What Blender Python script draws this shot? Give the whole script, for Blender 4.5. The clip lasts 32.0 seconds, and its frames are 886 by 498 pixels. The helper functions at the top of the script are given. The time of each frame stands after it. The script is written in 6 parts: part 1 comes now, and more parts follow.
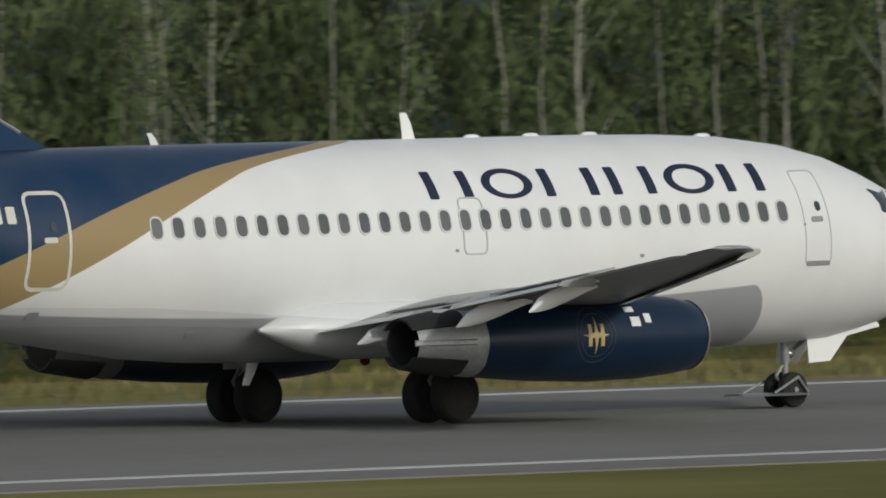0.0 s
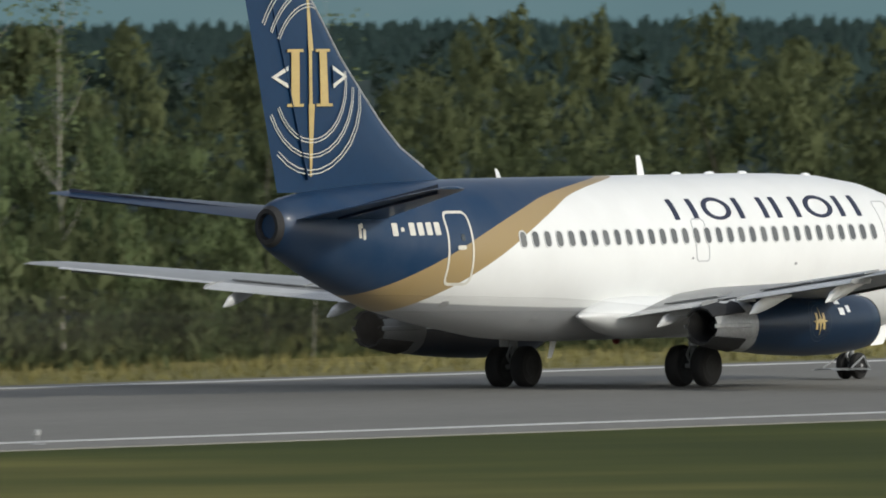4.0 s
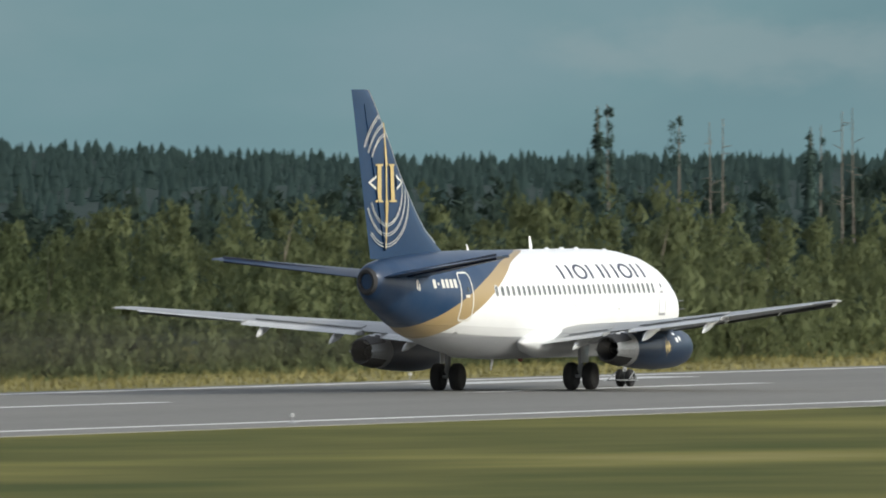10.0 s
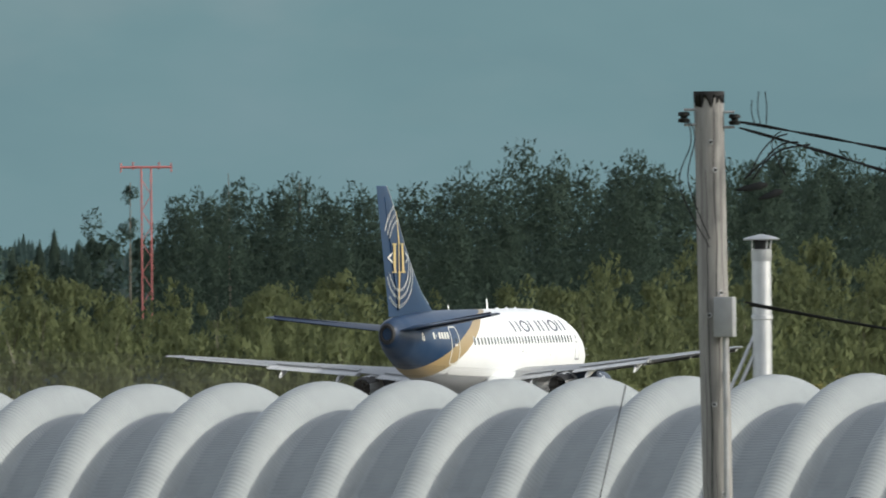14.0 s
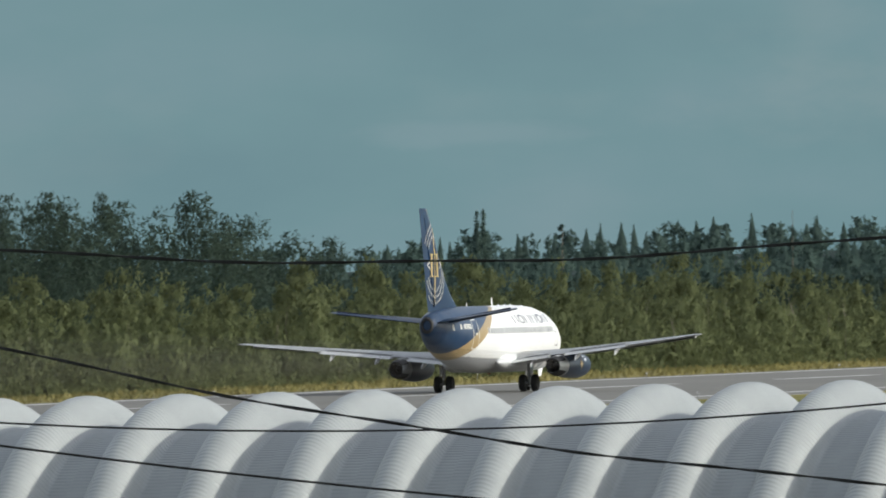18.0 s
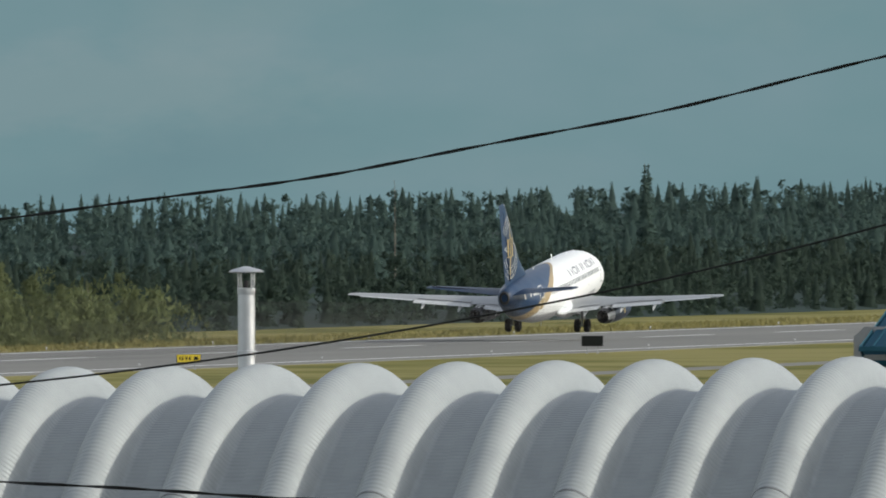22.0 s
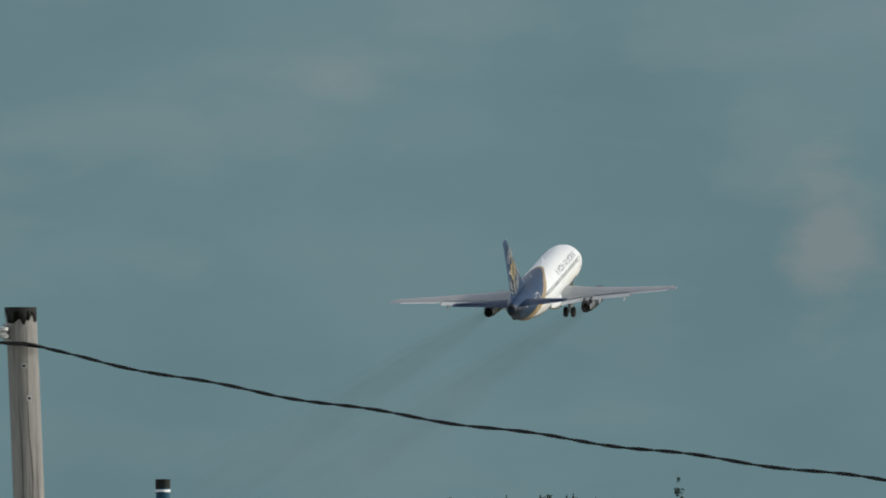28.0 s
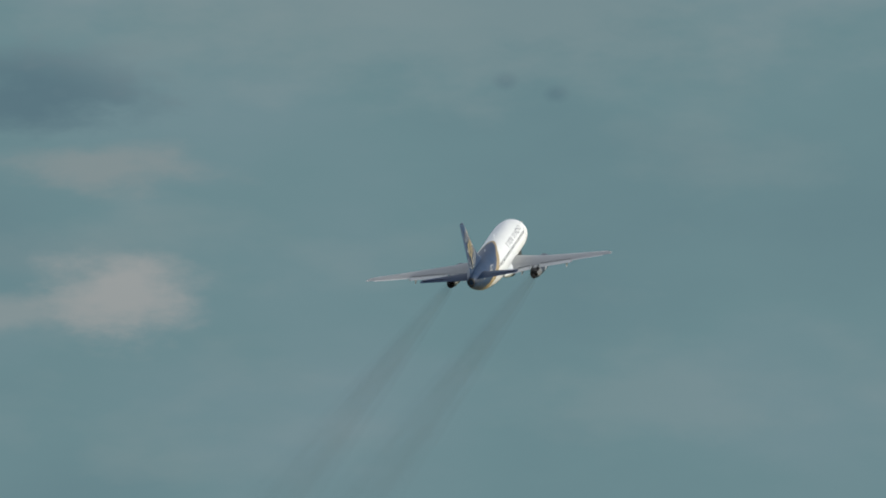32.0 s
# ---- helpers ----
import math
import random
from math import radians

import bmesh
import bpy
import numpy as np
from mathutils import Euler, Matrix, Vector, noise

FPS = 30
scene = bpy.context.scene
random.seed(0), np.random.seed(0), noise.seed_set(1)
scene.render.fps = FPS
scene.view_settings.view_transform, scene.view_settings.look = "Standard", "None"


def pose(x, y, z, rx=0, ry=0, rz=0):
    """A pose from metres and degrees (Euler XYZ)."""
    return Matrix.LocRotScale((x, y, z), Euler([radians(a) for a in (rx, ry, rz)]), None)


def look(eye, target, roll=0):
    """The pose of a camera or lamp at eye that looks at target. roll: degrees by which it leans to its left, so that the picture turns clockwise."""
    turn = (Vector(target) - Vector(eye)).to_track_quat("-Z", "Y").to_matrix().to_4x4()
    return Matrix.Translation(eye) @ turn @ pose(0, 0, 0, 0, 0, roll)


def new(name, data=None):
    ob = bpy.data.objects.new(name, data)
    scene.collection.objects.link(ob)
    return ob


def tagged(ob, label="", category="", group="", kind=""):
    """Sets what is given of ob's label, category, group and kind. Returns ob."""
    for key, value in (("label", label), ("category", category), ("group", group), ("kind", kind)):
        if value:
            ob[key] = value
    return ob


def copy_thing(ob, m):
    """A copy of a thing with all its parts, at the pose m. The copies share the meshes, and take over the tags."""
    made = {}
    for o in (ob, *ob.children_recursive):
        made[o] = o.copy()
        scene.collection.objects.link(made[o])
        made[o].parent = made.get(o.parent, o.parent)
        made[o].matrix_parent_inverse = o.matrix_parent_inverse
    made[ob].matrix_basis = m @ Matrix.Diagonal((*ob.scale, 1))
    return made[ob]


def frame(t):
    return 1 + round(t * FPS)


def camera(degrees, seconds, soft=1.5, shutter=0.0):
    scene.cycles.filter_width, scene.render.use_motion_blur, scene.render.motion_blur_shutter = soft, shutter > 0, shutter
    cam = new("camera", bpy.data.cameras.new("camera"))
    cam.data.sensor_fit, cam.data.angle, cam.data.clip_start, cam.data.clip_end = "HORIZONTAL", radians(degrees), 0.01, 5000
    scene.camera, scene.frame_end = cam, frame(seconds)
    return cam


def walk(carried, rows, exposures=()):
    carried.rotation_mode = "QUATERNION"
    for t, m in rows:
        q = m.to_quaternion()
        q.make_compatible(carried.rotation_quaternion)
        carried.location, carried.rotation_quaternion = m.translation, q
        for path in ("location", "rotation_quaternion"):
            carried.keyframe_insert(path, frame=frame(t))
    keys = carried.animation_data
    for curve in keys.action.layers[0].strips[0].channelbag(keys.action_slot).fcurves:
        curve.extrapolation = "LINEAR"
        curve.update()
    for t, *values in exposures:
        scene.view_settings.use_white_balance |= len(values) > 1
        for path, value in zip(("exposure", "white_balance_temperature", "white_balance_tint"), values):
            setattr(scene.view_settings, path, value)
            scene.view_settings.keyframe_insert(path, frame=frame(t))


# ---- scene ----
EYE = (0.0, 0.0, 9.96)
FOV = 2.13772


def aim(az, el, roll):
    """The camera's pose by its bearing from +Y towards +X, its elevation and its roll, in degrees."""
    a, e = radians(az), radians(el)
    way = Vector((math.sin(a) * math.cos(e), math.cos(a) * math.cos(e), math.sin(e)))
    return look(EYE, Vector(EYE) + way * 100.0, roll)


# seconds, bearing, elevation, roll
AIM = [
    (0, 43.5427, -0.8972, -0.806),
    (0.5, 45.3559, -0.8605, -0.672),
    (1, 47.1052, -0.8913, -0.543),
    (1.5, 48.8062, -0.9049, -0.790),
    (2, 50.3924, -0.7949, -0.587),
    (2.5, 52.0350, -0.7632, -0.587),
    (3, 53.6435, -0.7260, -0.388),
    (3.5, 55.1818, -0.6690, -0.370),
    (4, 56.6284, -0.6474, -0.368),
    (4.5, 57.9731, -0.6000, -0.363),
    (5, 59.2178, -0.5525, -0.358),
    (5.5, 60.3663, -0.5310, -0.355),
    (6, 61.4652, -0.5420, -0.423),
    (6.5, 62.4913, -0.5318, -0.399),
    (7, 63.4688, -0.5147, -0.272),
    (7.5, 64.5689, -0.4814, 0.108),
    (8, 65.5007, -0.4051, 0.134),
    (8.5, 66.2897, -0.3761, -0.167),
    (9, 67.0491, -0.3688, -0.391),
    (9.5, 67.7746, -0.3563, -0.193),
    (10, 68.5608, -0.3134, -0.165),
    (10.5, 69.2615, -0.2432, -0.065),
    (11, 70.0066, -0.2409, -0.424),
    (11.5, 70.6950, -0.2794, -0.487),
    (12, 71.4158, -0.2672, -0.517),
    (12.5, 72.0084, -0.1504, -0.479),
    (13, 72.5778, -0.1147, -0.373),
    (13.5, 73.1348, -0.1109, -0.649),
    (14, 73.6117, -0.0980, -0.519),
    (14.5, 74.0784, -0.0832, -0.369),
    (15, 74.5528, -0.0926, -0.347),
    (15.5, 74.9946, -0.1134, -0.297),
    (16, 75.4153, -0.1342, -0.248),
    (16.5, 75.8264, -0.1436, -0.226),
    (17, 76.1726, -0.2008, -0.672),
    (17.5, 76.4987, -0.2462, -0.705),
    (18, 77.0551, -0.0546, -0.831),
    (18.5, 77.5874, -0.1020, -0.335),
    (19, 77.8802, -0.0384, -0.474),
    (19.5, 78.3319, 0.0032, -0.252),
    (20, 78.7421, 0.0049, -0.250),
    (20.5, 79.0264, -0.0088, -0.220),
    (21, 79.2083, -0.0258, -0.201),
    (21.5, 79.2218, -0.0918, -0.309),
    (22, 79.3973, -0.1027, -0.345),
    (22.5, 79.8891, -0.0989, -0.254),
    (23, 80.2988, -0.0003, -0.132),
    (23.5, 80.6913, 0.1775, -0.510),
    (24, 80.9063, 0.2321, -0.362),
    (24.5, 80.9762, 0.2180, -0.392),
    (25, 81.1430, 0.2472, -0.340),
    (25.5, 81.2321, 0.3114, -0.225),
    (26, 81.3132, 0.3755, -0.110),
    (26.5, 81.4561, 0.4047, -0.057),
    (27, 81.5756, 0.5013, -0.008),
    (27.5, 81.7886, 0.5824, -0.141),
    (28, 82.0599, 0.7122, -0.113),
    (28.5, 82.3481, 0.8351, 0.155),
    (29, 82.5597, 0.9366, 0.001),
    (29.5, 82.7068, 1.0457, -0.150),
    (30, 82.7737, 1.1667, 0.024),
    (30.5, 82.9049, 1.2954, 0.227),
    (31, 83.0805, 1.4020, -0.154),
    (31.5, 83.2253, 1.5570, -0.176),
    (32, 83.3604, 1.7060, 0.162),
]

cam = camera(FOV, 32.0, soft=1.8, shutter=0.15)
walk(cam, [(t, aim(a, e, r)) for t, a, e, r in AIM], exposures=[(0, -0.75), (1.5, -0.70), (2, -0.56), (3, -0.35), (6, 0.0), (7, 0.05), (9, 0.2), (11, 0.3), (12, 0.25), (13, 0.0), (14, 0.22), (17, 0.32), (19, 0.15), (22, 0.15), (24, 0.35), (25, 0.35), (27, 0.0), (28, -0.15), (30, -0.1), (32, 0.0)])

# ---- light ----
SUN_AZ, SUN_EL = 178.0, 23.0
world = bpy.data.worlds.new("sky")
scene.world = world
world.use_nodes = True
wn = world.node_tree.nodes
sky = wn.new("ShaderNodeTexSky")
sky.sky_type, sky.sun_disc = "NISHITA", False
sky.sun_elevation, sky.sun_rotation = radians(SUN_EL), radians(SUN_AZ)
pale = wn.new("ShaderNodeHueSaturation")  # thin cloud greys the blue
pale.inputs["Saturation"].default_value = 0.42
world.node_tree.links.new(sky.outputs[0], pale.inputs["Color"])
world.node_tree.links.new(pale.outputs[0], wn["Background"].inputs[0])
wn["Background"].inputs[1].default_value = 0.21
sun_data = bpy.data.lights.new("sun", "SUN")
sun_data.energy, sun_data.angle, sun_data.color = 2.15, radians(0.53), (1.0, 0.975, 0.875)
sun = new("sun", sun_data)
sa, se = radians(SUN_AZ), radians(SUN_EL)
sun.matrix_world = look((math.sin(sa) * math.cos(se) * 300, math.cos(sa) * math.cos(se) * 300, math.sin(se) * 300), (0, 0, 0))


# ---- materials ----
def nodes_of(name):
    m = bpy.data.materials.new(name)
    m.use_nodes = True
    nt = m.node_tree
    return m, nt, nt.nodes, nt.links, nt.nodes["Principled BSDF"]


def surface(name, c1, c2=None, scale=1.0, rough=0.6, metal=0.0, bump=0.0, fine=8.0, stretch=(1, 1, 1), island=0.0, obj=0.0, coat=0.0, spec=0.5, space="Object"):
    """Two tones mixed by coarse and fine noise, with relief of the fine one."""
    m, nt, n, l, b = nodes_of(name)
    c2 = c2 or tuple(min(1, c * 0.8) for c in c1)
    tc = n.new("ShaderNodeTexCoord")
    mp = n.new("ShaderNodeMapping")
    mp.inputs["Scale"].default_value = stretch
    l.new(tc.outputs[space], mp.inputs[0])
    big, small = n.new("ShaderNodeTexNoise"), n.new("ShaderNodeTexNoise")
    big.inputs["Scale"].default_value, big.inputs["Detail"].default_value = scale, 4
    small.inputs["Scale"].default_value, small.inputs["Detail"].default_value = scale * fine, 6
    for x in (big, small):
        l.new(mp.outputs[0], x.inputs["Vector"])
    mul = n.new("ShaderNodeMath")
    mul.operation = "MULTIPLY_ADD"
    l.new(small.outputs["Fac"], mul.inputs[0])
    mul.inputs[1].default_value = 0.5
    half = n.new("ShaderNodeMath")
    half.operation = "MULTIPLY"
    half.inputs[1].default_value = 0.5
    l.new(big.outputs["Fac"], half.inputs[0])
    l.new(half.outputs[0], mul.inputs[2])
    last = mul.outputs[0]
    for amount, kind in ((island, "island"), (obj, "obj")):
        if amount:
            if kind == "island":
                rnd = n.new("ShaderNodeNewGeometry").outputs["Random Per Island"]
            else:
                rnd = n.new("ShaderNodeObjectInfo").outputs["Random"]
            mr = n.new("ShaderNodeMath")
            mr.operation = "MULTIPLY_ADD"
            l.new(rnd, mr.inputs[0])
            mr.inputs[1].default_value = amount
            sub = n.new("ShaderNodeMath")
            sub.operation = "SUBTRACT"
            l.new(last, sub.inputs[0])
            sub.inputs[1].default_value = amount / 2
            l.new(sub.outputs[0], mr.inputs[2])
            last = mr.outputs[0]
    ramp = n.new("ShaderNodeValToRGB")
    ramp.color_ramp.elements[0].position, ramp.color_ramp.elements[1].position = 0.32, 0.68
    ramp.color_ramp.elements[0].color, ramp.color_ramp.elements[1].color = (*c2, 1), (*c1, 1)
    l.new(last, ramp.inputs[0])
    l.new(ramp.outputs[0], b.inputs["Base Color"])
    b.inputs["Roughness"].default_value, b.inputs["Metallic"].default_value = rough, metal
    b.inputs["Coat Weight"].default_value = coat
    b.inputs["Specular IOR Level"].default_value = spec
    if bump:
        bp = n.new("ShaderNodeBump")
        bp.inputs["Strength"].default_value, bp.inputs["Distance"].default_value = min(1, bump * 10), bump
        l.new(small.outputs["Fac"], bp.inputs["Height"])
        l.new(bp.outputs[0], b.inputs["Normal"])
    return m


def turf(m):
    """Grass in broad patches: dark green, green, olive and dry straw; how dry it is also changes along the runway."""
    n, l = m.node_tree.nodes, m.node_tree.links
    b = n["Principled BSDF"]
    node = b.inputs["Base Color"].links[0].from_node
    ramp = node.color_ramp
    while len(ramp.elements) < 5:
        ramp.elements.new(0.5)
    for e, (p, c) in zip(ramp.elements, ((0.34, (0.042, 0.054, 0.012)), (0.43, (0.062, 0.073, 0.016)), (0.50, (0.098, 0.098, 0.026)), (0.57, (0.145, 0.136, 0.036)), (0.66, (0.22, 0.195, 0.070)))):
        e.position, e.color = p, (*c, 1)
    tc, sep = n.new("ShaderNodeTexCoord"), n.new("ShaderNodeSeparateXYZ")
    l.new(tc.outputs["Object"], sep.inputs[0])
    far = n.new("ShaderNodeMapRange")
    l.new(sep.outputs[0], far.inputs[0])
    far.inputs[1].default_value, far.inputs[2].default_value = 0.0, 2000.0
    dry = n.new("ShaderNodeValToRGB")
    while len(dry.color_ramp.elements) < len(DRYNESS):
        dry.color_ramp.elements.new(0.5)
    for e, (p, v) in zip(dry.color_ramp.elements, DRYNESS):
        e.position, e.color = p / 2000, (v, v, v, 1)
    l.new(far.outputs[0], dry.inputs[0])
    add = n.new("ShaderNodeMath")
    add.operation = "ADD"
    l.new(node.inputs[0].links[0].from_socket, add.inputs[0])
    off = n.new("ShaderNodeMath")
    off.operation = "SUBTRACT"
    l.new(dry.outputs[0], off.inputs[0])
    off.inputs[1].default_value = 0.5
    l.new(off.outputs[0], add.inputs[1])
    l.new(add.outputs[0], node.inputs[0])
    return m


# metres along the runway and how dry the grass is there, 0.5 being even
DRYNESS = [(200, 0.52), (290, 0.56), (370, 0.53), (430, 0.39), (480, 0.39), (525, 0.43), (575, 0.50), (640, 0.51), (1100, 0.53), (1300, 0.60), (1500, 0.64)]
NAVY, GOLD, WHITE, GREY = (0.0045, 0.028, 0.073), (0.30, 0.218, 0.102), (0.70, 0.71, 0.70), (0.32, 0.33, 0.34)


def livery():
    """The fuselage's paint: white forward, a gold sweep, navy aft, light grey belly, by the body's own lengths and heights."""
    m, nt, n, l, b = nodes_of("fuselage_paint")
    tc = n.new("ShaderNodeTexCoord")
    sep = n.new("ShaderNodeSeparateXYZ")
    l.new(tc.outputs["Object"], sep.inputs[0])

    def calc(op, a, c=None, d=None):
        x = n.new("ShaderNodeMath")
        x.operation = op
        for i, v in enumerate((a, c, d)):
            if v is None:
                continue
            if isinstance(v, (int, float)):
                x.inputs[i].default_value = v
            else:
                l.new(v, x.inputs[i])
        return x.outputs[0]

    u, w = sep.outputs[0], sep.outputs[2]

    def below(k0, k1, k2, k3, width=0.02):
        # 1 where the skin lies ahead of the sweep, whose length grows with height
        hi = calc("MAXIMUM", calc("SUBTRACT", w, 3.7), 0.0)
        top = calc("MAXIMUM", calc("SUBTRACT", w, 4.6), 0.0)
        edge = calc("ADD", calc("MULTIPLY_ADD", w, k1, k0), calc("ADD", calc("MULTIPLY", calc("MULTIPLY", hi, hi), k2), calc("MULTIPLY", calc("MULTIPLY", top, top), k3)))
        x = n.new("ShaderNodeMapRange")
        l.new(calc("SUBTRACT", u, edge), x.inputs[0])
        x.inputs[1].default_value, x.inputs[2].default_value = -width, width
        return x.outputs[0]

    ahead_gold = below(*SWEEP_AFT)
    ahead_white = below(*SWEEP_FORE)
    grain = n.new("ShaderNodeTexNoise")
    grain.inputs["Scale"].default_value, grain.inputs["Detail"].default_value = 0.9, 8
    l.new(tc.outputs["Object"], grain.inputs["Vector"])

    def mix(f, a, c):
        x = n.new("ShaderNodeMix")
        x.data_type = "RGBA"
        if isinstance(f, (int, float)):
            x.inputs[0].default_value = f
        else:
            l.new(f, x.inputs[0])
        for i, v in ((6, a), (7, c)):
            if isinstance(v, tuple):
                x.inputs[i].default_value = (*v, 1)
            else:
                l.new(v, x.inputs[i])
        return x.outputs[2]

    # belly grey: under a gently curved line, ending in a rounded corner ahead
    line = calc("MULTIPLY_ADD", calc("MULTIPLY_ADD", u, 0.0034, 0.0085), u, 1.98)
    nose_cut = calc("MAXIMUM", calc("SUBTRACT", u, 8.9), 0.0)
    line2 = calc("SUBTRACT", line, calc("MULTIPLY", calc("MULTIPLY", nose_cut, nose_cut), 2.2))
    g = n.new("ShaderNodeMapRange")
    l.new(calc("SUBTRACT", line2, w), g.inputs[0])
    g.inputs[1].default_value, g.inputs[2].default_value = -0.015, 0.015
    white = mix(g.outputs[0], WHITE, GREY)
    col = mix(ahead_white, mix(ahead_gold, NAVY, GOLD), white)
    dirt = n.new("ShaderNodeMapRange")
    l.new(grain.outputs["Fac"], dirt.inputs[0])
    dirt.inputs[1].default_value, dirt.inputs[2].default_value = 0.35, 0.75
    dirt.inputs[3].default_value, dirt.inputs[4].default_value = 0.0, 0.10
    l.new(mix(dirt.outputs[0], col, (0.25, 0.24, 0.22)), b.inputs["Base Color"])
    b.inputs["Roughness"].default_value, b.inputs["Coat Weight"].default_value, b.inputs["Coat Roughness"].default_value = 0.38, 0.06, 0.12
    b.inputs["Specular IOR Level"].default_value = 0.22
    return m


SWEEP_FORE = (-14.3874, 2.2210, 0.5530, 6.0701)
SWEEP_AFT = (-17.7723, 2.6325, 0.8542, 5.6750)
M_LIVERY = livery()
M_NAVY = surface("navy_paint", NAVY, (0.0038, 0.024, 0.064), 0.8, 0.42, bump=0.0, coat=0.04, spec=0.25)
# the navy darkened: the wing's shadow over the engines, put into the colour
M_COWL = surface("wing_shaded_navy_cowl", (0.003, 0.016, 0.040), (0.0025, 0.013, 0.033), 0.8, 0.38, coat=0.05, spec=0.3)
M_NAVY_INK = surface("navy_lettering_paint", (0.007, 0.013, 0.040), (0.006, 0.011, 0.034), 3, 0.4)
M_GOLD = surface("gold_paint", (0.46, 0.35, 0.14), (0.38, 0.28, 0.11), 2, 0.4)
M_PALE = surface("pale_line_paint", (0.62, 0.6, 0.52), (0.5, 0.49, 0.44), 3, 0.4)
M_WHITE = surface("white_paint", WHITE, (0.74, 0.75, 0.74), 0.9, 0.35, coat=0.3)
M_WING = surface("grey_wing_paint", (0.32, 0.328, 0.325), (0.25, 0.257, 0.255), 0.6, 0.42, stretch=(1, 0.25, 1))
M_FLAP = surface("light_flap_paint", (0.58, 0.585, 0.57), (0.48, 0.485, 0.475), 0.8, 0.4)
M_BARE = surface("bare_polished_metal", (0.62, 0.62, 0.6), (0.45, 0.45, 0.44), 1.5, 0.3, 0.85)
M_GREYMET = surface("grey_nozzle_metal", (0.36, 0.37, 0.37), (0.24, 0.25, 0.25), 1.8, 0.45, 0.5)
# real soot in the exhausts; elsewhere also painted shade, as on the wheel hubs
M_SOOT_SHADE = surface("soot_and_shade_black", (0.02, 0.02, 0.02), (0.008, 0.008, 0.008), 2, 0.8)
M_RUBBER = surface("black_tyre_rubber", (0.014, 0.014, 0.014), (0.009, 0.009, 0.009), 3, 0.85, bump=0.002)
M_STRUT = surface("grey_strut_paint", (0.30, 0.31, 0.31), (0.2, 0.2, 0.2), 3, 0.5)
M_GLASS = surface("dark_cabin_glazing", (0.045, 0.055, 0.06), (0.03, 0.038, 0.042), 2, 0.12)
# plain grey panes, their tone differing from window to window
M_PANE = surface("grey_cabin_window_panes", (0.135, 0.138, 0.132), (0.075, 0.08, 0.08), 0.35, 0.25, fine=3, obj=0.3)
M_RIM = surface("window_surround_paint", (0.60, 0.61, 0.60), (0.52, 0.53, 0.52), 4, 0.4)
M_SEAM = surface("panel_seam", (0.44, 0.45, 0.455), (0.38, 0.39, 0.40), 3, 0.6)
M_FAINT = surface("faint_grey_line_paint", (0.05, 0.06, 0.075), (0.04, 0.048, 0.06), 3, 0.5)
M_LAP = surface("dull_lap_joint", (0.20, 0.205, 0.21), (0.13, 0.135, 0.14), 3, 0.6)
M_RED = surface("red_paint", (0.33, 0.034, 0.03), (0.25, 0.026, 0.023), 1.2, 0.5, bump=0.001)
M_BLACK = surface("black_sign_paint", (0.014, 0.016, 0.014), (0.009, 0.010, 0.009), 3, 0.6, spec=0.15)
M_YELLOW = surface("yellow_sign_paint", (0.75, 0.56, 0.03), (0.64, 0.47, 0.03), 2, 0.5)
M_ASPHALT = surface("grey_worn_asphalt", (0.220, 0.214, 0.194), (0.166, 0.162, 0.147), 0.06, 0.95, bump=0.004, fine=40, stretch=(0.3, 1.6, 1), spec=0.08)
M_LINE = surface("worn_white_runway_paint", (0.60, 0.60, 0.57), (0.32, 0.32, 0.31), 0.25, 0.8, fine=14, stretch=(0.4, 1.5, 1))
M_GROUND = turf(surface("dry_mown_grass_ground", (0.2, 0.18, 0.07), (0.1, 0.1, 0.03), 0.026, 0.95, bump=0.03, fine=2.3, stretch=(0.6, 1.0, 1), spec=0.06))
M_VERGE = surface("dry_verge_grass", (0.25, 0.215, 0.09), (0.135, 0.13, 0.045), 0.06, 0.95, fine=4, stretch=(0.25, 2.0, 1), spec=0.1)
M_LEAF = surface("young_poplar_leaves", (0.160, 0.184, 0.086), (0.116, 0.136, 0.064), 0.045, 0.85, bump=0.09, fine=22, island=0.05, spec=0.15)
# poplar leaves in a darker copy, with shade put into the colour
M_LEAF_SHADED = surface("shaded_poplar_leaves", (0.118, 0.140, 0.062), (0.070, 0.092, 0.045), 0.05, 0.85, bump=0.09, fine=22, island=0.05, spec=0.15)
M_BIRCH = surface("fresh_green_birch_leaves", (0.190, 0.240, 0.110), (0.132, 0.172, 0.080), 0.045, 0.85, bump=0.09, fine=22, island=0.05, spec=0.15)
M_SPRUCE = surface("black_spruce_needles", (0.090, 0.140, 0.118), (0.062, 0.100, 0.086), 0.03, 0.85, bump=0.09, fine=30, island=0.06, spec=0.15)
M_GROVE = surface("dark_green_grove_leaves", (0.062, 0.092, 0.066), (0.040, 0.062, 0.047), 0.05, 0.85, bump=0.09, fine=20, island=0.05, spec=0.15)
# bluer than the near woods: distance haze put into the needle colour
M_SPRUCE_FAR = surface("hazed_spruce_needles", (0.070, 0.114, 0.102), (0.053, 0.089, 0.080), 0.02, 0.85, bump=0.09, fine=20, island=0.08, spec=0.15)


def let_light_through(m, share):
    """Thin leaves: part of the light goes through them."""
    n, l = m.node_tree.nodes, m.node_tree.links
    b = n["Principled BSDF"]
    tr, mx = n.new("ShaderNodeBsdfTranslucent"), n.new("ShaderNodeMixShader")
    l.new(b.inputs["Base Color"].links[0].from_socket, tr.inputs["Color"])
    mx.inputs[0].default_value = share
    l.new(b.outputs[0], mx.inputs[1])
    l.new(tr.outputs[0], mx.inputs[2])
    l.new(mx.outputs[0], n["Material Output"].inputs[0])


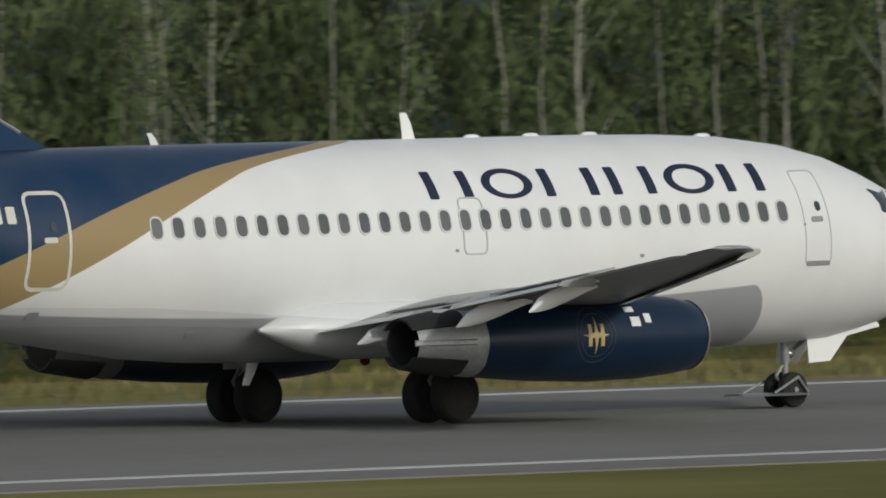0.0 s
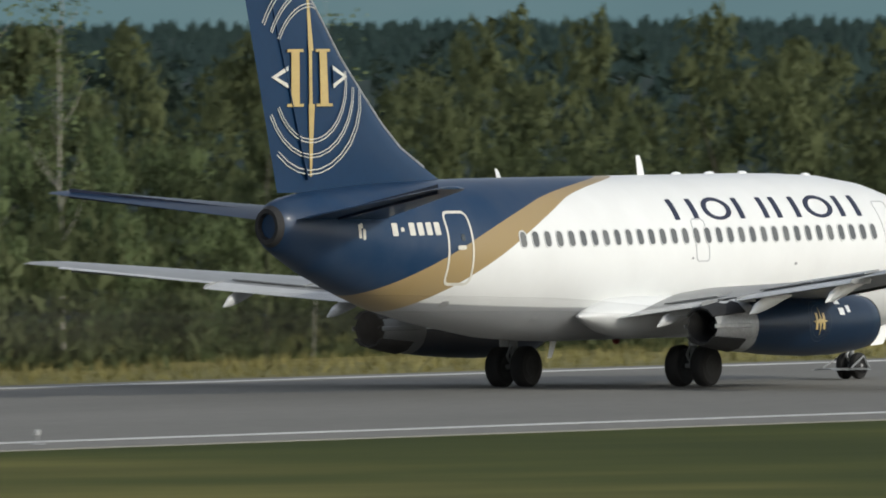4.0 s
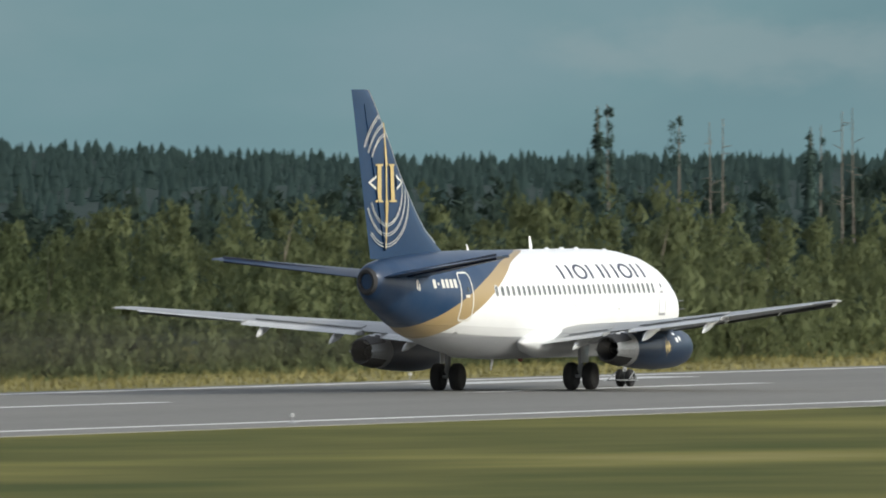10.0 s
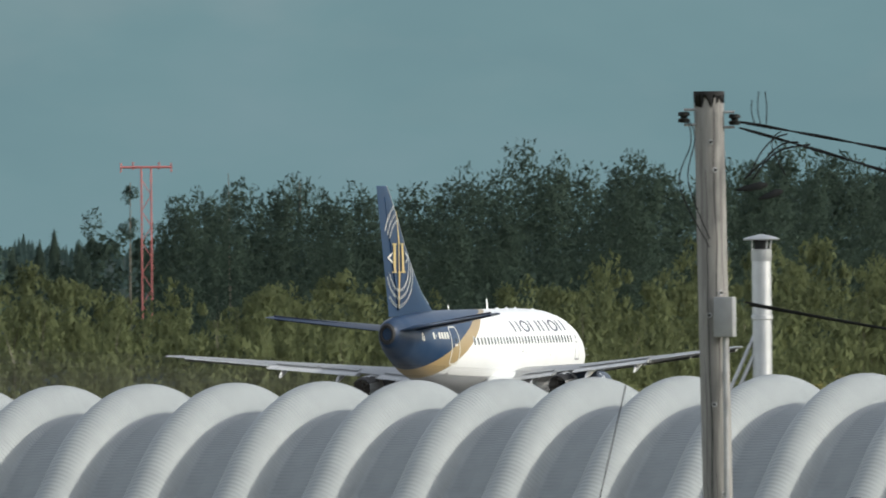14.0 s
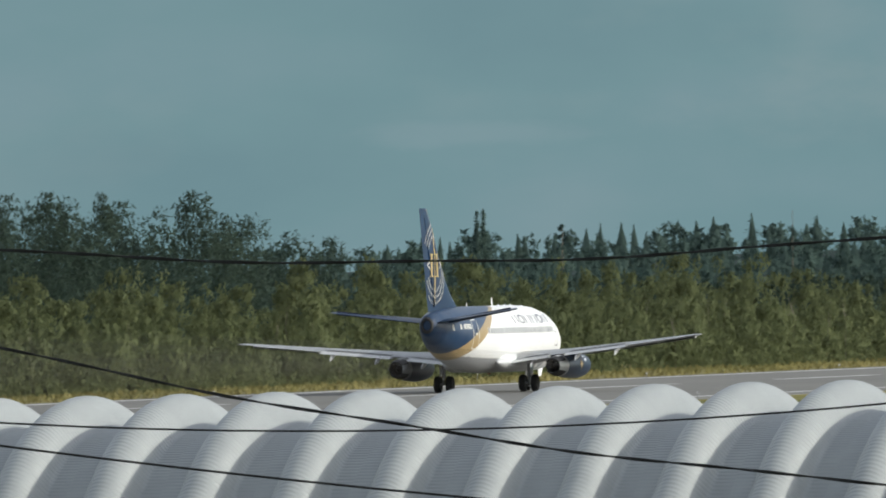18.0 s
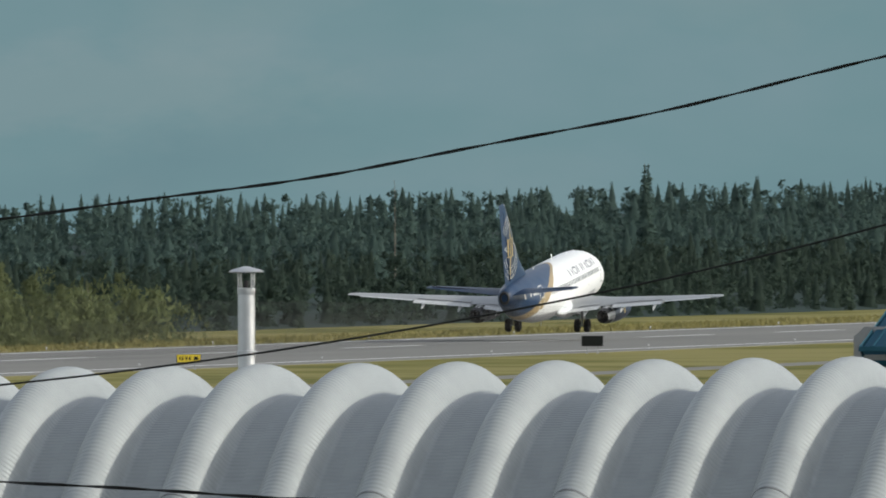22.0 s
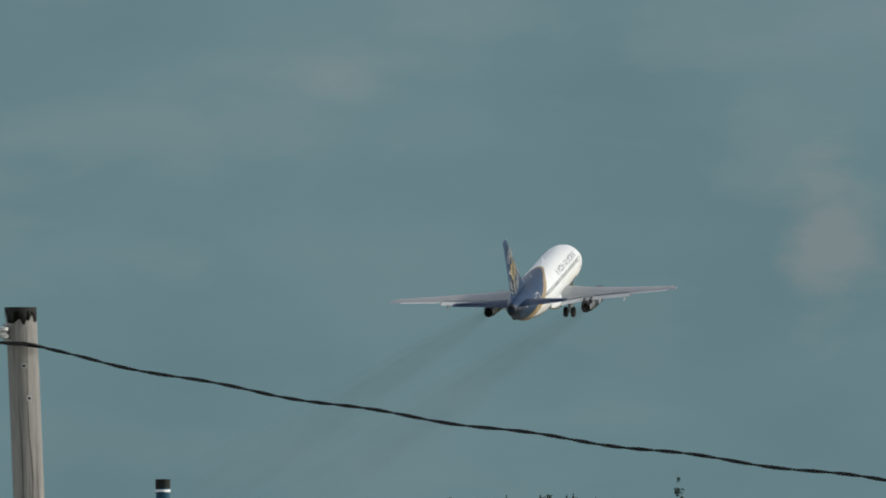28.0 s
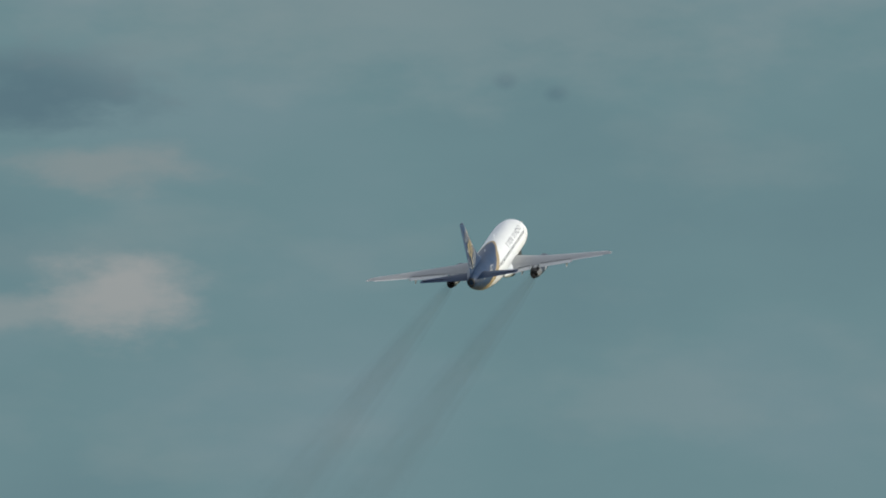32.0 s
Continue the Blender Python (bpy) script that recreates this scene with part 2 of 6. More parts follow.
for leafy in (M_GROVE, M_BIRCH, M_LEAF, M_LEAF_SHADED, M_SPRUCE, M_SPRUCE_FAR):
    let_light_through(leafy, 0.5)
M_MOSS = surface("dark_forest_floor", (0.032, 0.050, 0.043), (0.022, 0.037, 0.032), 0.01, 0.95, fine=25, spec=0.1)
M_BARK = surface("pale_birch_bark", (0.50, 0.48, 0.42), (0.26, 0.245, 0.20), 1.2, 0.85, fine=9, stretch=(1, 1, 0.4))
M_TWIG = surface("grey_twig_bark", (0.20, 0.18, 0.14), (0.1, 0.09, 0.07), 1.2, 0.9)
M_STEEL = surface("galvanised_steel", (0.46, 0.47, 0.475), (0.33, 0.34, 0.345), 0.9, 0.38, 0.45, fine=6)
M_WALLCLAD = surface("light_grey_wall_cladding", (0.40, 0.39, 0.395), (0.34, 0.33, 0.335), 0.5, 0.55, stretch=(1, 1, 0.3))
M_BLUEROOF = surface("blue_metal_roofing", (0.0085, 0.058, 0.092), (0.006, 0.046, 0.077), 0.5, 0.62, 0.0, fine=5, spec=0.2)
M_BLUESEAM = surface("weathered_blue_seam", (0.017, 0.082, 0.115), (0.012, 0.065, 0.095), 0.6, 0.6, spec=0.2)
M_POLE = surface("weathered_grey_pole_wood", (0.32, 0.308, 0.29), (0.13, 0.124, 0.115), 5, 0.88, bump=0.005, fine=6, stretch=(4, 4, 0.10))
M_WIRE = surface("black_cable_sheath", (0.02, 0.022, 0.022), (0.012, 0.012, 0.012), 4, 0.85, spec=0.2)
M_PORCELAIN = surface("grey_porcelain", (0.46, 0.46, 0.44), (0.34, 0.34, 0.33), 4, 0.3)
M_MASTRED = surface("faded_red_mast_paint", (0.45, 0.15, 0.14), (0.36, 0.11, 0.10), 1, 0.6)
M_TILE = surface("weathered_sheet", (0.30, 0.31, 0.31), (0.2, 0.2, 0.2), 1, 0.6)


# ---- mesh helpers ----
def mesh_object(name, bm, material, parent=None, label="", smooth=True):
    me = bpy.data.meshes.new(name)
    bm.to_mesh(me)
    bm.free()
    me.materials.append(material)
    if smooth:
        me.polygons.foreach_set("use_smooth", [True] * len(me.polygons))
        me.set_sharp_from_angle(angle=radians(38))
    ob = new(name, me)
    if parent:
        ob.parent = parent
    if label:
        ob["label"] = label
    return ob


def part(name, bm, material, parent, label=""):
    return mesh_object(name, bm, material, parent, label)


def thing(name, label, category, group="", at=(0, 0, 0), kind=""):
    ob = new(name)
    ob.empty_display_size = 0.2
    ob.location = at
    return tagged(ob, label, category, group, kind)


def raw_mesh(name, verts, faces, material, smooth=False, normals=None):
    """A mesh from numpy arrays: verts n x 3, faces m x 3 or m x 4; normals n x 3 round off the shading of foliage."""
    k = faces.shape[1]
    me = bpy.data.meshes.new(name)
    me.vertices.add(len(verts))
    me.vertices.foreach_set("co", np.ascontiguousarray(verts, dtype=np.float32).ravel())
    me.loops.add(faces.size)
    me.loops.foreach_set("vertex_index", np.ascontiguousarray(faces, dtype=np.int32).ravel())
    me.polygons.add(len(faces))
    me.polygons.foreach_set("loop_start", np.arange(0, faces.size, k, dtype=np.int32))
    me.polygons.foreach_set("use_smooth", np.full(len(faces), smooth))
    me.materials.append(material)
    me.update(calc_edges=True)
    if normals is not None:
        me.polygons.foreach_set("use_smooth", np.full(len(faces), True))
        me.normals_split_custom_set_from_vertices(np.ascontiguousarray(normals, dtype=np.float32))
    return me


def box(bm, x0, x1, y0, y1, z0, z1, bevel=0.0):
    r = bmesh.ops.create_cube(bm, size=1.0, matrix=Matrix.Translation(((x0 + x1) / 2, (y0 + y1) / 2, (z0 + z1) / 2)) @ Matrix.Diagonal((x1 - x0, y1 - y0, z1 - z0, 1)))
    if bevel:
        es = list({e for v in r["verts"] for e in v.link_edges})
        bmesh.ops.bevel(bm, geom=es, offset=bevel, segments=2, profile=0.5, affect="EDGES")
    return bm


def boxed(*a, bevel=0.0):
    return box(bmesh.new(), *a, bevel=bevel)


def tube(bm, p, q, r0, r1=None, seg=12):
    """A capped, tapered round bar from p to q."""
    p, q = Vector(p), Vector(q)
    d = q - p
    m = Matrix.Translation((p + q) / 2) @ d.to_track_quat("Z", "Y").to_matrix().to_4x4()
    bmesh.ops.create_cone(bm, cap_ends=True, segments=seg, radius1=r0, radius2=r0 if r1 is None else r1, depth=d.length, matrix=m)
    return bm


def tubed(*a, **k):
    return tube(bmesh.new(), *a, **k)


def loft(rings, cap=True):
    """A skin over rings of equally many points."""
    bm = bmesh.new()
    vs = [[bm.verts.new(p) for p in ring] for ring in rings]
    k = len(rings[0])
    for a, b in zip(vs, vs[1:]):
        for i in range(k):
            bm.faces.new((a[i], a[(i + 1) % k], b[(i + 1) % k], b[i]))
    if cap:
        bm.faces.new(vs[0][::-1])
        bm.faces.new(vs[-1])
    bmesh.ops.recalc_face_normals(bm, faces=bm.faces[:])
    return bm


def turned(profile, centre, axis="X", seg=28, cap=False, squash=1.0):
    """A body of revolution about a line along X through centre; profile: (x, radius)."""
    rings = []
    for x, r in profile:
        rings.append([(centre[0] + x, centre[1] + r * math.cos(a), centre[2] + squash * r * math.sin(a)) for a in (2 * math.pi * i / seg for i in range(seg))])
    return loft(rings, cap)


# ---- the ground ----
ground = raw_mesh("ground", np.array([[-4800, -4800, -0.03], [4800, -4800, -0.03], [4800, 4800, -0.03], [-4800, 4800, -0.03]], float), np.array([[0, 1, 2, 3]]), M_GROUND)
tagged(new("ground", ground), "flat mown airfield grass, green with dry yellow patches", "ground", kind="structure")
NEAR_EDGE, FAR_EDGE, CENTRE = 286.5, 332.5, 315.4


def slab(name, x0, x1, y0, y1, z0, z1, material, label, category, kind="structure", parent=None):
    ob = mesh_object(name, boxed(x0, x1, y0, y1, z0, z1), material, smooth=False)
    return tagged(ob, label, category, kind=kind)


slab("runway", 60, 3300, NEAR_EDGE, FAR_EDGE, -0.3, 0.0, M_ASPHALT, "long grey worn asphalt runway with tyre marks", "runway")
slab("verge", 60, 3300, FAR_EDGE, 349.0, -0.3, -0.022, M_VERGE, "dry yellow grass verge beyond the runway", "grass")
slab("taxiway", 1290, 2600, 249.0, 253.5, -0.3, -0.012, M_ASPHALT, "narrow grey asphalt taxiway in the grass", "taxiway")


def stripe(name, x0, x1, y0, y1, label):
    tagged(mesh_object(name, boxed(x0, x1, y0, y1, -0.02, 0.006), M_LINE, smooth=False), label, "runway marking", kind="structure")


stripe("edge_line", 80, 3200, 290.6, 291.5, "worn white edge line of the runway")
stripe("edge_line", 80, 3200, 329.9, 330.8, "worn white edge line of the runway")
for k in range(-2, 40):
    stripe("centre_line_dash", 686 + 60 * k, 716 + 60 * k, CENTRE - 0.45, CENTRE + 0.45, "worn white centre line dash of the runway")
for y0, y1 in ((296.5, 305.4), (324.5, 329.4)):
    stripe("aiming_point_bar", 345, 407, y0, y1, "broad worn white aiming point bar")
for x0 in (545, 683, 831, 980):
    for y0, y1 in ((302.8, 305.2), (325.5, 327.7)):
        stripe("touchdown_bar", x0, x0 + 25, y0, y1, "worn white touchdown zone bar")


# ---- the airliner ----
# body lengths from the main wheels, forwards; heights from the tyres' foot
PROFILE = [  # u, bottom, top, half width
    (-14.58, 3.62, 4.58, 0.34), (-14.48, 3.50, 4.68, 0.44), (-14.0, 3.30, 4.80, 0.60), (-13.0, 2.90, 4.93, 0.86), (-11.5, 2.42, 5.03, 1.14), (-10.0, 2.00, 5.10, 1.38),
    (-8.5, 1.72, 5.14, 1.58), (-7.0, 1.50, 5.16, 1.72), (-5.5, 1.30, 5.17, 1.82), (-4.0, 1.20, 5.17, 1.87), (-2.5, 1.16, 5.17, 1.88), (3.0, 1.16, 5.17, 1.88),
    (6.0, 1.16, 5.17, 1.88), (8.0, 1.16, 5.14, 1.88), (9.5, 1.17, 5.08, 1.87), (11.0, 1.19, 4.91, 1.82), (12.0, 1.25, 4.69, 1.70), (12.8, 1.37, 4.42, 1.54), (13.5, 1.53, 4.14, 1.34),
    (14.1, 1.72, 3.86, 1.10), (14.7, 1.95, 3.49, 0.80), (15.1, 2.16, 3.16, 0.52), (15.32, 2.36, 2.90, 0.28), (15.40, 2.60, 2.66, 0.03)]
PU = [p[0] for p in PROFILE]


def skin(u, ang, off=0.0, side=-1):
    """A point of the fuselage at length u; ang 0 is abeam, 90 degrees the crown. side -1 is starboard."""
    lo, hi, hw = (float(np.interp(u, PU, [p[k] for p in PROFILE])) for k in (1, 2, 3))
    zc, hh = (lo + hi) / 2, (hi - lo) / 2
    return (u, side * (hw + off) * math.cos(ang), zc + (hh + off) * math.sin(ang))


def skin_at(u, w, off=0.0, side=-1):
    lo, hi = (float(np.interp(u, PU, [p[k] for p in PROFILE])) for k in (1, 2))
    return skin(u, math.asin(max(-1, min(1, (w - (lo + hi) / 2) / ((hi - lo) / 2)))), off, side)


def on_skin(outline, off=0.012, side=-1, hole=None, steps=1):
    """A thin plate that follows the fuselage: an outline in (u, w), or the ring between it and an inner outline."""
    bm = bmesh.new()
    if hole is None:
        n = len(outline)
        cu, cw = sum(p[0] for p in outline) / n, sum(p[1] for p in outline) / n
        rows = [[(cu + (u - cu) * k / steps, cw + (w - cw) * k / steps) for u, w in outline] for k in range(1, steps + 1)]
        mid = bm.verts.new(skin_at(cu, cw, off, side))
        vs = [[bm.verts.new(skin_at(u, w, off if k < steps - 1 else 0.004, side)) for u, w in r] for k, r in enumerate(rows + [rows[-1]])]
        if steps == 1:
            vs = [[bm.verts.new(skin_at(u, w, off, side)) for u, w in rows[0]], vs[1]]
        for i in range(n):
            bm.faces.new((mid, vs[0][i], vs[0][(i + 1) % n]))
    else:
        n = len(outline)
        vs = [[bm.verts.new(skin_at(u, w, o, side)) for u, w in ring] for ring, o in ((hole, 0.0), (hole, off), (outline, off), (outline, 0.0))]
    for a, b in zip(vs, vs[1:]):
        for i in range(n):
            bm.faces.new((a[i], a[(i + 1) % n], b[(i + 1) % n], b[i]))
    bmesh.ops.recalc_face_normals(bm, faces=bm.faces[:])
    return bm


def rounded(u0, u1, w0, w1, r, lean=0.0, seg=3, mid=0):
    """A rounded rectangle in (u, w), counter-clockwise, its top shifted forward by lean; mid: points along each long side."""
    pts = []
    for cx, cy, a0 in ((u1 - r, w0 + r, -90), (u1 - r, w1 - r, 0), (u0 + r, w1 - r, 90), (u0 + r, w0 + r, 180)):
        for i in range(seg + 1):
            a = radians(a0 + 90 * i / seg)
            pts.append((cx + r * math.cos(a), cy + r * math.sin(a)))
        if mid and a0 in (-90, 90):
            y0, y1 = (w0 + r, w1 - r) if a0 == -90 else (w1 - r, w0 + r)
            x = u1 if a0 == -90 else u0
            pts += [(x, y0 + (y1 - y0) * j / (mid + 1)) for j in range(1, mid + 1)]
    return [(u + lean * (w - w0) / (w1 - w0), w) for u, w in pts]


def aerofoil(le, te, thick, y, z, twist=0.0, n=9):
    """A wing section across X from le (forward) to te at span y, height z."""
    c = le - te
    up, dn = [], []
    for i in range(n + 1):
        x = 0.5 - 0.5 * math.cos(math.pi * i / n)
        t = 5 * thick * (0.2969 * math.sqrt(x) - 0.126 * x - 0.3516 * x ** 2 + 0.2843 * x ** 3 - 0.1015 * x ** 4) * c
        zz = z - twist * (x - 0.3) * c
        camber = 0.02 * c * 4 * x * (1 - x)
        up.append((le - x * c, y, zz + camber + t))
        dn.append((le - x * c, y, zz + camber - t * 0.8))
    return up + dn[::-1][1:-1]


def airliner():
    jet = thing("airliner", "white navy and gold twin-engine jet airliner taking off", "airplane")
    seg = 56
    us = sorted(set(list(np.linspace(-14.58, 15.40, 74)) + PU))
    body = part("fuselage", loft([[skin(u, 2 * math.pi * i / seg) for i in range(seg)] for u in us]), M_LIVERY, jet, "white fuselage with gold sweep, navy tail and grey belly")
    # cabin windows, both sides
    for side in (-1, 1):
        for k in range(32):
            u = 9.60 - 0.508 * k
            pane = part("cabin_window", on_skin(rounded(u - 0.125, u + 0.125, 3.485, 3.855, 0.10), 0.010, side), M_PANE, body)
            part("window_surround", on_skin(rounded(u - 0.155, u + 0.155, 3.45, 3.89, 0.13), 0.013, side, rounded(u - 0.125, u + 0.125, 3.485, 3.855, 0.10)), M_RIM, pane)
        # doors: an outline ring, a handle, a sill
        for name, ring, mat, wd, label in (("aft_door", (-9.02, -8.18, 2.66, 4.33, 0.14), M_PALE, 0.065, "navy and gold aft service door in a pale outline"), ("forward_door", (10.17, 10.82, 2.70, 4.40, 0.07), M_SEAM, 0.022, "white forward service door"), ("wing_exit", (1.40, 1.95, 3.06, 4.06, 0.1), M_SEAM, 0.03, "white overwing exit hatch")):
            u0, u1, w0, w1, r = ring
            door = part(name, on_skin(rounded(u0 - wd, u1 + wd, w0 - wd, w1 + wd, r + wd, 0, 3, 6), 0.008, side, rounded(u0, u1, w0, w1, r, 0, 3, 6)), mat, body, label)
            if name != "wing_exit":
                um = (u0 + u1) / 2
                part("door_handle", on_skin(rounded(um - 0.14, um + 0.16, 3.46, 3.56, 0.04), 0.02, side), M_PALE if name == "aft_door" else M_STRUT, door)
                part("door_window", on_skin(rounded(um + 0.02, um + 0.16, 3.66, 3.84, 0.06), 0.012, side), M_GLASS, door)
                if name == "forward_door":
                    part("door_sill", on_skin(rounded(u0 + 0.02, u1 - 0.02, w0 - 0.05, w0 + 0.04, 0.03), 0.02, side), M_STRUT, door)
        # flight deck glazing
        for outline in ([(12.38, 4.04), (12.58, 3.60), (13.02, 3.52), (13.14, 4.0)], [(13.22, 3.98), (13.10, 3.50), (13.70, 3.46), (13.74, 3.86)], [(13.80, 3.84), (13.78, 3.45), (14.22, 3.40), (14.18, 3.62)]):
            part("flight_deck_window", on_skin(outline, 0.012, side, steps=3), M_GLASS, body)
        # title on the flank: plain shapes in its colour
        cur = 0.62
        for kind, wd in (("pair", 1.42), ("ring", 1.46), ("bar", 1.08), ("bar", 0.58), ("pair", 1.42), ("ring", 1.46), ("pair", 1.30)):
            lo, hi = 4.06, 4.57
            if kind == "pair":
                for a, b in ((cur + 0.12, cur + 0.36), (cur + wd - 0.42, cur + wd - 0.18)):
                    part("title_bar", on_skin(rounded(a, b, lo, hi, 0.02, 0, 1, 5), 0.010, side, steps=2), M_NAVY_INK, body)
            elif kind == "bar":
                a = cur + 0.14
                part("title_bar", on_skin(rounded(a, a + 0.24, lo, hi, 0.02, 0, 1, 5), 0.010, side, steps=2), M_NAVY_INK, body)
            else:
                c, h = (cur + wd / 2, (lo + hi) / 2)
                o = [(c + 0.63 * math.cos(2 * math.pi * i / 28), h + 0.275 * math.sin(2 * math.pi * i / 28)) for i in range(28)]
                q = [(c + 0.42 * math.cos(2 * math.pi * i / 28), h + 0.195 * math.sin(2 * math.pi * i / 28)) for i in range(28)]
                part("title_ring", on_skin(o, 0.010, side, q), M_NAVY_INK, body)
            cur += wd + 0.03
        # registration, as bars
        for k in range(6):
            u = -11.05 + 0.31 * k
            part("marking_bar", on_skin(rounded(u, u + (0.12 if k == 1 else 0.20), 3.92 if k == 1 else 3.82, 4.02 if k == 1 else 4.13, 0.02, 0, 1), 0.010, side), M_PALE, body)
        for u, w0, w1 in ((-12.22, 3.78, 4.12), (-12.08, 3.74, 4.00), (-12.16, 4.02, 4.14)):
            part("flag_mark", on_skin(rounded(u, u + 0.09, w0, w1, 0.02, 0, 1), 0.010, side), M_PALE, body)
        # small fittings on the flank
        for u, w, s in ((5.9, 2.93, 0.05), (1.2, 3.12, 0.04), (10.15, 3.42, 0.03), (-8.6, 2.15, 0.12), (-4.9, 1.72, 0.09)):
            part("flank_vent", on_skin(rounded(u - s, u + s, w - s * 0.6, w + s * 0.6, s * 0.4), 0.015, side), M_STRUT, body)
        for w in (2.86, 3.16):
            p = Vector(skin_at(14.05, w, 0.0, side))
            part("pitot_probe", tubed(p, p + Vector((0.02, side * 0.12, 0)), 0.02, 0.015, seg=6), M_STRUT, body)
            part("pitot_tip", tubed(p + Vector((0.0, side * 0.12, 0)), p + Vector((0.34, side * 0.12, 0)), 0.014, 0.01, seg=6), M_STRUT, body)
    # crown and belly aerials
    for u, w0, h, c, label in ((1.72, 5.15, 0.50, 0.34, "white blade aerial"), (-4.63, 5.15, 0.24, 0.22, "white blade aerial")):
        bm = loft([[(u + 0.10 + x * c * k - (1 - k) * 0.30, y * k, w0 + z) for x, y in ((0.5, 0), (0.1, 0.035), (-0.5, 0), (0.1, -0.035))] for k, z in ((1.0, -0.03), (0.75, h * 0.6), (0.5, h))])
        part("blade_aerial", bm, M_WHITE, body, label)
    bm = loft([[(-2.2 + x * 0.3 * k - (1 - k) * 0.5, y * k, 1.2 - z) for x, y in ((0.5, 0), (0.1, 0.03), (-0.5, 0), (0.1, -0.03))] for k, z in ((1.0, 0.0), (0.8, 0.25), (0.6, 0.45))])
    part("belly_aerial", bm, M_WHITE, body, "white blade aerial under the belly")
    for u in (3.4, 4.9, 6.4, 9.3):
        bm = bmesh.new()
        bmesh.ops.create_uvsphere(bm, u_segments=12, v_segments=6, radius=1, matrix=Matrix.Translation((u, 0, float(np.interp(u, PU, [p[2] for p in PROFILE])))) @ Matrix.Diagonal((0.22, 0.07, 0.06, 1)))
        part("crown_fairing", bm, M_WHITE, body)
    part("auxiliary_exhaust", turned([(-14.50, 0.20), (-14.72, 0.25), (-14.72, 0.33), (-14.56, 0.39), (-14.42, 0.43)], (0, 0, 4.10), squash=1.3), M_SOOT_SHADE, body, "dark round exhaust in the tail cone")
    bm = bmesh.new()
    bmesh.ops.create_uvsphere(bm, u_segments=12, v_segments=8, radius=0.09, matrix=Matrix.Translation((0.6, 0, 1.12)) @ Matrix.Diagonal((1.2, 1, 0.9, 1)))
    part("anti_collision_lamp", bm, M_RED, body, "red lamp dome under the belly")
    # wing and body fairing
    for side in (-1, 1):
        rings = []
        for u, k in ((5.8, 0.05), (5.2, 0.55), (4.0, 0.9), (1.0, 1.0), (-1.5, 1.0), (-2.4, 0.8), (-3.0, 0.42), (-3.5, 0.06)):
            rings.append([(u, side * (1.55 + 0.72 * k * math.cos(a)), 1.72 + 0.52 * k * math.sin(a) + (0.05 if u < -2 else 0)) for a in (2 * math.pi * i / 20 for i in range(20))])
        part("wing_root_fairing", loft(rings), M_WHITE, body, "white wing root fairing")
    # stabilisers and fin
    fin_te = lambda w: -14.20 - (w - 4.8) * 0.272
    fin_le_pts = [(4.9, -6.6), (5.2, -7.3), (5.45, -7.85), (5.92, -8.85), (6.5, -9.65), (7.1, -10.33), (8.14, -11.45), (9.4, -12.55), (10.66, -13.85), (11.0, -14.25), (11.04, -14.5)]
    rings = []
    for w, le in fin_le_pts:
        te, c = fin_te(w), le - fin_te(w)
        th = float(np.interp(w, [4.9, 6, 11], [0.05, 0.085, 0.09]))
        sec = aerofoil(le, te, th, 0, 0, 0, 8)
        n = len(sec)
        half = [(x, z) for x, _, z in sec]
        rings.append([(x, (z - 0.02 * 4 * c * ((le - x) / c) * (1 - (le - x) / c)) * 0.92, w) for x, z in half])
    fin = part("fin", loft(rings), M_NAVY, jet, "navy fin with a gold compass emblem")
    part("rudder_gap", loft([[(fin_te(w) + 1.25 - 0.055 * (w - 5), s, w) for s in (-0.155 + (w - 5) * 0.014, 0.155 - (w - 5) * 0.014)] + [(fin_te(w) + 1.22 - 0.055 * (w - 5), s, w) for s in (0.155 - (w - 5) * 0.014, -0.155 + (w - 5) * 0.014)] for w in (5.2, 7.5, 10.5)]), M_NAVY, fin)
    for (w0, l0), (w1, l1) in zip(fin_le_pts[2:-2], fin_le_pts[3:-1]):
        part("leading_edge", tubed((l0 - 0.03, 0, w0), (l1 - 0.03, 0, w1), 0.045, seg=8), M_BARE, fin)
    emblem(fin, fin_te)
    for side in (-1, 1):
        rings = [aerofoil(le, te, th, side * v, w) for v, le, te, th, w in ((0.25, -10.35, -14.15, 0.09, 4.22), (0.9, -10.75, -14.25, 0.09, 4.30), (5.45, -14.35, -15.80, 0.085, 4.94), (5.62, -14.8, -15.75, 0.06, 4.96))]
        stab = part("stabiliser", loft(rings), M_NAVY, jet, "navy horizontal stabiliser")
        part("elevator_gap", loft([[(le, side * v, w + s) for s in (-0.10, 0.13)] + [(le - 0.04, side * v, w + s) for s in (0.13, -0.10)] for v, le, w in ((1.0, -13.1, 4.33), (5.3, -15.25, 4.94))]), M_NAVY_INK, stab)
        wing(jet, side)
        nac = engine(jet, side)
        for ob in (nac, *nac.children):
            for v in ob.data.vertices:
                v.co.x = v.co.x * 0.964 - 0.014
    return jet


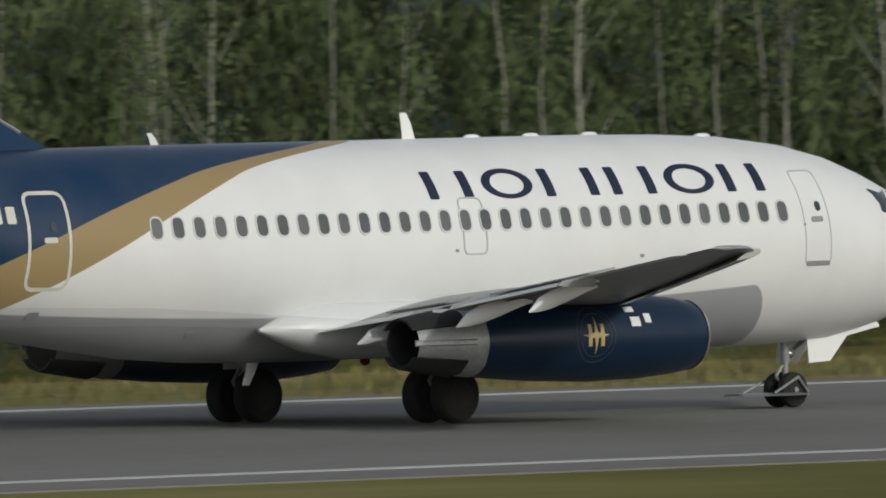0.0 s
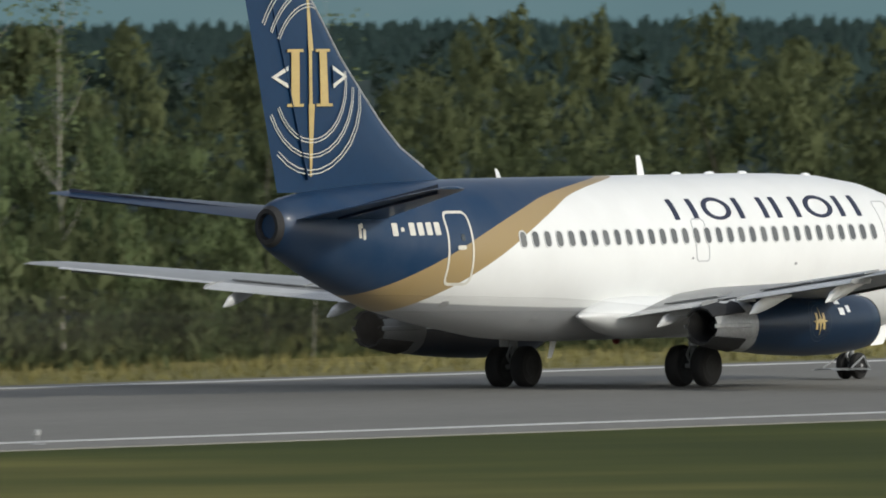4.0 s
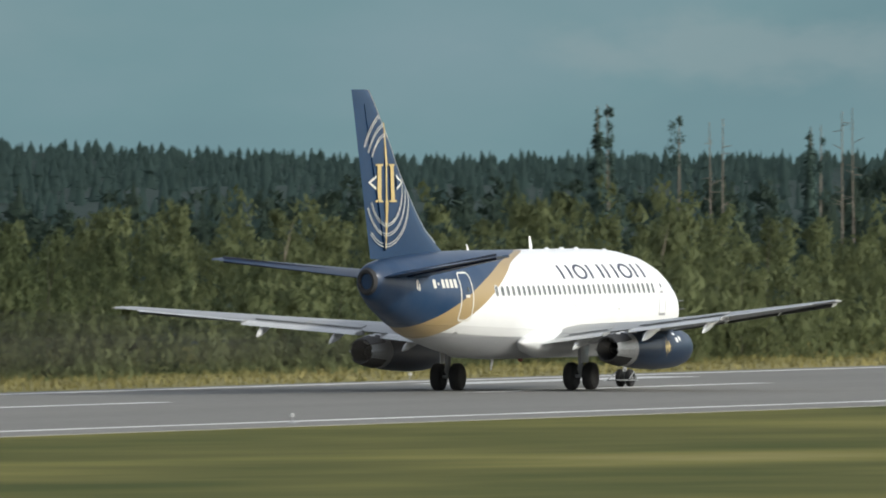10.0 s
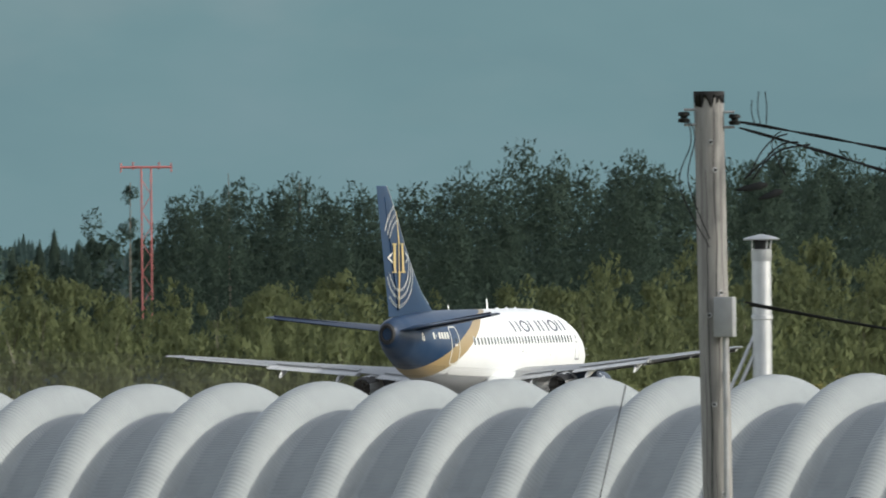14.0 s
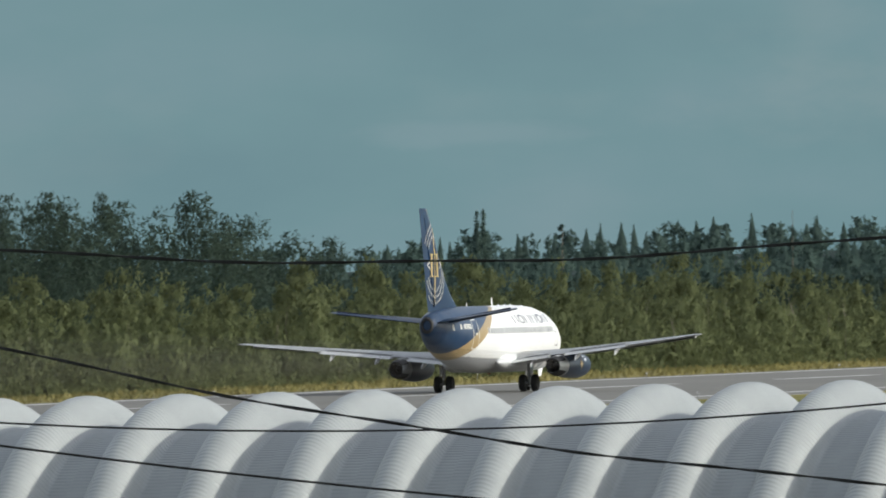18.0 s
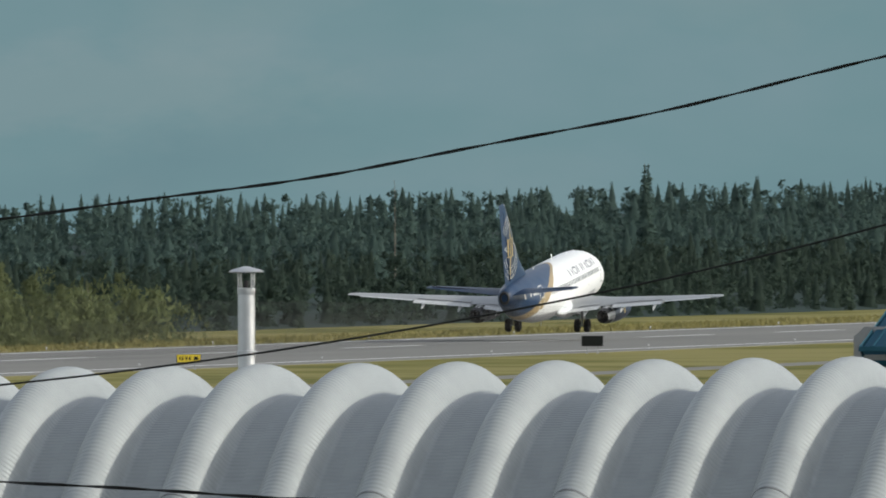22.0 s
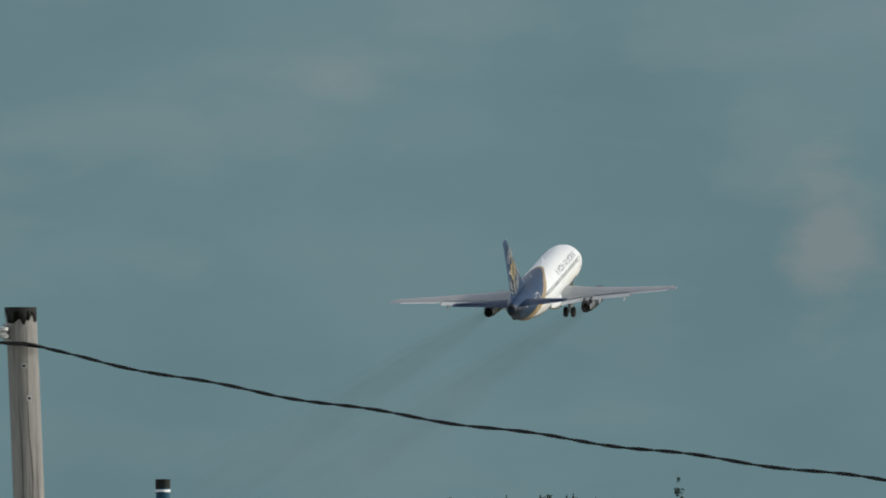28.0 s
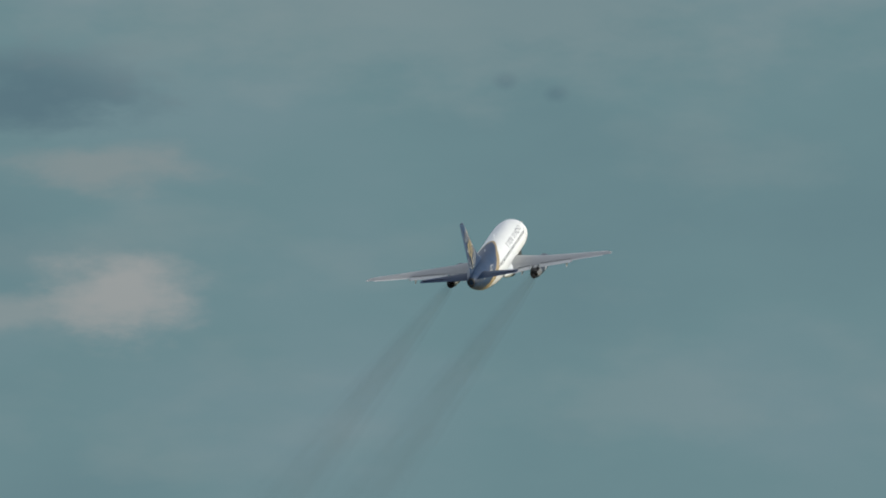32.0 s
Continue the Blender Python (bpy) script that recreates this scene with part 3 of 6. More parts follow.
def emblem(fin, fin_te):
    """Gold and pale shapes on both faces of the fin."""
    uc, wc = -12.92, 7.66

    def plate(name, pts, material, face, label=""):
        bm = bmesh.new()
        vs = []
        for off in (0.0, 1.0):
            ring = []
            for u, w in pts:
                le = float(np.interp(w, [4.9, 5.2, 5.45, 5.92, 6.5, 7.1, 8.14, 9.4, 10.66, 11], [-6.6, -7.3, -7.85, -8.85, -9.65, -10.33, -11.45, -12.55, -13.85, -14.25]))
                c = le - fin_te(w)
                x = max(0.02, min(0.985, (le - u) / c))
                th = float(np.interp(w, [4.9, 6, 11], [0.05, 0.085, 0.09]))
                t = 5 * th * (0.2969 * math.sqrt(x) - 0.126 * x - 0.3516 * x ** 2 + 0.2843 * x ** 3 - 0.1015 * x ** 4) * c
                ring.append(bm.verts.new((u, face * (t * 0.95 + 0.004 + 0.012 * off), w)))
            vs.append(ring)
        n = len(pts)
        bm.faces.new(vs[1])
        for i in range(n):
            bm.faces.new((vs[0][i], vs[0][(i + 1) % n], vs[1][(i + 1) % n], vs[1][i]))
        bmesh.ops.triangulate(bm, faces=[f for f in bm.faces if len(f.verts) > 4])
        bmesh.ops.recalc_face_normals(bm, faces=bm.faces[:])
        part(name, bm, material, fin, label)

    for face in (-1, 1):
        for w0, w1 in ((8.30, 9.86), (5.28, 7.02)):
            wide = [(uc - 0.10, w0), (uc + 0.10, w0), (uc + 0.03, w1), (uc - 0.03, w1)] if w0 > 8 else [(uc - 0.03, w0), (uc + 0.03, w0), (uc + 0.12, w1), (uc - 0.12, w1)]
            plate("compass_needle", wide, M_GOLD, face, "gold compass needle")
        for a, b in ((-0.80, -0.48), (0.36, 0.68)):
            plate("emblem_bar", [(uc + a, 7.02), (uc + b, 7.02), (uc + b, 8.28), (uc + a, 8.28)], M_GOLD, face, "gold upright bar")
            plate("emblem_foot", [(uc + a - 0.16, 6.96), (uc + b + 0.16, 6.96), (uc + b + 0.16, 7.03), (uc + a - 0.16, 7.03)], M_GOLD, face)
            plate("emblem_cap", [(uc + a - 0.16, 8.27), (uc + b + 0.16, 8.27), (uc + b + 0.16, 8.34), (uc + a - 0.16, 8.34)], M_GOLD, face)
        plate("emblem_core", [(uc - 0.09, 7.02), (uc + 0.03, 7.02), (uc + 0.03, 8.30), (uc - 0.09, 8.30)], M_GOLD, face)
        for s in (-1, 1):
            plate("emblem_point", [(uc + s * 0.92, 7.40), (uc + s * 1.58, 7.67), (uc + s * 0.92, 7.94)], M_PALE, face, "pale outlined compass point")
            plate("emblem_point_field", [(uc + s * 0.90, 7.50), (uc + s * 1.36, 7.67), (uc + s * 0.90, 7.84)], M_NAVY, face * 1.03)
        for r, wd in ((1.58, 0.022), (1.66, 0.022), (1.94, 0.022), (2.02, 0.022), (2.32, 0.024), (2.42, 0.024)):
            for a0, a1 in ((-150, 60), (62, 150)):
                for k in range(18):
                    b0, b1 = (radians(a0 + (a1 - a0) * j / 18) for j in (k, k + 1))
                    q = [(uc + (r + s) * 0.92 * math.cos(b), wc + 0.1 + (r + s) * math.sin(b)) for s, b in ((0, b0), (wd, b0), (wd, b1), (0, b1))]
                    if min(p[0] - fin_te(p[1]) for p in q) > 0.08 and all(p[0] < float(np.interp(p[1], [4.9, 5.2, 5.92, 7.1, 8.14, 9.4, 10.66], [-6.6, -7.3, -8.85, -10.33, -11.45, -12.55, -13.85])) - 0.1 for p in q):
                        plate("emblem_arc", q, M_PALE, face)


WING = [(1.2, 5.6, -2.05, 0.14, 1.72), (2.6, 4.35, -1.90, 0.13, 1.93), (5.0, 2.45, -1.80, 0.12, 2.20), (9.5, -0.20, -3.10, 0.11, 2.67), (13.7, -2.75, -4.40, 0.10, 3.13), (14.05, -3.20, -4.55, 0.075, 3.17), (14.18, -3.75, -4.60, 0.04, 3.18)]


def wing_at(v, k):
    return float(np.interp(v, [r[0] for r in WING], [r[k] for r in WING]))


def wing(jet, side):
    body = part("wing", loft([aerofoil(le, te + 0.25, th, side * v, w) for v, le, te, th, w in WING]), M_WING, jet, "grey wing with light flaps")
    # flaps, lowered, each with a fore vane and an aft segment; ailerons
    for v0, v1, ch, drop, name in ((2.05, 4.35, 1.0, 0.13, "inboard_flap"), (5.35, 9.4, 0.8, 0.12, "outboard_flap"), (9.5, 13.2, 0.55, 0.03, "aileron")):
        rings = []
        for v in (v0, v1):
            te, w = wing_at(v, 2), wing_at(v, 4)
            rings.append(aerofoil(te + ch * 0.62, te - ch * 0.38 * (1 if drop > 0.1 else 0.2), 0.10, side * v, w - drop * 0.35, drop))
        flap = part(name, loft(rings), M_FLAP, body)
        if drop < 0.1:
            continue
        for seg, x0, x1, dz, th in (("flap_vane", 0.80, 0.52, -0.03, 0.14), ("aft_flap", -0.36, -0.58, -0.075, 0.10)):
            part(seg, loft([aerofoil(wing_at(v, 2) + ch * x0, wing_at(v, 2) + ch * x1, th, side * v, wing_at(v, 4) - drop * 0.35 + dz, drop * 1.6) for v in (v0 + 0.03, v1 - 0.03)]), M_FLAP, flap)
        for v in (v0, v1):
            te, w = wing_at(v, 2), wing_at(v, 4)
            part("flap_end_plate", loft([[(te + ch * x, side * (v + d), w + z) for x, z in ((0.62, 0.06), (0.62, -0.16), (-0.2, -0.16), (-0.54, -0.12), (-0.4, -0.04))] for d in (-0.012, 0.012)]), M_WING, flap)
    # spoiler panels lie a little proud of the upper skin
    for v0, v1 in ((2.7, 4.2), (5.5, 7.3), (7.4, 9.2)):
        part("spoiler", loft([[(wing_at(v, 2) + x, side * v, wing_at(v, 4) + z) for x, z in ((1.15, 0.205), (0.5, 0.115), (0.5, 0.085), (1.15, 0.16))] for v in (v0, v1)]), M_WING, body)
    for v0, v1 in ((5.6, 8.2), (8.3, 10.9), (11.0, 13.6)):
        rings = []
        for v in (v0, v1):
            le, w = wing_at(v, 1), wing_at(v, 4)
            rings.append(aerofoil(le + 0.20, le - 0.42, 0.26, side * v, w - 0.06, 0.25, 6))
        part("slat", loft(rings), M_BARE, body)
    for v, ln in ((3.35, 2.2), (6.15, 2.0), (8.75, 1.8)):
        te, w = wing_at(v, 2), wing_at(v, 4)
        rings = []
        for x, k, dz in ((1.35, 0.10, 0.10), (0.9, 0.55, 0.12), (0.35, 0.9, 0.20), (-0.2, 1.0, 0.30), (-0.62, 0.75, 0.40), (-0.95, 0.10, 0.52)):
            rings.append([(te + x * ln / 2.4, side * (v + 0.085 * k * math.cos(a)), w - dz + 0.17 * k * math.sin(a)) for a in (2 * math.pi * i / 14 for i in range(14))])
        part("flap_track_fairing", loft(rings), M_WHITE, body, "white flap track fairing")
    bm = bmesh.new()
    bmesh.ops.create_uvsphere(bm, u_segments=12, v_segments=8, radius=1, matrix=Matrix.Translation((-3.9, side * 14.14, 3.19)) @ Matrix.Diagonal((0.30, 0.04, 0.045, 1)))
    part("wing_tip_lamp", bm, M_STRUT, body)


def engine(jet, side):
    """One engine under the wing; lengths are drawn out and then set back by a common factor."""
    c = (0, side * 4.83, 1.50)
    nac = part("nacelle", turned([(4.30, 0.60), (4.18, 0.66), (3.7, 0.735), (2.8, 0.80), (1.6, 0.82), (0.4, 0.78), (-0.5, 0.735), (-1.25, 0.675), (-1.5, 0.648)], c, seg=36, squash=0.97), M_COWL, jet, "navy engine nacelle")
    part("inlet_lip", turned([(3.6, 0.44), (4.1, 0.47), (4.34, 0.53), (4.37, 0.565), (4.30, 0.605), (4.24, 0.645)], c, seg=36), M_BARE, nac, "bare metal inlet lip")
    part("inlet_throat", turned([(3.62, 0.45), (3.4, 0.44), (3.38, 0.02)], c, seg=24), M_SOOT_SHADE, nac)
    part("nozzle_shroud", turned([(-1.47, 0.645), (-1.8, 0.615), (-2.4, 0.54), (-2.9, 0.465), (-3.1, 0.43)], c, seg=36), M_GREYMET, nac, "grey metal reverser shroud")
    part("nozzle_lining", turned([(-3.1, 0.428), (-3.08, 0.40), (-2.4, 0.39), (-1.9, 0.38), (-1.88, 0.02)], c, seg=30), M_SOOT_SHADE, nac, "sooty dark exhaust nozzle")
    part("tail_plug", turned([(-1.9, 0.24), (-2.4, 0.16), (-2.75, 0.03)], c, seg=16), M_SOOT_SHADE, nac)
    # reverser doors stand slightly proud above and below, with their side arms
    for s in (1, -1):
        rings = []
        for x, r in ((-1.95, 0.60), (-2.4, 0.54), (-3.22, 0.425)):
            arc = [radians(90 * s + d) for d in (-58, -30, 0, 30, 58)]
            rings.append([(x, c[1] + r * 1.01 * math.cos(a), c[2] + r * 1.01 * math.sin(a)) for a in arc] + [(x, c[1] + (r + 0.045) * math.cos(a), c[2] + (r + 0.045) * math.sin(a)) for a in arc[::-1]])
        part("reverser_door", loft(rings), M_SOOT_SHADE, nac, "sooty dark reverser door")
    for s in (-1, 1):
        bm = loft([[(x, c[1] + s * (0.63 + dy) * k, c[2] + z) for dy, z in ((0, -0.05), (0.035, -0.03), (0.035, 0.04), (0, 0.06))] for x, k in ((-1.8, 0.98), (-2.2, 0.90), (-2.7, 0.80), (-3.22, 0.68))])
        part("reverser_fairing", bm, M_GREYMET, nac)
    # pylon and the fairing over the nozzle
    rings = []
    for x, hw, lo, hi in ((3.2, 0.03, 2.10, 2.24), (2.4, 0.17, 2.0, 2.26), (1.0, 0.20, 1.9, 2.2), (-1.0, 0.19, 1.8, 2.1), (-2.2, 0.16, 1.82, 2.06), (-3.0, 0.04, 1.9, 2.0)):
        rings.append([(x, c[1] + hw * math.cos(a), (lo + hi) / 2 + (hi - lo) / 2 * math.sin(a)) for a in (2 * math.pi * i / 16 for i in range(16))])
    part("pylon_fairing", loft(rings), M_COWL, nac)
    rings = []
    for x, hw, zc, hh in ((0.4, 0.05, 2.02, 0.05), (-0.6, 0.30, 1.98, 0.22), (-1.5, 0.36, 1.92, 0.24), (-2.3, 0.28, 1.92, 0.18), (-2.8, 0.04, 1.94, 0.04)):
        rings.append([(x, c[1] + hw * math.cos(a), zc + hh * math.sin(a)) for a in (2 * math.pi * i / 16 for i in range(16))])
    part("nozzle_fairing", loft(rings), M_FLAP, nac, "pale fairing between wing and nozzle")
    # outboard emblem and placards, as plain shapes
    r_at = lambda x: float(np.interp(x, [-1.2, -0.5, 0.4, 1.6, 2.8, 3.7, 4.18], [0.675, 0.73, 0.78, 0.82, 0.80, 0.735, 0.66]))

    def patch(name, pts, material, off=0.006, hole=None):
        bm = bmesh.new()
        n = len(pts)
        def at(x, z, o):
            r = r_at(x)
            a = math.asin(max(-1, min(1, z / (r * 0.97))))
            return (x, c[1] + side * (r + o) * math.cos(a), c[2] + (r + o) * 0.97 * math.sin(a))
        if hole:
            vs = [[bm.verts.new(at(x, z, o)) for x, z in ring] for ring, o in ((hole, 0.0), (hole, off), (pts, off), (pts, 0.0))]
        else:
            # a fine grid over the four corners follows the round cowl
            m = 8
            def mix(i, j):
                (ax, az), (bx, bz), (dx, dz), (ex, ez) = pts
                u, w = i / m, j / m
                return ((ax * (1 - u) + bx * u) * (1 - w) + (ex * (1 - u) + dx * u) * w, (az * (1 - u) + bz * u) * (1 - w) + (ez * (1 - u) + dz * u) * w)
            top = [[bm.verts.new(at(*mix(i, j), off)) for i in range(m + 1)] for j in range(m + 1)]
            for j in range(m):
                for i in range(m):
                    bm.faces.new((top[j][i], top[j][i + 1], top[j + 1][i + 1], top[j + 1][i]))
            edge = [(i, 0) for i in range(m)] + [(m, j) for j in range(m)] + [(i, m) for i in range(m, 0, -1)] + [(0, j) for j in range(m, 0, -1)]
            vs = [[top[j][i] for i, j in edge], [bm.verts.new(at(*mix(i, j), 0.0)) for i, j in edge]]
            n = len(edge)
        for a, b in zip(vs, vs[1:]):
            for i in range(n):
                bm.faces.new((a[i], a[(i + 1) % n], b[(i + 1) % n], b[i]))
        bmesh.ops.recalc_face_normals(bm, faces=bm.faces[:])
        part(name, bm, material, nac)

    ux, uz = 1.13, 0.06
    for pts in ([(ux, uz - 0.34), (ux + 0.05, uz), (ux, uz + 0.34), (ux - 0.05, uz)], [(ux - 0.34, uz), (ux, uz - 0.06), (ux + 0.34, uz), (ux, uz + 0.06)], [(ux - 0.20, uz - 0.20), (ux - 0.11, uz - 0.20), (ux - 0.11, uz + 0.20), (ux - 0.20, uz + 0.20)], [(ux + 0.11, uz - 0.20), (ux + 0.20, uz - 0.20), (ux + 0.20, uz + 0.20), (ux + 0.11, uz + 0.20)]):
        patch("nacelle_emblem", pts, M_GOLD, 0.010)
    ring = lambda r: [(ux + r * math.cos(2 * math.pi * i / 24), uz + r * math.sin(2 * math.pi * i / 24)) for i in range(24)]
    for r in (0.40, 0.50):
        patch("emblem_ring", ring(r), M_FAINT, 0.005, ring(r - 0.012))
    for x0, x1, z0, z1 in ((2.02, 2.26, 0.46, 0.55), (2.08, 2.32, 0.20, 0.37), (2.46, 2.62, 0.26, 0.42)):
        patch("placard", [(x0, z0), (x1, z0), (x1, z1), (x0, z1)], M_WHITE, 0.008)
    return nac


def wheel(parent, at, r, wd, out):
    """A tyre with its hub, axle across."""
    prof = [(-wd / 2, r * 0.55), (-wd / 2, r * 0.86), (-wd * 0.36, r * 0.97), (-wd * 0.15, r), (wd * 0.15, r), (wd * 0.36, r * 0.97), (wd / 2, r * 0.86), (wd / 2, r * 0.55)]
    seg = 26
    rings = [[(at[0] + q * math.cos(a), at[1] + y, at[2] + q * math.sin(a)) for a in (2 * math.pi * i / seg for i in range(seg))] for y, q in prof]
    w = part("wheel", loft(rings, False), M_RUBBER, parent, "black rubber tyre")
    hub = [[(at[0] + q * math.cos(a), at[1] + y, at[2] + q * math.sin(a)) for a in (2 * math.pi * i / 16 for i in range(16))] for y, q in ((-wd * 0.44, 0.02), (-wd * 0.40, r * 0.3), (-wd * 0.5, r * 0.55), (wd * 0.5, r * 0.55), (wd * 0.40, r * 0.3), (wd * 0.44, 0.02))]
    # hub nearly as black as the tyre: its shadow put into the colour
    part("hub", loft(hub), M_SOOT_SHADE, w)


def main_gear(jet, side):
    """A leg that hinges at its top; its own origin lies in the hinge."""
    bm = tube(bmesh.new(), (0, 0, 0.05), (0, 0, -0.75), 0.11)
    tube(bm, (0, 0, -0.7), (0, 0, -1.12), 0.075)
    tube(bm, (0, -0.5, -1.11), (0, 0.5, -1.11), 0.06)
    tube(bm, (0.0, 0, -0.55), (0.75, 0, 0.0), 0.05)
    tube(bm, (-0.1, 0, -0.6), (-0.28, 0, -0.85), 0.035)
    tube(bm, (-0.28, 0, -0.85), (-0.08, 0, -1.08), 0.035)
    leg = part("main_landing_gear", bm, M_STRUT, jet, "grey main landing gear leg with two wheels")
    leg.location = (0, side * 2.62, 1.62)
    for s in (-1, 1):
        wheel(leg, (0, s * 0.37, -1.11), 0.51, 0.37, s)
    part("gear_door", boxed(-0.35, 0.35, side * 0.15, side * 0.18, -0.62, 0.0, bevel=0.01), M_WHITE, leg)
    return leg


def nose_gear(jet):
    bm = tube(bmesh.new(), (0, 0, 0.1), (0, 0, -0.45), 0.085)
    tube(bm, (0, 0, -0.4), (0, 0, -0.95), 0.06)
    tube(bm, (0, -0.3, -0.95), (0, 0.3, -0.95), 0.05)
    tube(bm, (0, 0, -0.35), (0.7, 0, 0.1), 0.04)
    tube(bm, (-0.07, 0, -0.5), (-0.25, 0, -0.7), 0.03)
    tube(bm, (-0.25, 0, -0.7), (-0.05, 0, -0.9), 0.03)
    leg = part("nose_landing_gear", bm, M_STRUT, jet, "grey nose landing gear leg with gravel deflector")
    leg.location = (11.35, 0, 1.28)
    for s in (-1, 1):
        wheel(leg, (0, s * 0.19, -0.95), 0.33, 0.2, s)
    # the gravel deflector: a flat tray behind and between the wheels, on arms
    rings = [[(x, y * k, -1.05 + z) for y, z in ((-0.62, 0), (-0.3, 0.05), (0.3, 0.05), (0.62, 0), (0.3, 0.02), (-0.3, 0.02))] for x, k, in ((-1.35, 0.5), (-0.9, 0.95), (-0.3, 1.0), (0.15, 0.8), (0.42, 0.35))]
    tray = part("gravel_deflector", loft(rings), M_GREYMET, leg, "bare metal gravel deflector tray")
    for s in (-1, 1):
        part("deflector_arm", tubed((-0.7, s * 0.42, -1.0), (-0.02, s * 0.35, -0.72), 0.025, seg=8), M_GREYMET, tray)
        part("deflector_brace", tubed((0.25, s * 0.35, -1.0), (0.0, s * 0.33, -0.7), 0.022, seg=8), M_GREYMET, tray)
    part("taxi_lamp", turned([(0.10, 0.09), (0.16, 0.085), (-0.02, 0.04)], (0.02, 0, -0.28), seg=14, cap=True), M_BARE, leg)
    return leg


JET = airliner()
LEGS = [main_gear(JET, s) for s in (-1, 1)]
NOSE = nose_gear(JET)
for s in (-1, 1):
    bm = loft([[(u, s * (0.36 + 0.05 * d), w - 0.45 * d * k) for d in (0, 1)] + [(u, s * (0.39 + 0.05 * d), w - 0.45 * d * k) for d in (1, 0)] for u, w, k in ((11.55, 1.27, 1.0), (12.1, 1.3, 1.0), (12.55, 1.42, 0.25), (13.4, 1.55, 0.2))])
    part("nose_gear_door", bm, M_WHITE, JET, "open white nose gear door")


# ---- buildings, poles and wires between the viewer and the runway ----
def at(az, el, dist):
    a, e = radians(az), radians(el)
    return Vector((math.sin(a) * dist, math.cos(a) * dist, EYE[2] + math.tan(e) * dist))


ALONG = Vector((math.sin(radians(10)), math.cos(radians(10)), 0))      # along the ridges
ACROSS = Vector((math.sin(radians(280)), math.cos(radians(280)), 0))   # towards the viewer
RIDGE0 = Vector((225 * math.sin(radians(100)), 225 * math.cos(radians(100)), 0))


def rib_rise(k):
    """Height of a rib over its valley; k runs from 0 on the crown to 1 in the valley: rounded crown, straight flank, crease, flat valley."""
    return 0.33 * max(0.0, 1 - abs(k / 0.57) ** 2.2)


def quonset():
    """A steel arch hall of deep, crimped ribs."""
    hall = thing("arch_hall", "galvanised steel arch hall with deep curved ribs", "hall")
    pitch, l0, l1 = 1.06, 61.1, 122.0
    prof = []  # distance across and drop of the valley line
    for i in range(13):
        a = radians(43 * i / 12)
        prof.append((2.845 * math.sin(a), 2.845 * (1 - math.cos(a)), a))
    d, z = prof[-1][0], prof[-1][1]
    for i in range(1, 7):
        prof.append((d + 2.333 * i / 6, z + 2.333 * i / 6 * math.tan(radians(43)), radians(43)))
    d, z = prof[-1][0], prof[-1][1]
    for i in range(1, 6):
        a = radians(43 + 47 * i / 5)
        prof.append((d + 0.9 * (math.sin(a) - math.sin(radians(43))), z + 0.9 * (math.cos(radians(43)) - math.cos(a)), a))
    d, z = prof[-1][0], prof[-1][1]
    prof.append((d, 8.3, radians(90)))
    full = [(-p[0], p[1], -p[2]) for p in prof[:0:-1]] + prof
    cols = 34
    verts, faces = [], []
    for j, (dd, zz, a) in enumerate(full):
        for i in range(cols + 1):
            s = i / cols
            # valley, flank and crown of one rib; the crown lies in the middle
            k = abs(s - 0.5) * 2
            out = rib_rise(k) - 0.25
            p = ACROSS * (dd + out * math.sin(a)) + ALONG * ((s - 0.5) * pitch)
            verts.append((p.x, p.y, -zz + out * math.cos(a)))
    arc = [0.0]
    for p, q in zip(full, full[1:]):
        arc.append(arc[-1] + math.hypot(q[0] - p[0], q[1] - p[1]))
    for j in range(len(full) - 1):
        for i in range(cols):
            a = j * (cols + 1) + i
            faces.append((a, a + 1, a + cols + 2, a + cols + 1))
    me = raw_mesh("rib", np.array(verts), np.array(faces), crimped(), smooth=True)
    uv = me.uv_layers.new(name="arc")
    vi = np.empty(len(me.loops), dtype=np.int32)
    me.loops.foreach_get("vertex_index", vi)
    uv.data.foreach_set("uv", np.stack([(vi % (cols + 1)) / cols * pitch, np.array(arc)[vi // (cols + 1)]], 1).astype(np.float32).ravel())
    laps = []
    k = 0
    while l0 + pitch * k < l1:
        l = l0 + pitch * (k + 0.0) + 0.02
        base = RIDGE0 + ALONG * l
        rib = new("rib", me)
        rib.parent = hall
        rib.location = (base.x, base.y, 8.35 - (l - 80) * 0.0088)
        if k == 0:
            rib["label"] = "curved crimped galvanised rib"
        # the bolted lap across valley and flanks, staggered from rib to rib
        if k < 2:
            bm = bmesh.new()
            aa = radians(43)
            rows = []
            d0 = 2.47 + 0.15 * k
            for dd, o in ((d0, -0.02), (d0, 0.007), (d0 + 0.014, 0.007), (d0 + 0.014, -0.02)):
                row = []
                for i in range(cols + 1):
                    s = i / cols
                    out = rib_rise(abs(s - 0.5) * 2) - 0.25
                    zz = 0.764 + (dd - 1.940) * math.tan(aa)
                    p = ACROSS * (dd + (out + o) * math.sin(aa)) + ALONG * ((s - 0.5) * pitch)
                    row.append(bm.verts.new((p.x, p.y, -zz + (out + o) * math.cos(aa))))
                rows.append(row)
            for r0, r1 in zip(rows, rows[1:]):
                for i in range(cols):
                    bm.faces.new((r0[i], r0[i + 1], r1[i + 1], r1[i]))
            lap = bpy.data.meshes.new("lap_strip")
            bm.to_mesh(lap)
            bm.free()
            lap.materials.append(M_LAP)
            laps.append(lap)
        strip = new("lap_strip", laps[k % 2])
        strip.parent = rib
        k += 1
    # the end wall
    l = l0 + pitch * (k - 0.5) - 0.05
    bm = bmesh.new()
    base = RIDGE0 + ALONG * l
    ring = []
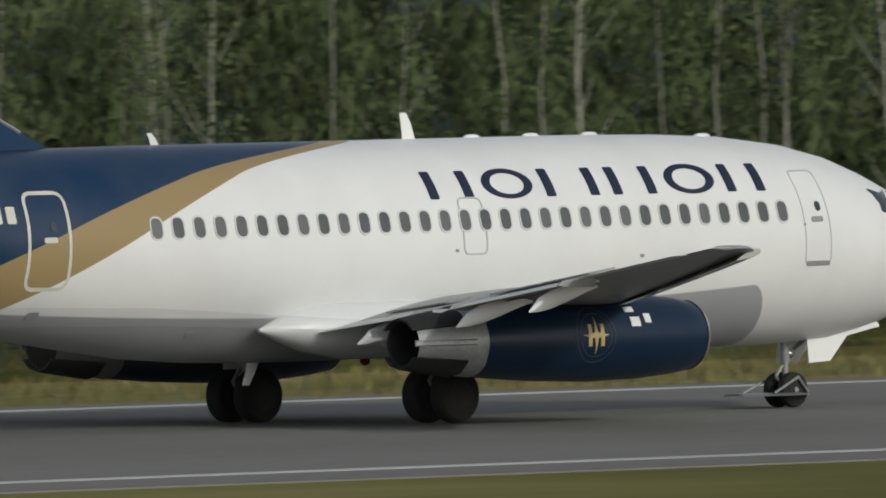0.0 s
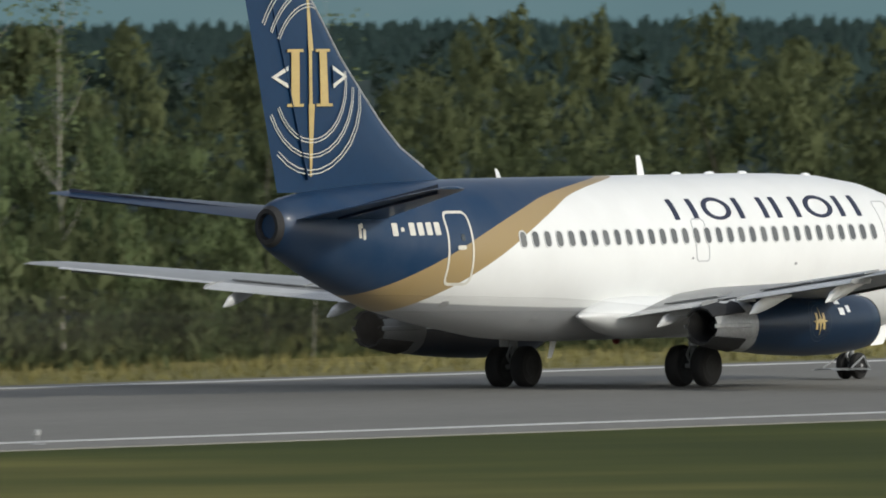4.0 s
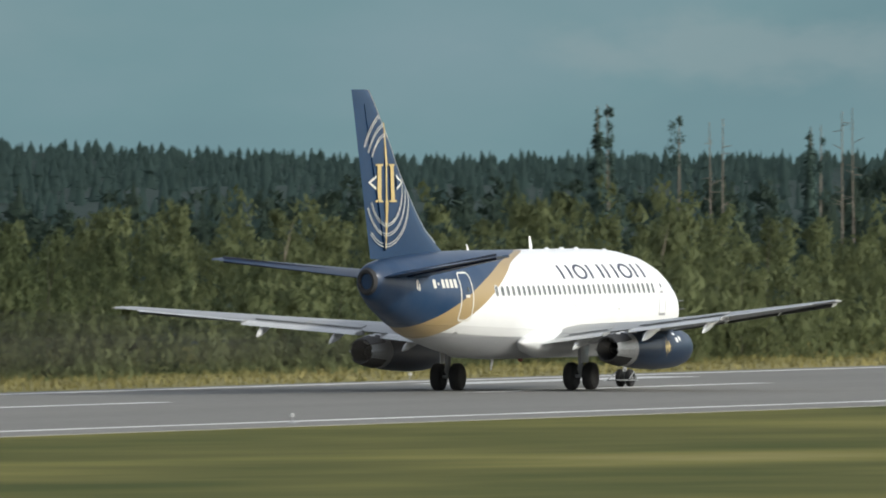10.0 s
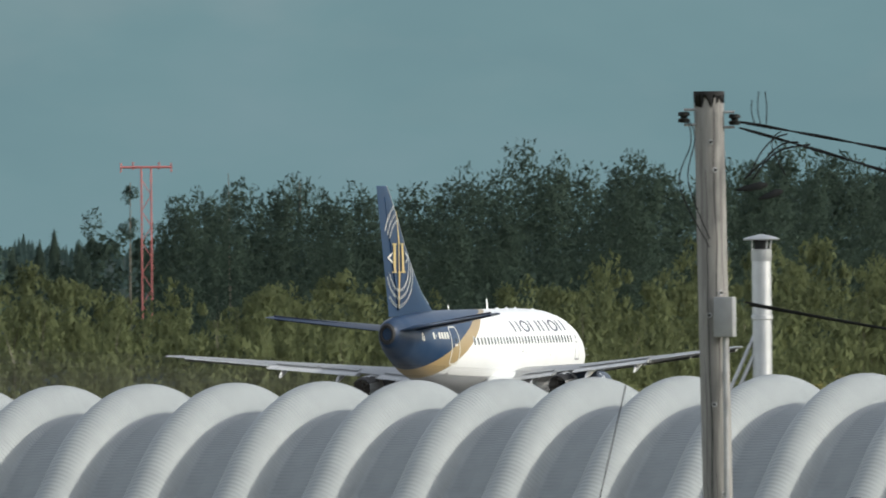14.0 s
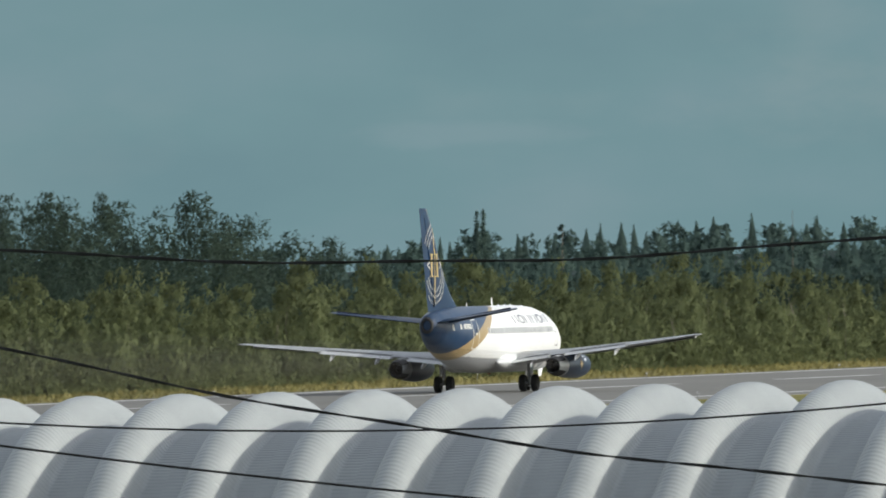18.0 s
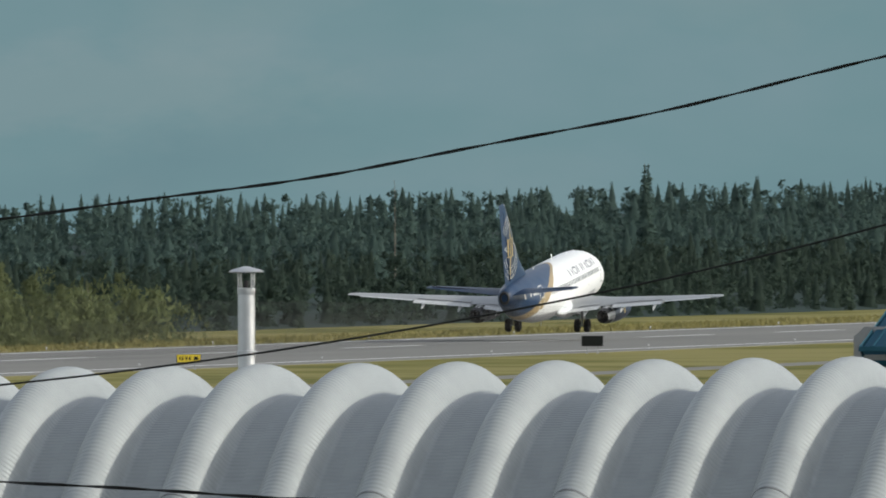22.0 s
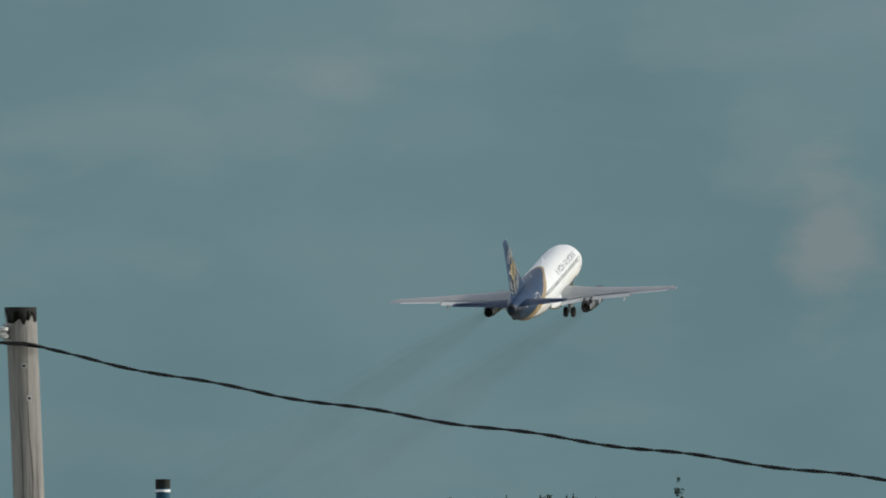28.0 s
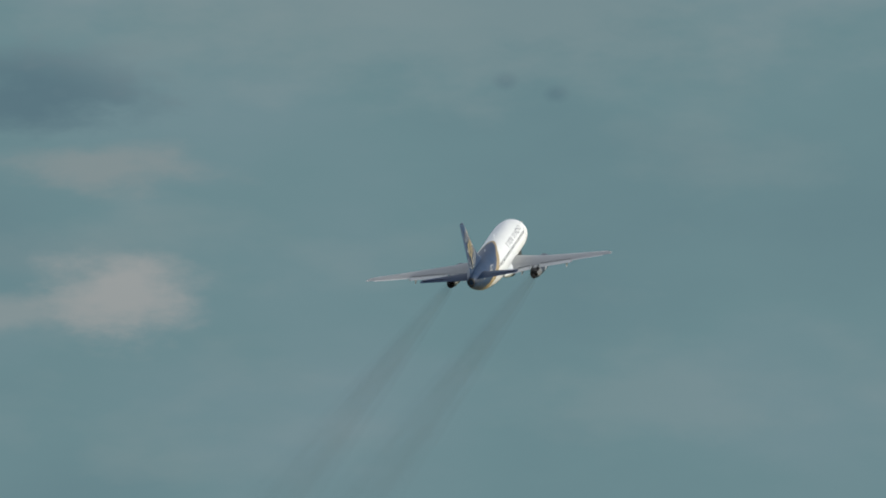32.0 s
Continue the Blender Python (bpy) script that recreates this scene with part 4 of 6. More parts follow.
    for dd, zz, a in full:
        p = base + ACROSS * dd
        ring.append((p.x, p.y, 8.35 - (l - 80) * 0.0088 - zz - 0.3 * math.cos(a)))
    f = bm.faces.new([bm.verts.new(p) for p in ring])
    e = bmesh.ops.extrude_face_region(bm, geom=[f])
    bmesh.ops.translate(bm, verts=[v for v in e["geom"] if isinstance(v, bmesh.types.BMVert)], vec=-ALONG * 0.12)
    bmesh.ops.recalc_face_normals(bm, faces=bm.faces[:])
    part("end_wall", bm, M_WALLCLAD, hall)
    return hall


def crimped():
    m = surface("crimped_galvanised_steel", (0.325, 0.346, 0.340), (0.272, 0.290, 0.287), 0.7, 0.5, 0.1, fine=7)
    nt = m.node_tree
    n, l = nt.nodes, nt.links
    uv = n.new("ShaderNodeUVMap")
    uv.uv_map = "arc"
    wave = n.new("ShaderNodeTexWave")
    wave.wave_type, wave.bands_direction = "BANDS", "Y"
    wave.inputs["Scale"].default_value = 1 / 0.058 * 0.314
    l.new(uv.outputs[0], wave.inputs["Vector"])
    bp = n.new("ShaderNodeBump")
    bp.inputs["Strength"].default_value, bp.inputs["Distance"].default_value = 0.6, 0.008
    l.new(wave.outputs["Fac"], bp.inputs["Height"])
    l.new(bp.outputs[0], n["Principled BSDF"].inputs["Normal"])
    return m


def flue(name, az, top, dist, r, foot, cap_r, label, struts=False):
    """A round metal flue with a conical rain cap."""
    p = at(az, top, dist)
    t = thing(name, label, "chimney", at=(p.x, p.y, 0))
    z1 = p.z
    part("pipe", tubed((0, 0, foot), (0, 0, z1 - 0.27), r, seg=20), M_STEEL, t)
    gap = 0.0 if struts else 0.06
    part("top_collar", turned_z([(z1 - 0.29, r * 1.0), (z1 - 0.28, r * 1.07), (z1 - 0.17 - gap, r * 1.07), (z1 - 0.16 - gap, r * 0.9)]), M_STEEL, t)
    # solid dark plug: the shade in the gap under the cap, drawn as colour
    part("throat", tubed((0, 0, z1 - 0.18 - gap), (0, 0, z1 - 0.05 - gap * 1.6), r * (0.78 if struts else 0.3), seg=16), M_SOOT_SHADE, t, "dark plug in the shaded gap under the cap")
    part("band", turned_z([(z1 - 0.92, r * 1.0), (z1 - 0.91, r * 1.12), (z1 - 0.87, r * 1.12), (z1 - 0.86, r * 1.0)]), M_STEEL, t)
    part("rain_cap", turned_z([(z1 - 0.065, cap_r * 0.96), (z1 - 0.055, cap_r * 1.03), (z1 - 0.035, cap_r * 0.85), (z1, 0.02)]), M_STEEL, t)
    for i in range(4):
        a = math.pi / 4 + i * math.pi / 2
        part("cap_bracket", tubed((r * 1.02 * math.cos(a), r * 1.02 * math.sin(a), z1 - 0.2 - gap), (r * 1.15 * math.cos(a), r * 1.15 * math.sin(a), z1 - 0.055), 0.009, seg=6), M_STEEL, t)
    if struts:
        for k in (0.0, 0.09):
            part("stay_bar", tubed((0, -k, z1 - 0.9), (-0.16, 0.50 - k, z1 - 2.05), 0.02, seg=6), M_STEEL, t)
    return t


def turned_z(profile, seg=20):
    return loft([[(r * math.cos(2 * math.pi * i / seg), r * math.sin(2 * math.pi * i / seg), z) for i in range(seg)] for z, r in profile])


def shed():
    """A flat-roofed shed of ribbed cladding with a red fascia."""
    d = 276.0
    a = at(70.950, -0.43, d)
    zt = a.z
    e1 = Vector((math.sin(radians(157.2)), math.cos(radians(157.2)), 0))
    back = Vector((math.sin(radians(67.2)), math.cos(radians(67.2)), 0))
    tz = math.tan(radians(72.282))
    wid = (a.x - tz * a.y) / (tz * e1.y - e1.x)
    s = thing("clad_shed", "light grey ribbed metal shed with a red roof fascia", "shed")
    rot = Matrix(((e1.x, back.x, 0, a.x), (e1.y, back.y, 0, a.y), (0, 0, 1, 0), (0, 0, 0, 1)))
    s.matrix_world = rot
    n = int(wid / 0.08)
    path = []
    for i in range(n):
        x = i * wid / n
        for dx, y in ((0.0, 0.0), (0.3, 0.0), (0.45, -0.0014), (0.85, -0.0014)):
            path.append((x + dx * wid / n, y))
    path.append((wid, 0))
    bm = bmesh.new()
    vs = [[bm.verts.new((x, y, z)) for x, y in path] for z in (0, zt)]
    for i in range(len(path) - 1):
        bm.faces.new((vs[0][i], vs[0][i + 1], vs[1][i + 1], vs[1][i]))
    part("front_cladding", bm, M_WALLCLAD, s, "light grey ribbed wall sheeting").data.polygons.foreach_set("use_smooth", [False] * (len(path) - 1))
    part("core", boxed(0.004, wid - 0.004, 0.006, 7.0, 0, zt - 0.01), M_WALLCLAD, s)
    part("corner_trim", boxed(-0.02, 0.11, -0.028, 0.05, 0, zt - 0.005), M_STEEL, s, "pale corner trim")
    # red fascia, a touch deeper to the far end, and the roof edge
    bm = loft([[(x, -0.06, zt), (x, -0.06, zt + h), (x, 0.02, zt + h), (x, 0.02, zt)] for x, h in ((-0.08, 0.175), (wid + 0.06, 0.215))])
    part("fascia", bm, M_RED, s, "red metal fascia")
    part("side_fascia", boxed(-0.08, -0.004, 0.02, 7.0, zt, zt + 0.175), M_RED, s)
    part("roof", boxed(0.0, wid, 0.02, 6.98, zt - 0.005, zt + 0.12), M_TILE, s)
    part("fascia_return", boxed(wid + 0.062, wid + 0.10, -0.05, 0.6, zt - 0.25, zt + 0.21), M_WHITE, s)
    return s


def blue_hall():
    """A gabled hall with a blue standing-seam roof."""
    d = 300.0
    left = at(80.7325, 0.084, d)
    zr = left.z
    run, zf = 5.05, left.z - at(80.407, -0.3504, d).z
    ze = zr - zf + 0.05
    hall = thing("blue_roofed_hall", "hall with a blue standing-seam metal gable roof", "building")
    rot = Matrix(((-ALONG.x, ACROSS.x, 0, left.x), (-ALONG.y, ACROSS.y, 0, left.y), (0, 0, 1, 0), (0, 0, 0, 1)))
    hall.matrix_world = rot  # x runs away from the left gable, y towards the viewer
    ln = 30.0
    slope = math.atan2(zr - ze, run)
    for s in (1, -1):
        bm = bmesh.new()
        q = [(0, 0, zr), (ln, 0, zr + 0.004), (ln, s * run, ze), (0, s * run, ze)]
        vs = [bm.verts.new(p) for p in q] + [bm.verts.new((x, y, z - 0.09)) for x, y, z in q]
        for f in ((0, 1, 2, 3), (7, 6, 5, 4), (0, 4, 5, 1), (1, 5, 6, 2), (2, 6, 7, 3), (3, 7, 4, 0)):
            bm.faces.new([vs[i] for i in f])
        bmesh.ops.recalc_face_normals(bm, faces=bm.faces[:])
        pl = part("roof_plane", bm, M_BLUEROOF, hall, "blue metal roof plane")
        if s == 1:
            seam = boxed(-0.012, 0.012, 0.05, math.hypot(run, zr - ze) - 0.02, 0.0, 0.014)
            me = bpy.data.meshes.new("roof_seam")
            seam.to_mesh(me)
            seam.free()
            me.materials.append(M_BLUESEAM)
            k = 0
            while 0.12 + 0.333 * k < ln:
                ob = new("roof_seam", me)
                ob.parent = pl
                ob.matrix_basis = pose(0.12 + 0.333 * k, 0, zr - 0.002, -math.degrees(slope))
                k += 1
    part("ridge_cap", loft([[(x, y, zr + z) for y, z in ((-0.22, -0.06), (0, 0.055), (0.22, -0.06), (0.22, -0.085), (0, 0.0), (-0.22, -0.085))] for x in (-0.06, ln)]), M_BLUESEAM, hall, "weathered blue ridge cap")
    part("eave_trim", boxed(-0.05, ln, run - 0.02, run + 0.03, ze - 0.05, ze + 0.012), M_BLUESEAM, hall, "blue metal eave trim")
    part("gutter", loft([[(x, run + 0.05 + 0.09 * math.cos(a), ze - 0.16 + 0.08 * math.sin(a)) for a in (math.pi * i / 6 for i in range(6, 13))] + [(x, run + 0.05 + 0.075 * math.cos(a), ze - 0.16 + 0.066 * math.sin(a)) for a in (math.pi * i / 6 for i in range(12, 5, -1))] for x in (0, ln)]), M_BLUEROOF, hall)
    part("barge_board", loft([[(-0.05, y, z + o) for y, z in ((0, zr), (run, ze))] + [(-0.01, y, z + o - 0.14) for y, z in ((run, ze), (0, zr))] for o in (0.0, 0.012)]), M_BLUESEAM, hall)
    part("wall", boxed(0.35, ln - 0.35, -run + 0.5, run - 0.5, 0, ze - 0.03), M_WALLCLAD, hall)
    bm = bmesh.new()
    f = bm.faces.new([bm.verts.new((0.4, y, z)) for y, z in ((-run + 0.5, ze - 0.1), (run - 0.5, ze - 0.1), (0, zr - 0.2))])
    e = bmesh.ops.extrude_face_region(bm, geom=[f])
    bmesh.ops.translate(bm, verts=[v for v in e["geom"] if isinstance(v, bmesh.types.BMVert)], vec=(0.15, 0, 0))
    part("gable_wall", bm, M_WALLCLAD, hall)
    # flue through the near slope
    y0 = 1.15
    q = left + ACROSS * y0
    tz = math.tan(radians(81.383))
    lx = (q.x - tz * q.y) / (ALONG.x - tz * ALONG.y)
    zs = zr - y0 * math.tan(slope)
    fl = part("roof_flue", tubed((lx, y0, zs - 0.1), (lx, y0, at(81.383, 0.1549, d).z), 0.088, seg=20), M_BLUEROOF, hall, "blue metal flue with black cap")
    zt = at(81.383, 0.1549, d).z
    part("flue_cap", tubed((lx, y0, zt - 0.10), (lx, y0, zt + 0.01), 0.094, seg=20), M_BLACK, fl)
    part("flue_band", tubed((lx, y0, zt - 0.15), (lx, y0, zt - 0.12), 0.094, seg=20), M_WHITE, fl)
    part("flue_flashing", loft([[(lx + r * math.cos(a), y0 + r * math.sin(a), zs + z - r * math.sin(a) * math.tan(slope)) for a in (2 * math.pi * i / 16 for i in range(16))] for r, z in ((0.17, 0.0), (0.13, 0.05), (0.09, 0.10))]), M_BLUESEAM, fl)
    # a small vent housing beside the gable's foot
    zp = at(80.41, -0.292, d).z
    part("side_housing", loft([[(x, y, z) for x, z in ((-0.30, 0.0), (-0.30, zp - 0.12), (-0.16, zp), (0.12, zp), (0.12, 0.0))] for y in (run - 1.3, run - 0.5)]), M_TILE, hall, "small grey housing beside the gable")
    return hall


def pole(az_top, el_top, az_bot, el_bot, dist, r_top, r_bot, label):
    """A round timber pole with checks, knots and bolt heads; runs down to the ground."""
    p, q = at(az_top, el_top, dist), at(az_bot, el_bot, dist)
    k = p.z / (p.z - q.z)
    foot = p + (q - p) * k
    t = thing("utility_pole", label, "utility pole", "utility poles", at=(foot.x, foot.y, 0))
    top = Vector((p.x - foot.x, p.y - foot.y, p.z))
    rng = random.Random(int(az_top * 100))
    rings = []
    seg, rows = 22, 40
    ph = [rng.uniform(0, 6.28) for _ in range(4)]
    for j in range(rows + 1):
        s = j / rows
        r = r_bot + (r_top - r_bot) * s
        c = top * s
        ring = []
        for i in range(seg):
            a = 2 * math.pi * i / seg
            rr = r * (1 + 0.018 * math.sin(3 * a + ph[0] + s * 4) + 0.012 * math.sin(7 * a + ph[1] - s * 6) + 0.006 * rng.uniform(-1, 1))
            ring.append((c.x + rr * math.cos(a), c.y + rr * math.sin(a), c.z))
        rings.append(ring)
    part("shaft", loft(rings), M_POLE, t)
    view = -Vector((p.x, p.y, 0)).normalized()
    for s, o in ((0.955, 0.05), (0.93, 0.3), (0.82, 0.5), (0.80, -0.3), (0.72, -0.1), (0.64, 0.45), (0.55, 0.0), (0.47, 0.6)):
        r = r_bot + (r_top - r_bot) * s
        d = (Matrix.Rotation(o, 3, "Z") @ view)
        c = top * s + d * r
        bolt = part("bolt_head", tubed(c - d * 0.02, c + d * 0.018, 0.016, seg=8), M_BLACK, t)
        part("washer", tubed(c - d * 0.02, c + d * 0.008, 0.026, seg=10), M_STEEL, bolt)
    # dark weathered end with runs, and drying cracks down the shaft
    rings = []
    for j in range(2):
        rings.append([((r_top * 1.02 + 0.003) * math.cos(a) + top.x, (r_top * 1.02 + 0.003) * math.sin(a) + top.y, top.z + 0.006 if j else top.z - 0.015 - 0.15 * rng.random() ** 2.2) for a in (2 * math.pi * i / 110 for i in range(110))])
    part("weathered_end", loft(rings), M_RUBBER, t, "dark weathered pole end")
    side = view.cross(Vector((0, 0, 1)))
    for o, s0, s1, wd in ((-0.25, 0.985, 0.70, 0.007), (0.35, 0.93, 0.45, 0.009), (-0.75, 0.90, 0.60, 0.006), (0.05, 0.66, 0.25, 0.010), (0.7, 0.8, 0.5, 0.006)):
        bm = bmesh.new()
        prev = None
        for i in range(25):
            s = s0 + (s1 - s0) * i / 24
            r = r_bot + (r_top - r_bot) * s
            e = o + 0.06 * math.sin(i * 0.7 + o * 9) + rng.uniform(-0.03, 0.03)
            w = 0.6 * wd * (0.25 + 0.75 * math.sin(math.pi * (i + 0.5) / 25)) / r
            row = [bm.verts.new(top * s + (view * math.cos(e + q) + side * math.sin(e + q)) * r * 1.024) for q in (-w, w)]
            if prev:
                bm.faces.new((prev[0], prev[1], row[1], row[0]))
            prev = row
        part("drying_crack", bm, M_SOOT_SHADE, t)
    return t, foot, top, view


def wire(name, pts, r, label, strands=1, category="cable"):
    """A cable along smooth points; strands twist about each other."""
    cu = bpy.data.curves.new(name, "CURVE")
    cu.dimensions, cu.bevel_depth, cu.bevel_resolution = "3D", r if strands == 1 else r * 0.95, 1
    dense = []
    for a, b in zip(pts, pts[1:]):
        m = max(2, int((Vector(b) - Vector(a)).length / 0.11))
        dense += [Vector(a).lerp(Vector(b), i / m) for i in range(m)]
    dense.append(Vector(pts[-1]))
    for s in range(strands):
        sp = cu.splines.new("POLY")
        sp.points.add(len(dense) - 1)
        run = 0.0
        for i, p in enumerate(dense):
            if i:
                run += (p - dense[i - 1]).length
            o = Vector((0, 0, 0))
            if strands > 1:
                ang = run * 2 * math.pi / 1.5 + s * math.pi + 0.8 * math.sin(run * 0.9)
                o = Vector((0.98 * math.cos(ang), -0.17 * math.cos(ang), math.sin(ang))) * (r * 0.85)
                o.z += 0.012 * math.sin(run * 1.7)
            sp.points[i].co = (*(p + o), 1)
    cu.materials.append(M_WIRE)
    tmp = bpy.data.objects.new(name, cu)
    me = bpy.data.meshes.new_from_object(tmp)
    bpy.data.objects.remove(tmp)
    me.polygons.foreach_set("use_smooth", [True] * len(me.polygons))
    return tagged(new(name, me), label, category)


quonset()
flue("flue_pipe", 74.380, -0.069, 254.0, 0.104, 6.4, 0.195, "galvanised flue pipe with a rain cap behind the arch hall", struts=True)
flue("flue_pipe", 78.922, -0.1415, 243.5, 0.088, 6.4, 0.177, "galvanised flue pipe with a rain cap behind the arch hall")
shed()
blue_hall()

P1D, P2D = 236.0, 224.0
pole_a = pole(74.2565, 0.2752, 74.270, -0.7052, P1D, 0.148, 0.150, "weathered grey timber utility pole with a meter box")
pole_b = pole(81.0403, 0.5722, 81.0788, -0.3845, P2D, 0.146, 0.156, "weathered grey timber utility pole")


def spool(t, foot, p, side, material):
    """A clevis with a ribbed porcelain spool at the world point p."""
    c = Vector(p) - foot
    prof = [(-0.055, 0.03), (-0.05, 0.055), (-0.02, 0.06), (-0.008, 0.035), (0.008, 0.035), (0.02, 0.06), (0.05, 0.055), (0.055, 0.03)]
    part("spool_insulator", loft([[(c.x + r * math.cos(a), c.y + r * math.sin(a), c.z + z) for a in (2 * math.pi * i / 14 for i in range(14))] for z, r in prof]), material, t, "ribbed porcelain insulator")
    part("clevis", tubed(c + Vector((0, 0, 0.075)), c + side * 0.16 + Vector((0, 0, 0.075)), 0.014, seg=8), M_STRUT, t)
    part("clevis_foot", tubed(c - Vector((0, 0, 0.075)), c + side * 0.16 - Vector((0, 0, 0.075)), 0.014, seg=8), M_STRUT, t)


right_b = Vector((math.sin(radians(171)), math.cos(radians(171)), 0))
spool(pole_b[0], pole_b[1], at(80.998, 0.512, P2D - 0.1), right_b, M_PORCELAIN)
right_a = Vector((math.sin(radians(164)), math.cos(radians(164)), 0))
spool(pole_a[0], pole_a[1], at(74.196, 0.2145, P1D - 0.05), right_a, M_BLACK)
spool(pole_a[0], pole_a[1], at(74.318, 0.208, P1D - 0.05), -right_a, M_BLACK)
c = at(74.2905, -0.268, P1D - 0.22) - pole_a[1]
part("meter_box", boxed(c.x - 0.07, c.x + 0.07, c.y - 0.10, c.y + 0.10, c.z - 0.2, c.z + 0.2, bevel=0.012), M_TILE, pole_a[0], "grey meter box")
part("conduit", tubed(c + Vector((0, 0, -0.2)), (c.x, c.y, 0.0), 0.025, seg=8), M_TILE, pole_a[0])


def smooth(pts, n=6):
    """More points along a smooth line through pts."""
    out = []
    for i in range(len(pts) - 1):
        p0, p1, p2, p3 = pts[max(0, i - 1)], pts[i], pts[i + 1], pts[min(len(pts) - 1, i + 2)]
        for j in range(n):
            h = j / n
            out.append(0.5 * (2 * p1 + (p2 - p0) * h + (2 * p0 - 5 * p1 + 4 * p2 - p3) * h * h + (3 * p1 - p0 - 3 * p2 + p3) * h ** 3))
    return out + [pts[-1]]


def strung(name, marks, r, label, strands=1):
    """A cable through marks (bearing, elevation), its range gliding between its ends."""
    azs = np.array([m[0] for m in marks])
    k = np.polyfit(azs - azs.mean(), [m[1] for m in marks], min(4, len(marks) - 1))
    rng = [m[2] for m in (marks[0], marks[-1])]
    pts = []
    for i in range(41):
        az = azs[0] + (azs[-1] - azs[0]) * i / 40
        pts.append(at(az, float(np.polyval(k, az - azs.mean())), rng[0] + (rng[1] - rng[0]) * i / 40))
    return wire(name, pts, r, label, strands)


strung("overhead_cable", [(74.318, 0.2045, P1D), (75.107, 0.0612), (76.174, -0.0563), (76.81, -0.0855), (77.88, -0.0534), (78.54, -0.005), (79.21, 0.0945), (79.91, 0.2294), (80.29, 0.309), (80.99, 0.4914, P2D)], 0.010, "twisted black overhead cable strung between the poles", 2)
strung("overhead_cable", [(74.34, -0.2329, P1D), (75.10, -0.3668), (76.17, -0.4653), (77.24, -0.5009), (77.877, -0.4529), (78.54, -0.395), (79.21, -0.3197), (79.906, -0.1837), (80.29, -0.094), (81.015, 0.107, P2D)], 0.011, "black overhead cable strung between the poles")
strung("overhead_cable", [(74.33, 0.19, P1D), (75.105, -0.0533), (76.171, -0.3153), (76.81, -0.452), (77.238, -0.5323), (78.17, -0.6421), (78.9, -0.695), (80.0, -0.72), (81.09, -0.72, P2D)], 0.010, "twisted black service cable between the poles", 2)
strung("overhead_cable", [(74.35, -0.24, P1D), (75.10, -0.375), (76.169, -0.5403), (77.236, -0.6686), (79.0, -0.80), (81.09, -0.86, P2D)], 0.013, "black service cable between the poles")
strung("overhead_cable", [(81.03, 0.488, P2D), (81.546, 0.3816), (82.047, 0.2967), (82.6, 0.222), (83.13, 0.1506), (86.0, -0.12, 180.0)], 0.010, "twisted black overhead cable beyond the pole", 2)
strung("overhead_cable", [(81.04, 0.104, P2D), (81.544, 0.0476), (82.045, -0.0018), (83.1, -0.09), (86.0, -0.27, 180.0)], 0.011, "black overhead cable beyond the pole")
wire("cable_jumper", [at(80.975, 0.4895, P2D - 0.22), at(81.01, 0.486, P2D - 0.30), at(81.05, 0.484, P2D - 0.30), at(81.10, 0.4735, P2D - 0.1)], 0.012, "black cable passing in front of the pole", 2)
pole(86.02, 0.1, 86.02, -0.9, 180.0, 0.14, 0.16, "weathered grey timber utility pole")
# slack loops and the guy beside the first pole
PA = P1D - 0.25
for pts, r in (([(74.472, 0.152), (74.440, 0.150), (74.410, 0.132), (74.385, 0.105), (74.341, 0.064)], 0.010), ([(74.50, 0.146), (74.46, 0.141), (74.422, 0.130), (74.392, 0.105), (74.359, 0.062)], 0.010), ([(74.445, 0.172), (74.420, 0.165), (74.398, 0.148), (74.375, 0.118), (74.352, 0.070)], 0.009), ([(74.430, 0.178), (74.412, 0.165), (74.408, 0.140), (74.425, 0.100), (74.440, 0.072)], 0.007)):
    wire("cable_loop", smooth([at(az, el, PA) for az, el in pts]), r, "slack black cable loop hanging at the pole")
for pts in ([(74.366, 0.200), (74.359, 0.225), (74.360, 0.254)], [(74.380, 0.197), (74.374, 0.235), (74.377, 0.275)], [(74.394, 0.195), (74.396, 0.240), (74.392, 0.275)]):
    wire("cable_tail", smooth([at(az, el, PA) for az, el in pts]), 0.006, "thin cut cable end sticking up")
for pts in ([(74.206, 0.205), (74.212, 0.150), (74.184, 0.049), (74.255, -0.10)], [(74.210, 0.205), (74.222, 0.160), (74.205, 0.060), (74.256, -0.08)]):
    wire("drop_cable", smooth([at(az, el, PA) for az, el in pts]), 0.007, "thin black cable running down the pole")
for (a0, e0), (a1, e1) in (((74.322, 0.038), (74.393, 0.050)), ((74.375, 0.016), (74.430, 0.034))):
    head = thing("weather_head", "dark cable entry head hanging in the cable loops", "cable fitting", at=at(a0, e0, PA))
    d = at(a1, e1, PA) - at(a0, e0, PA)
    part("sleeve", loft([[Vector(d) * k + Vector((r * 0.3 * math.cos(u), r * math.cos(u), r * math.sin(u))) for u in (2 * math.pi * i / 10 for i in range(10))] for k, r in ((0.0, 0.010), (0.3, 0.030), (0.8, 0.040), (1.0, 0.018))]), M_WIRE, head)
wire("guy_wire", [at(74.05, -0.43, P1D - 1.5), at(73.985, -0.70, P1D - 4.0), Vector((at(73.90, 0, P1D - 9).x, at(73.90, 0, P1D - 9).y, -0.03))], 0.006, "thin steel guy wire in front of the arch hall")

# ---- runway furniture ----


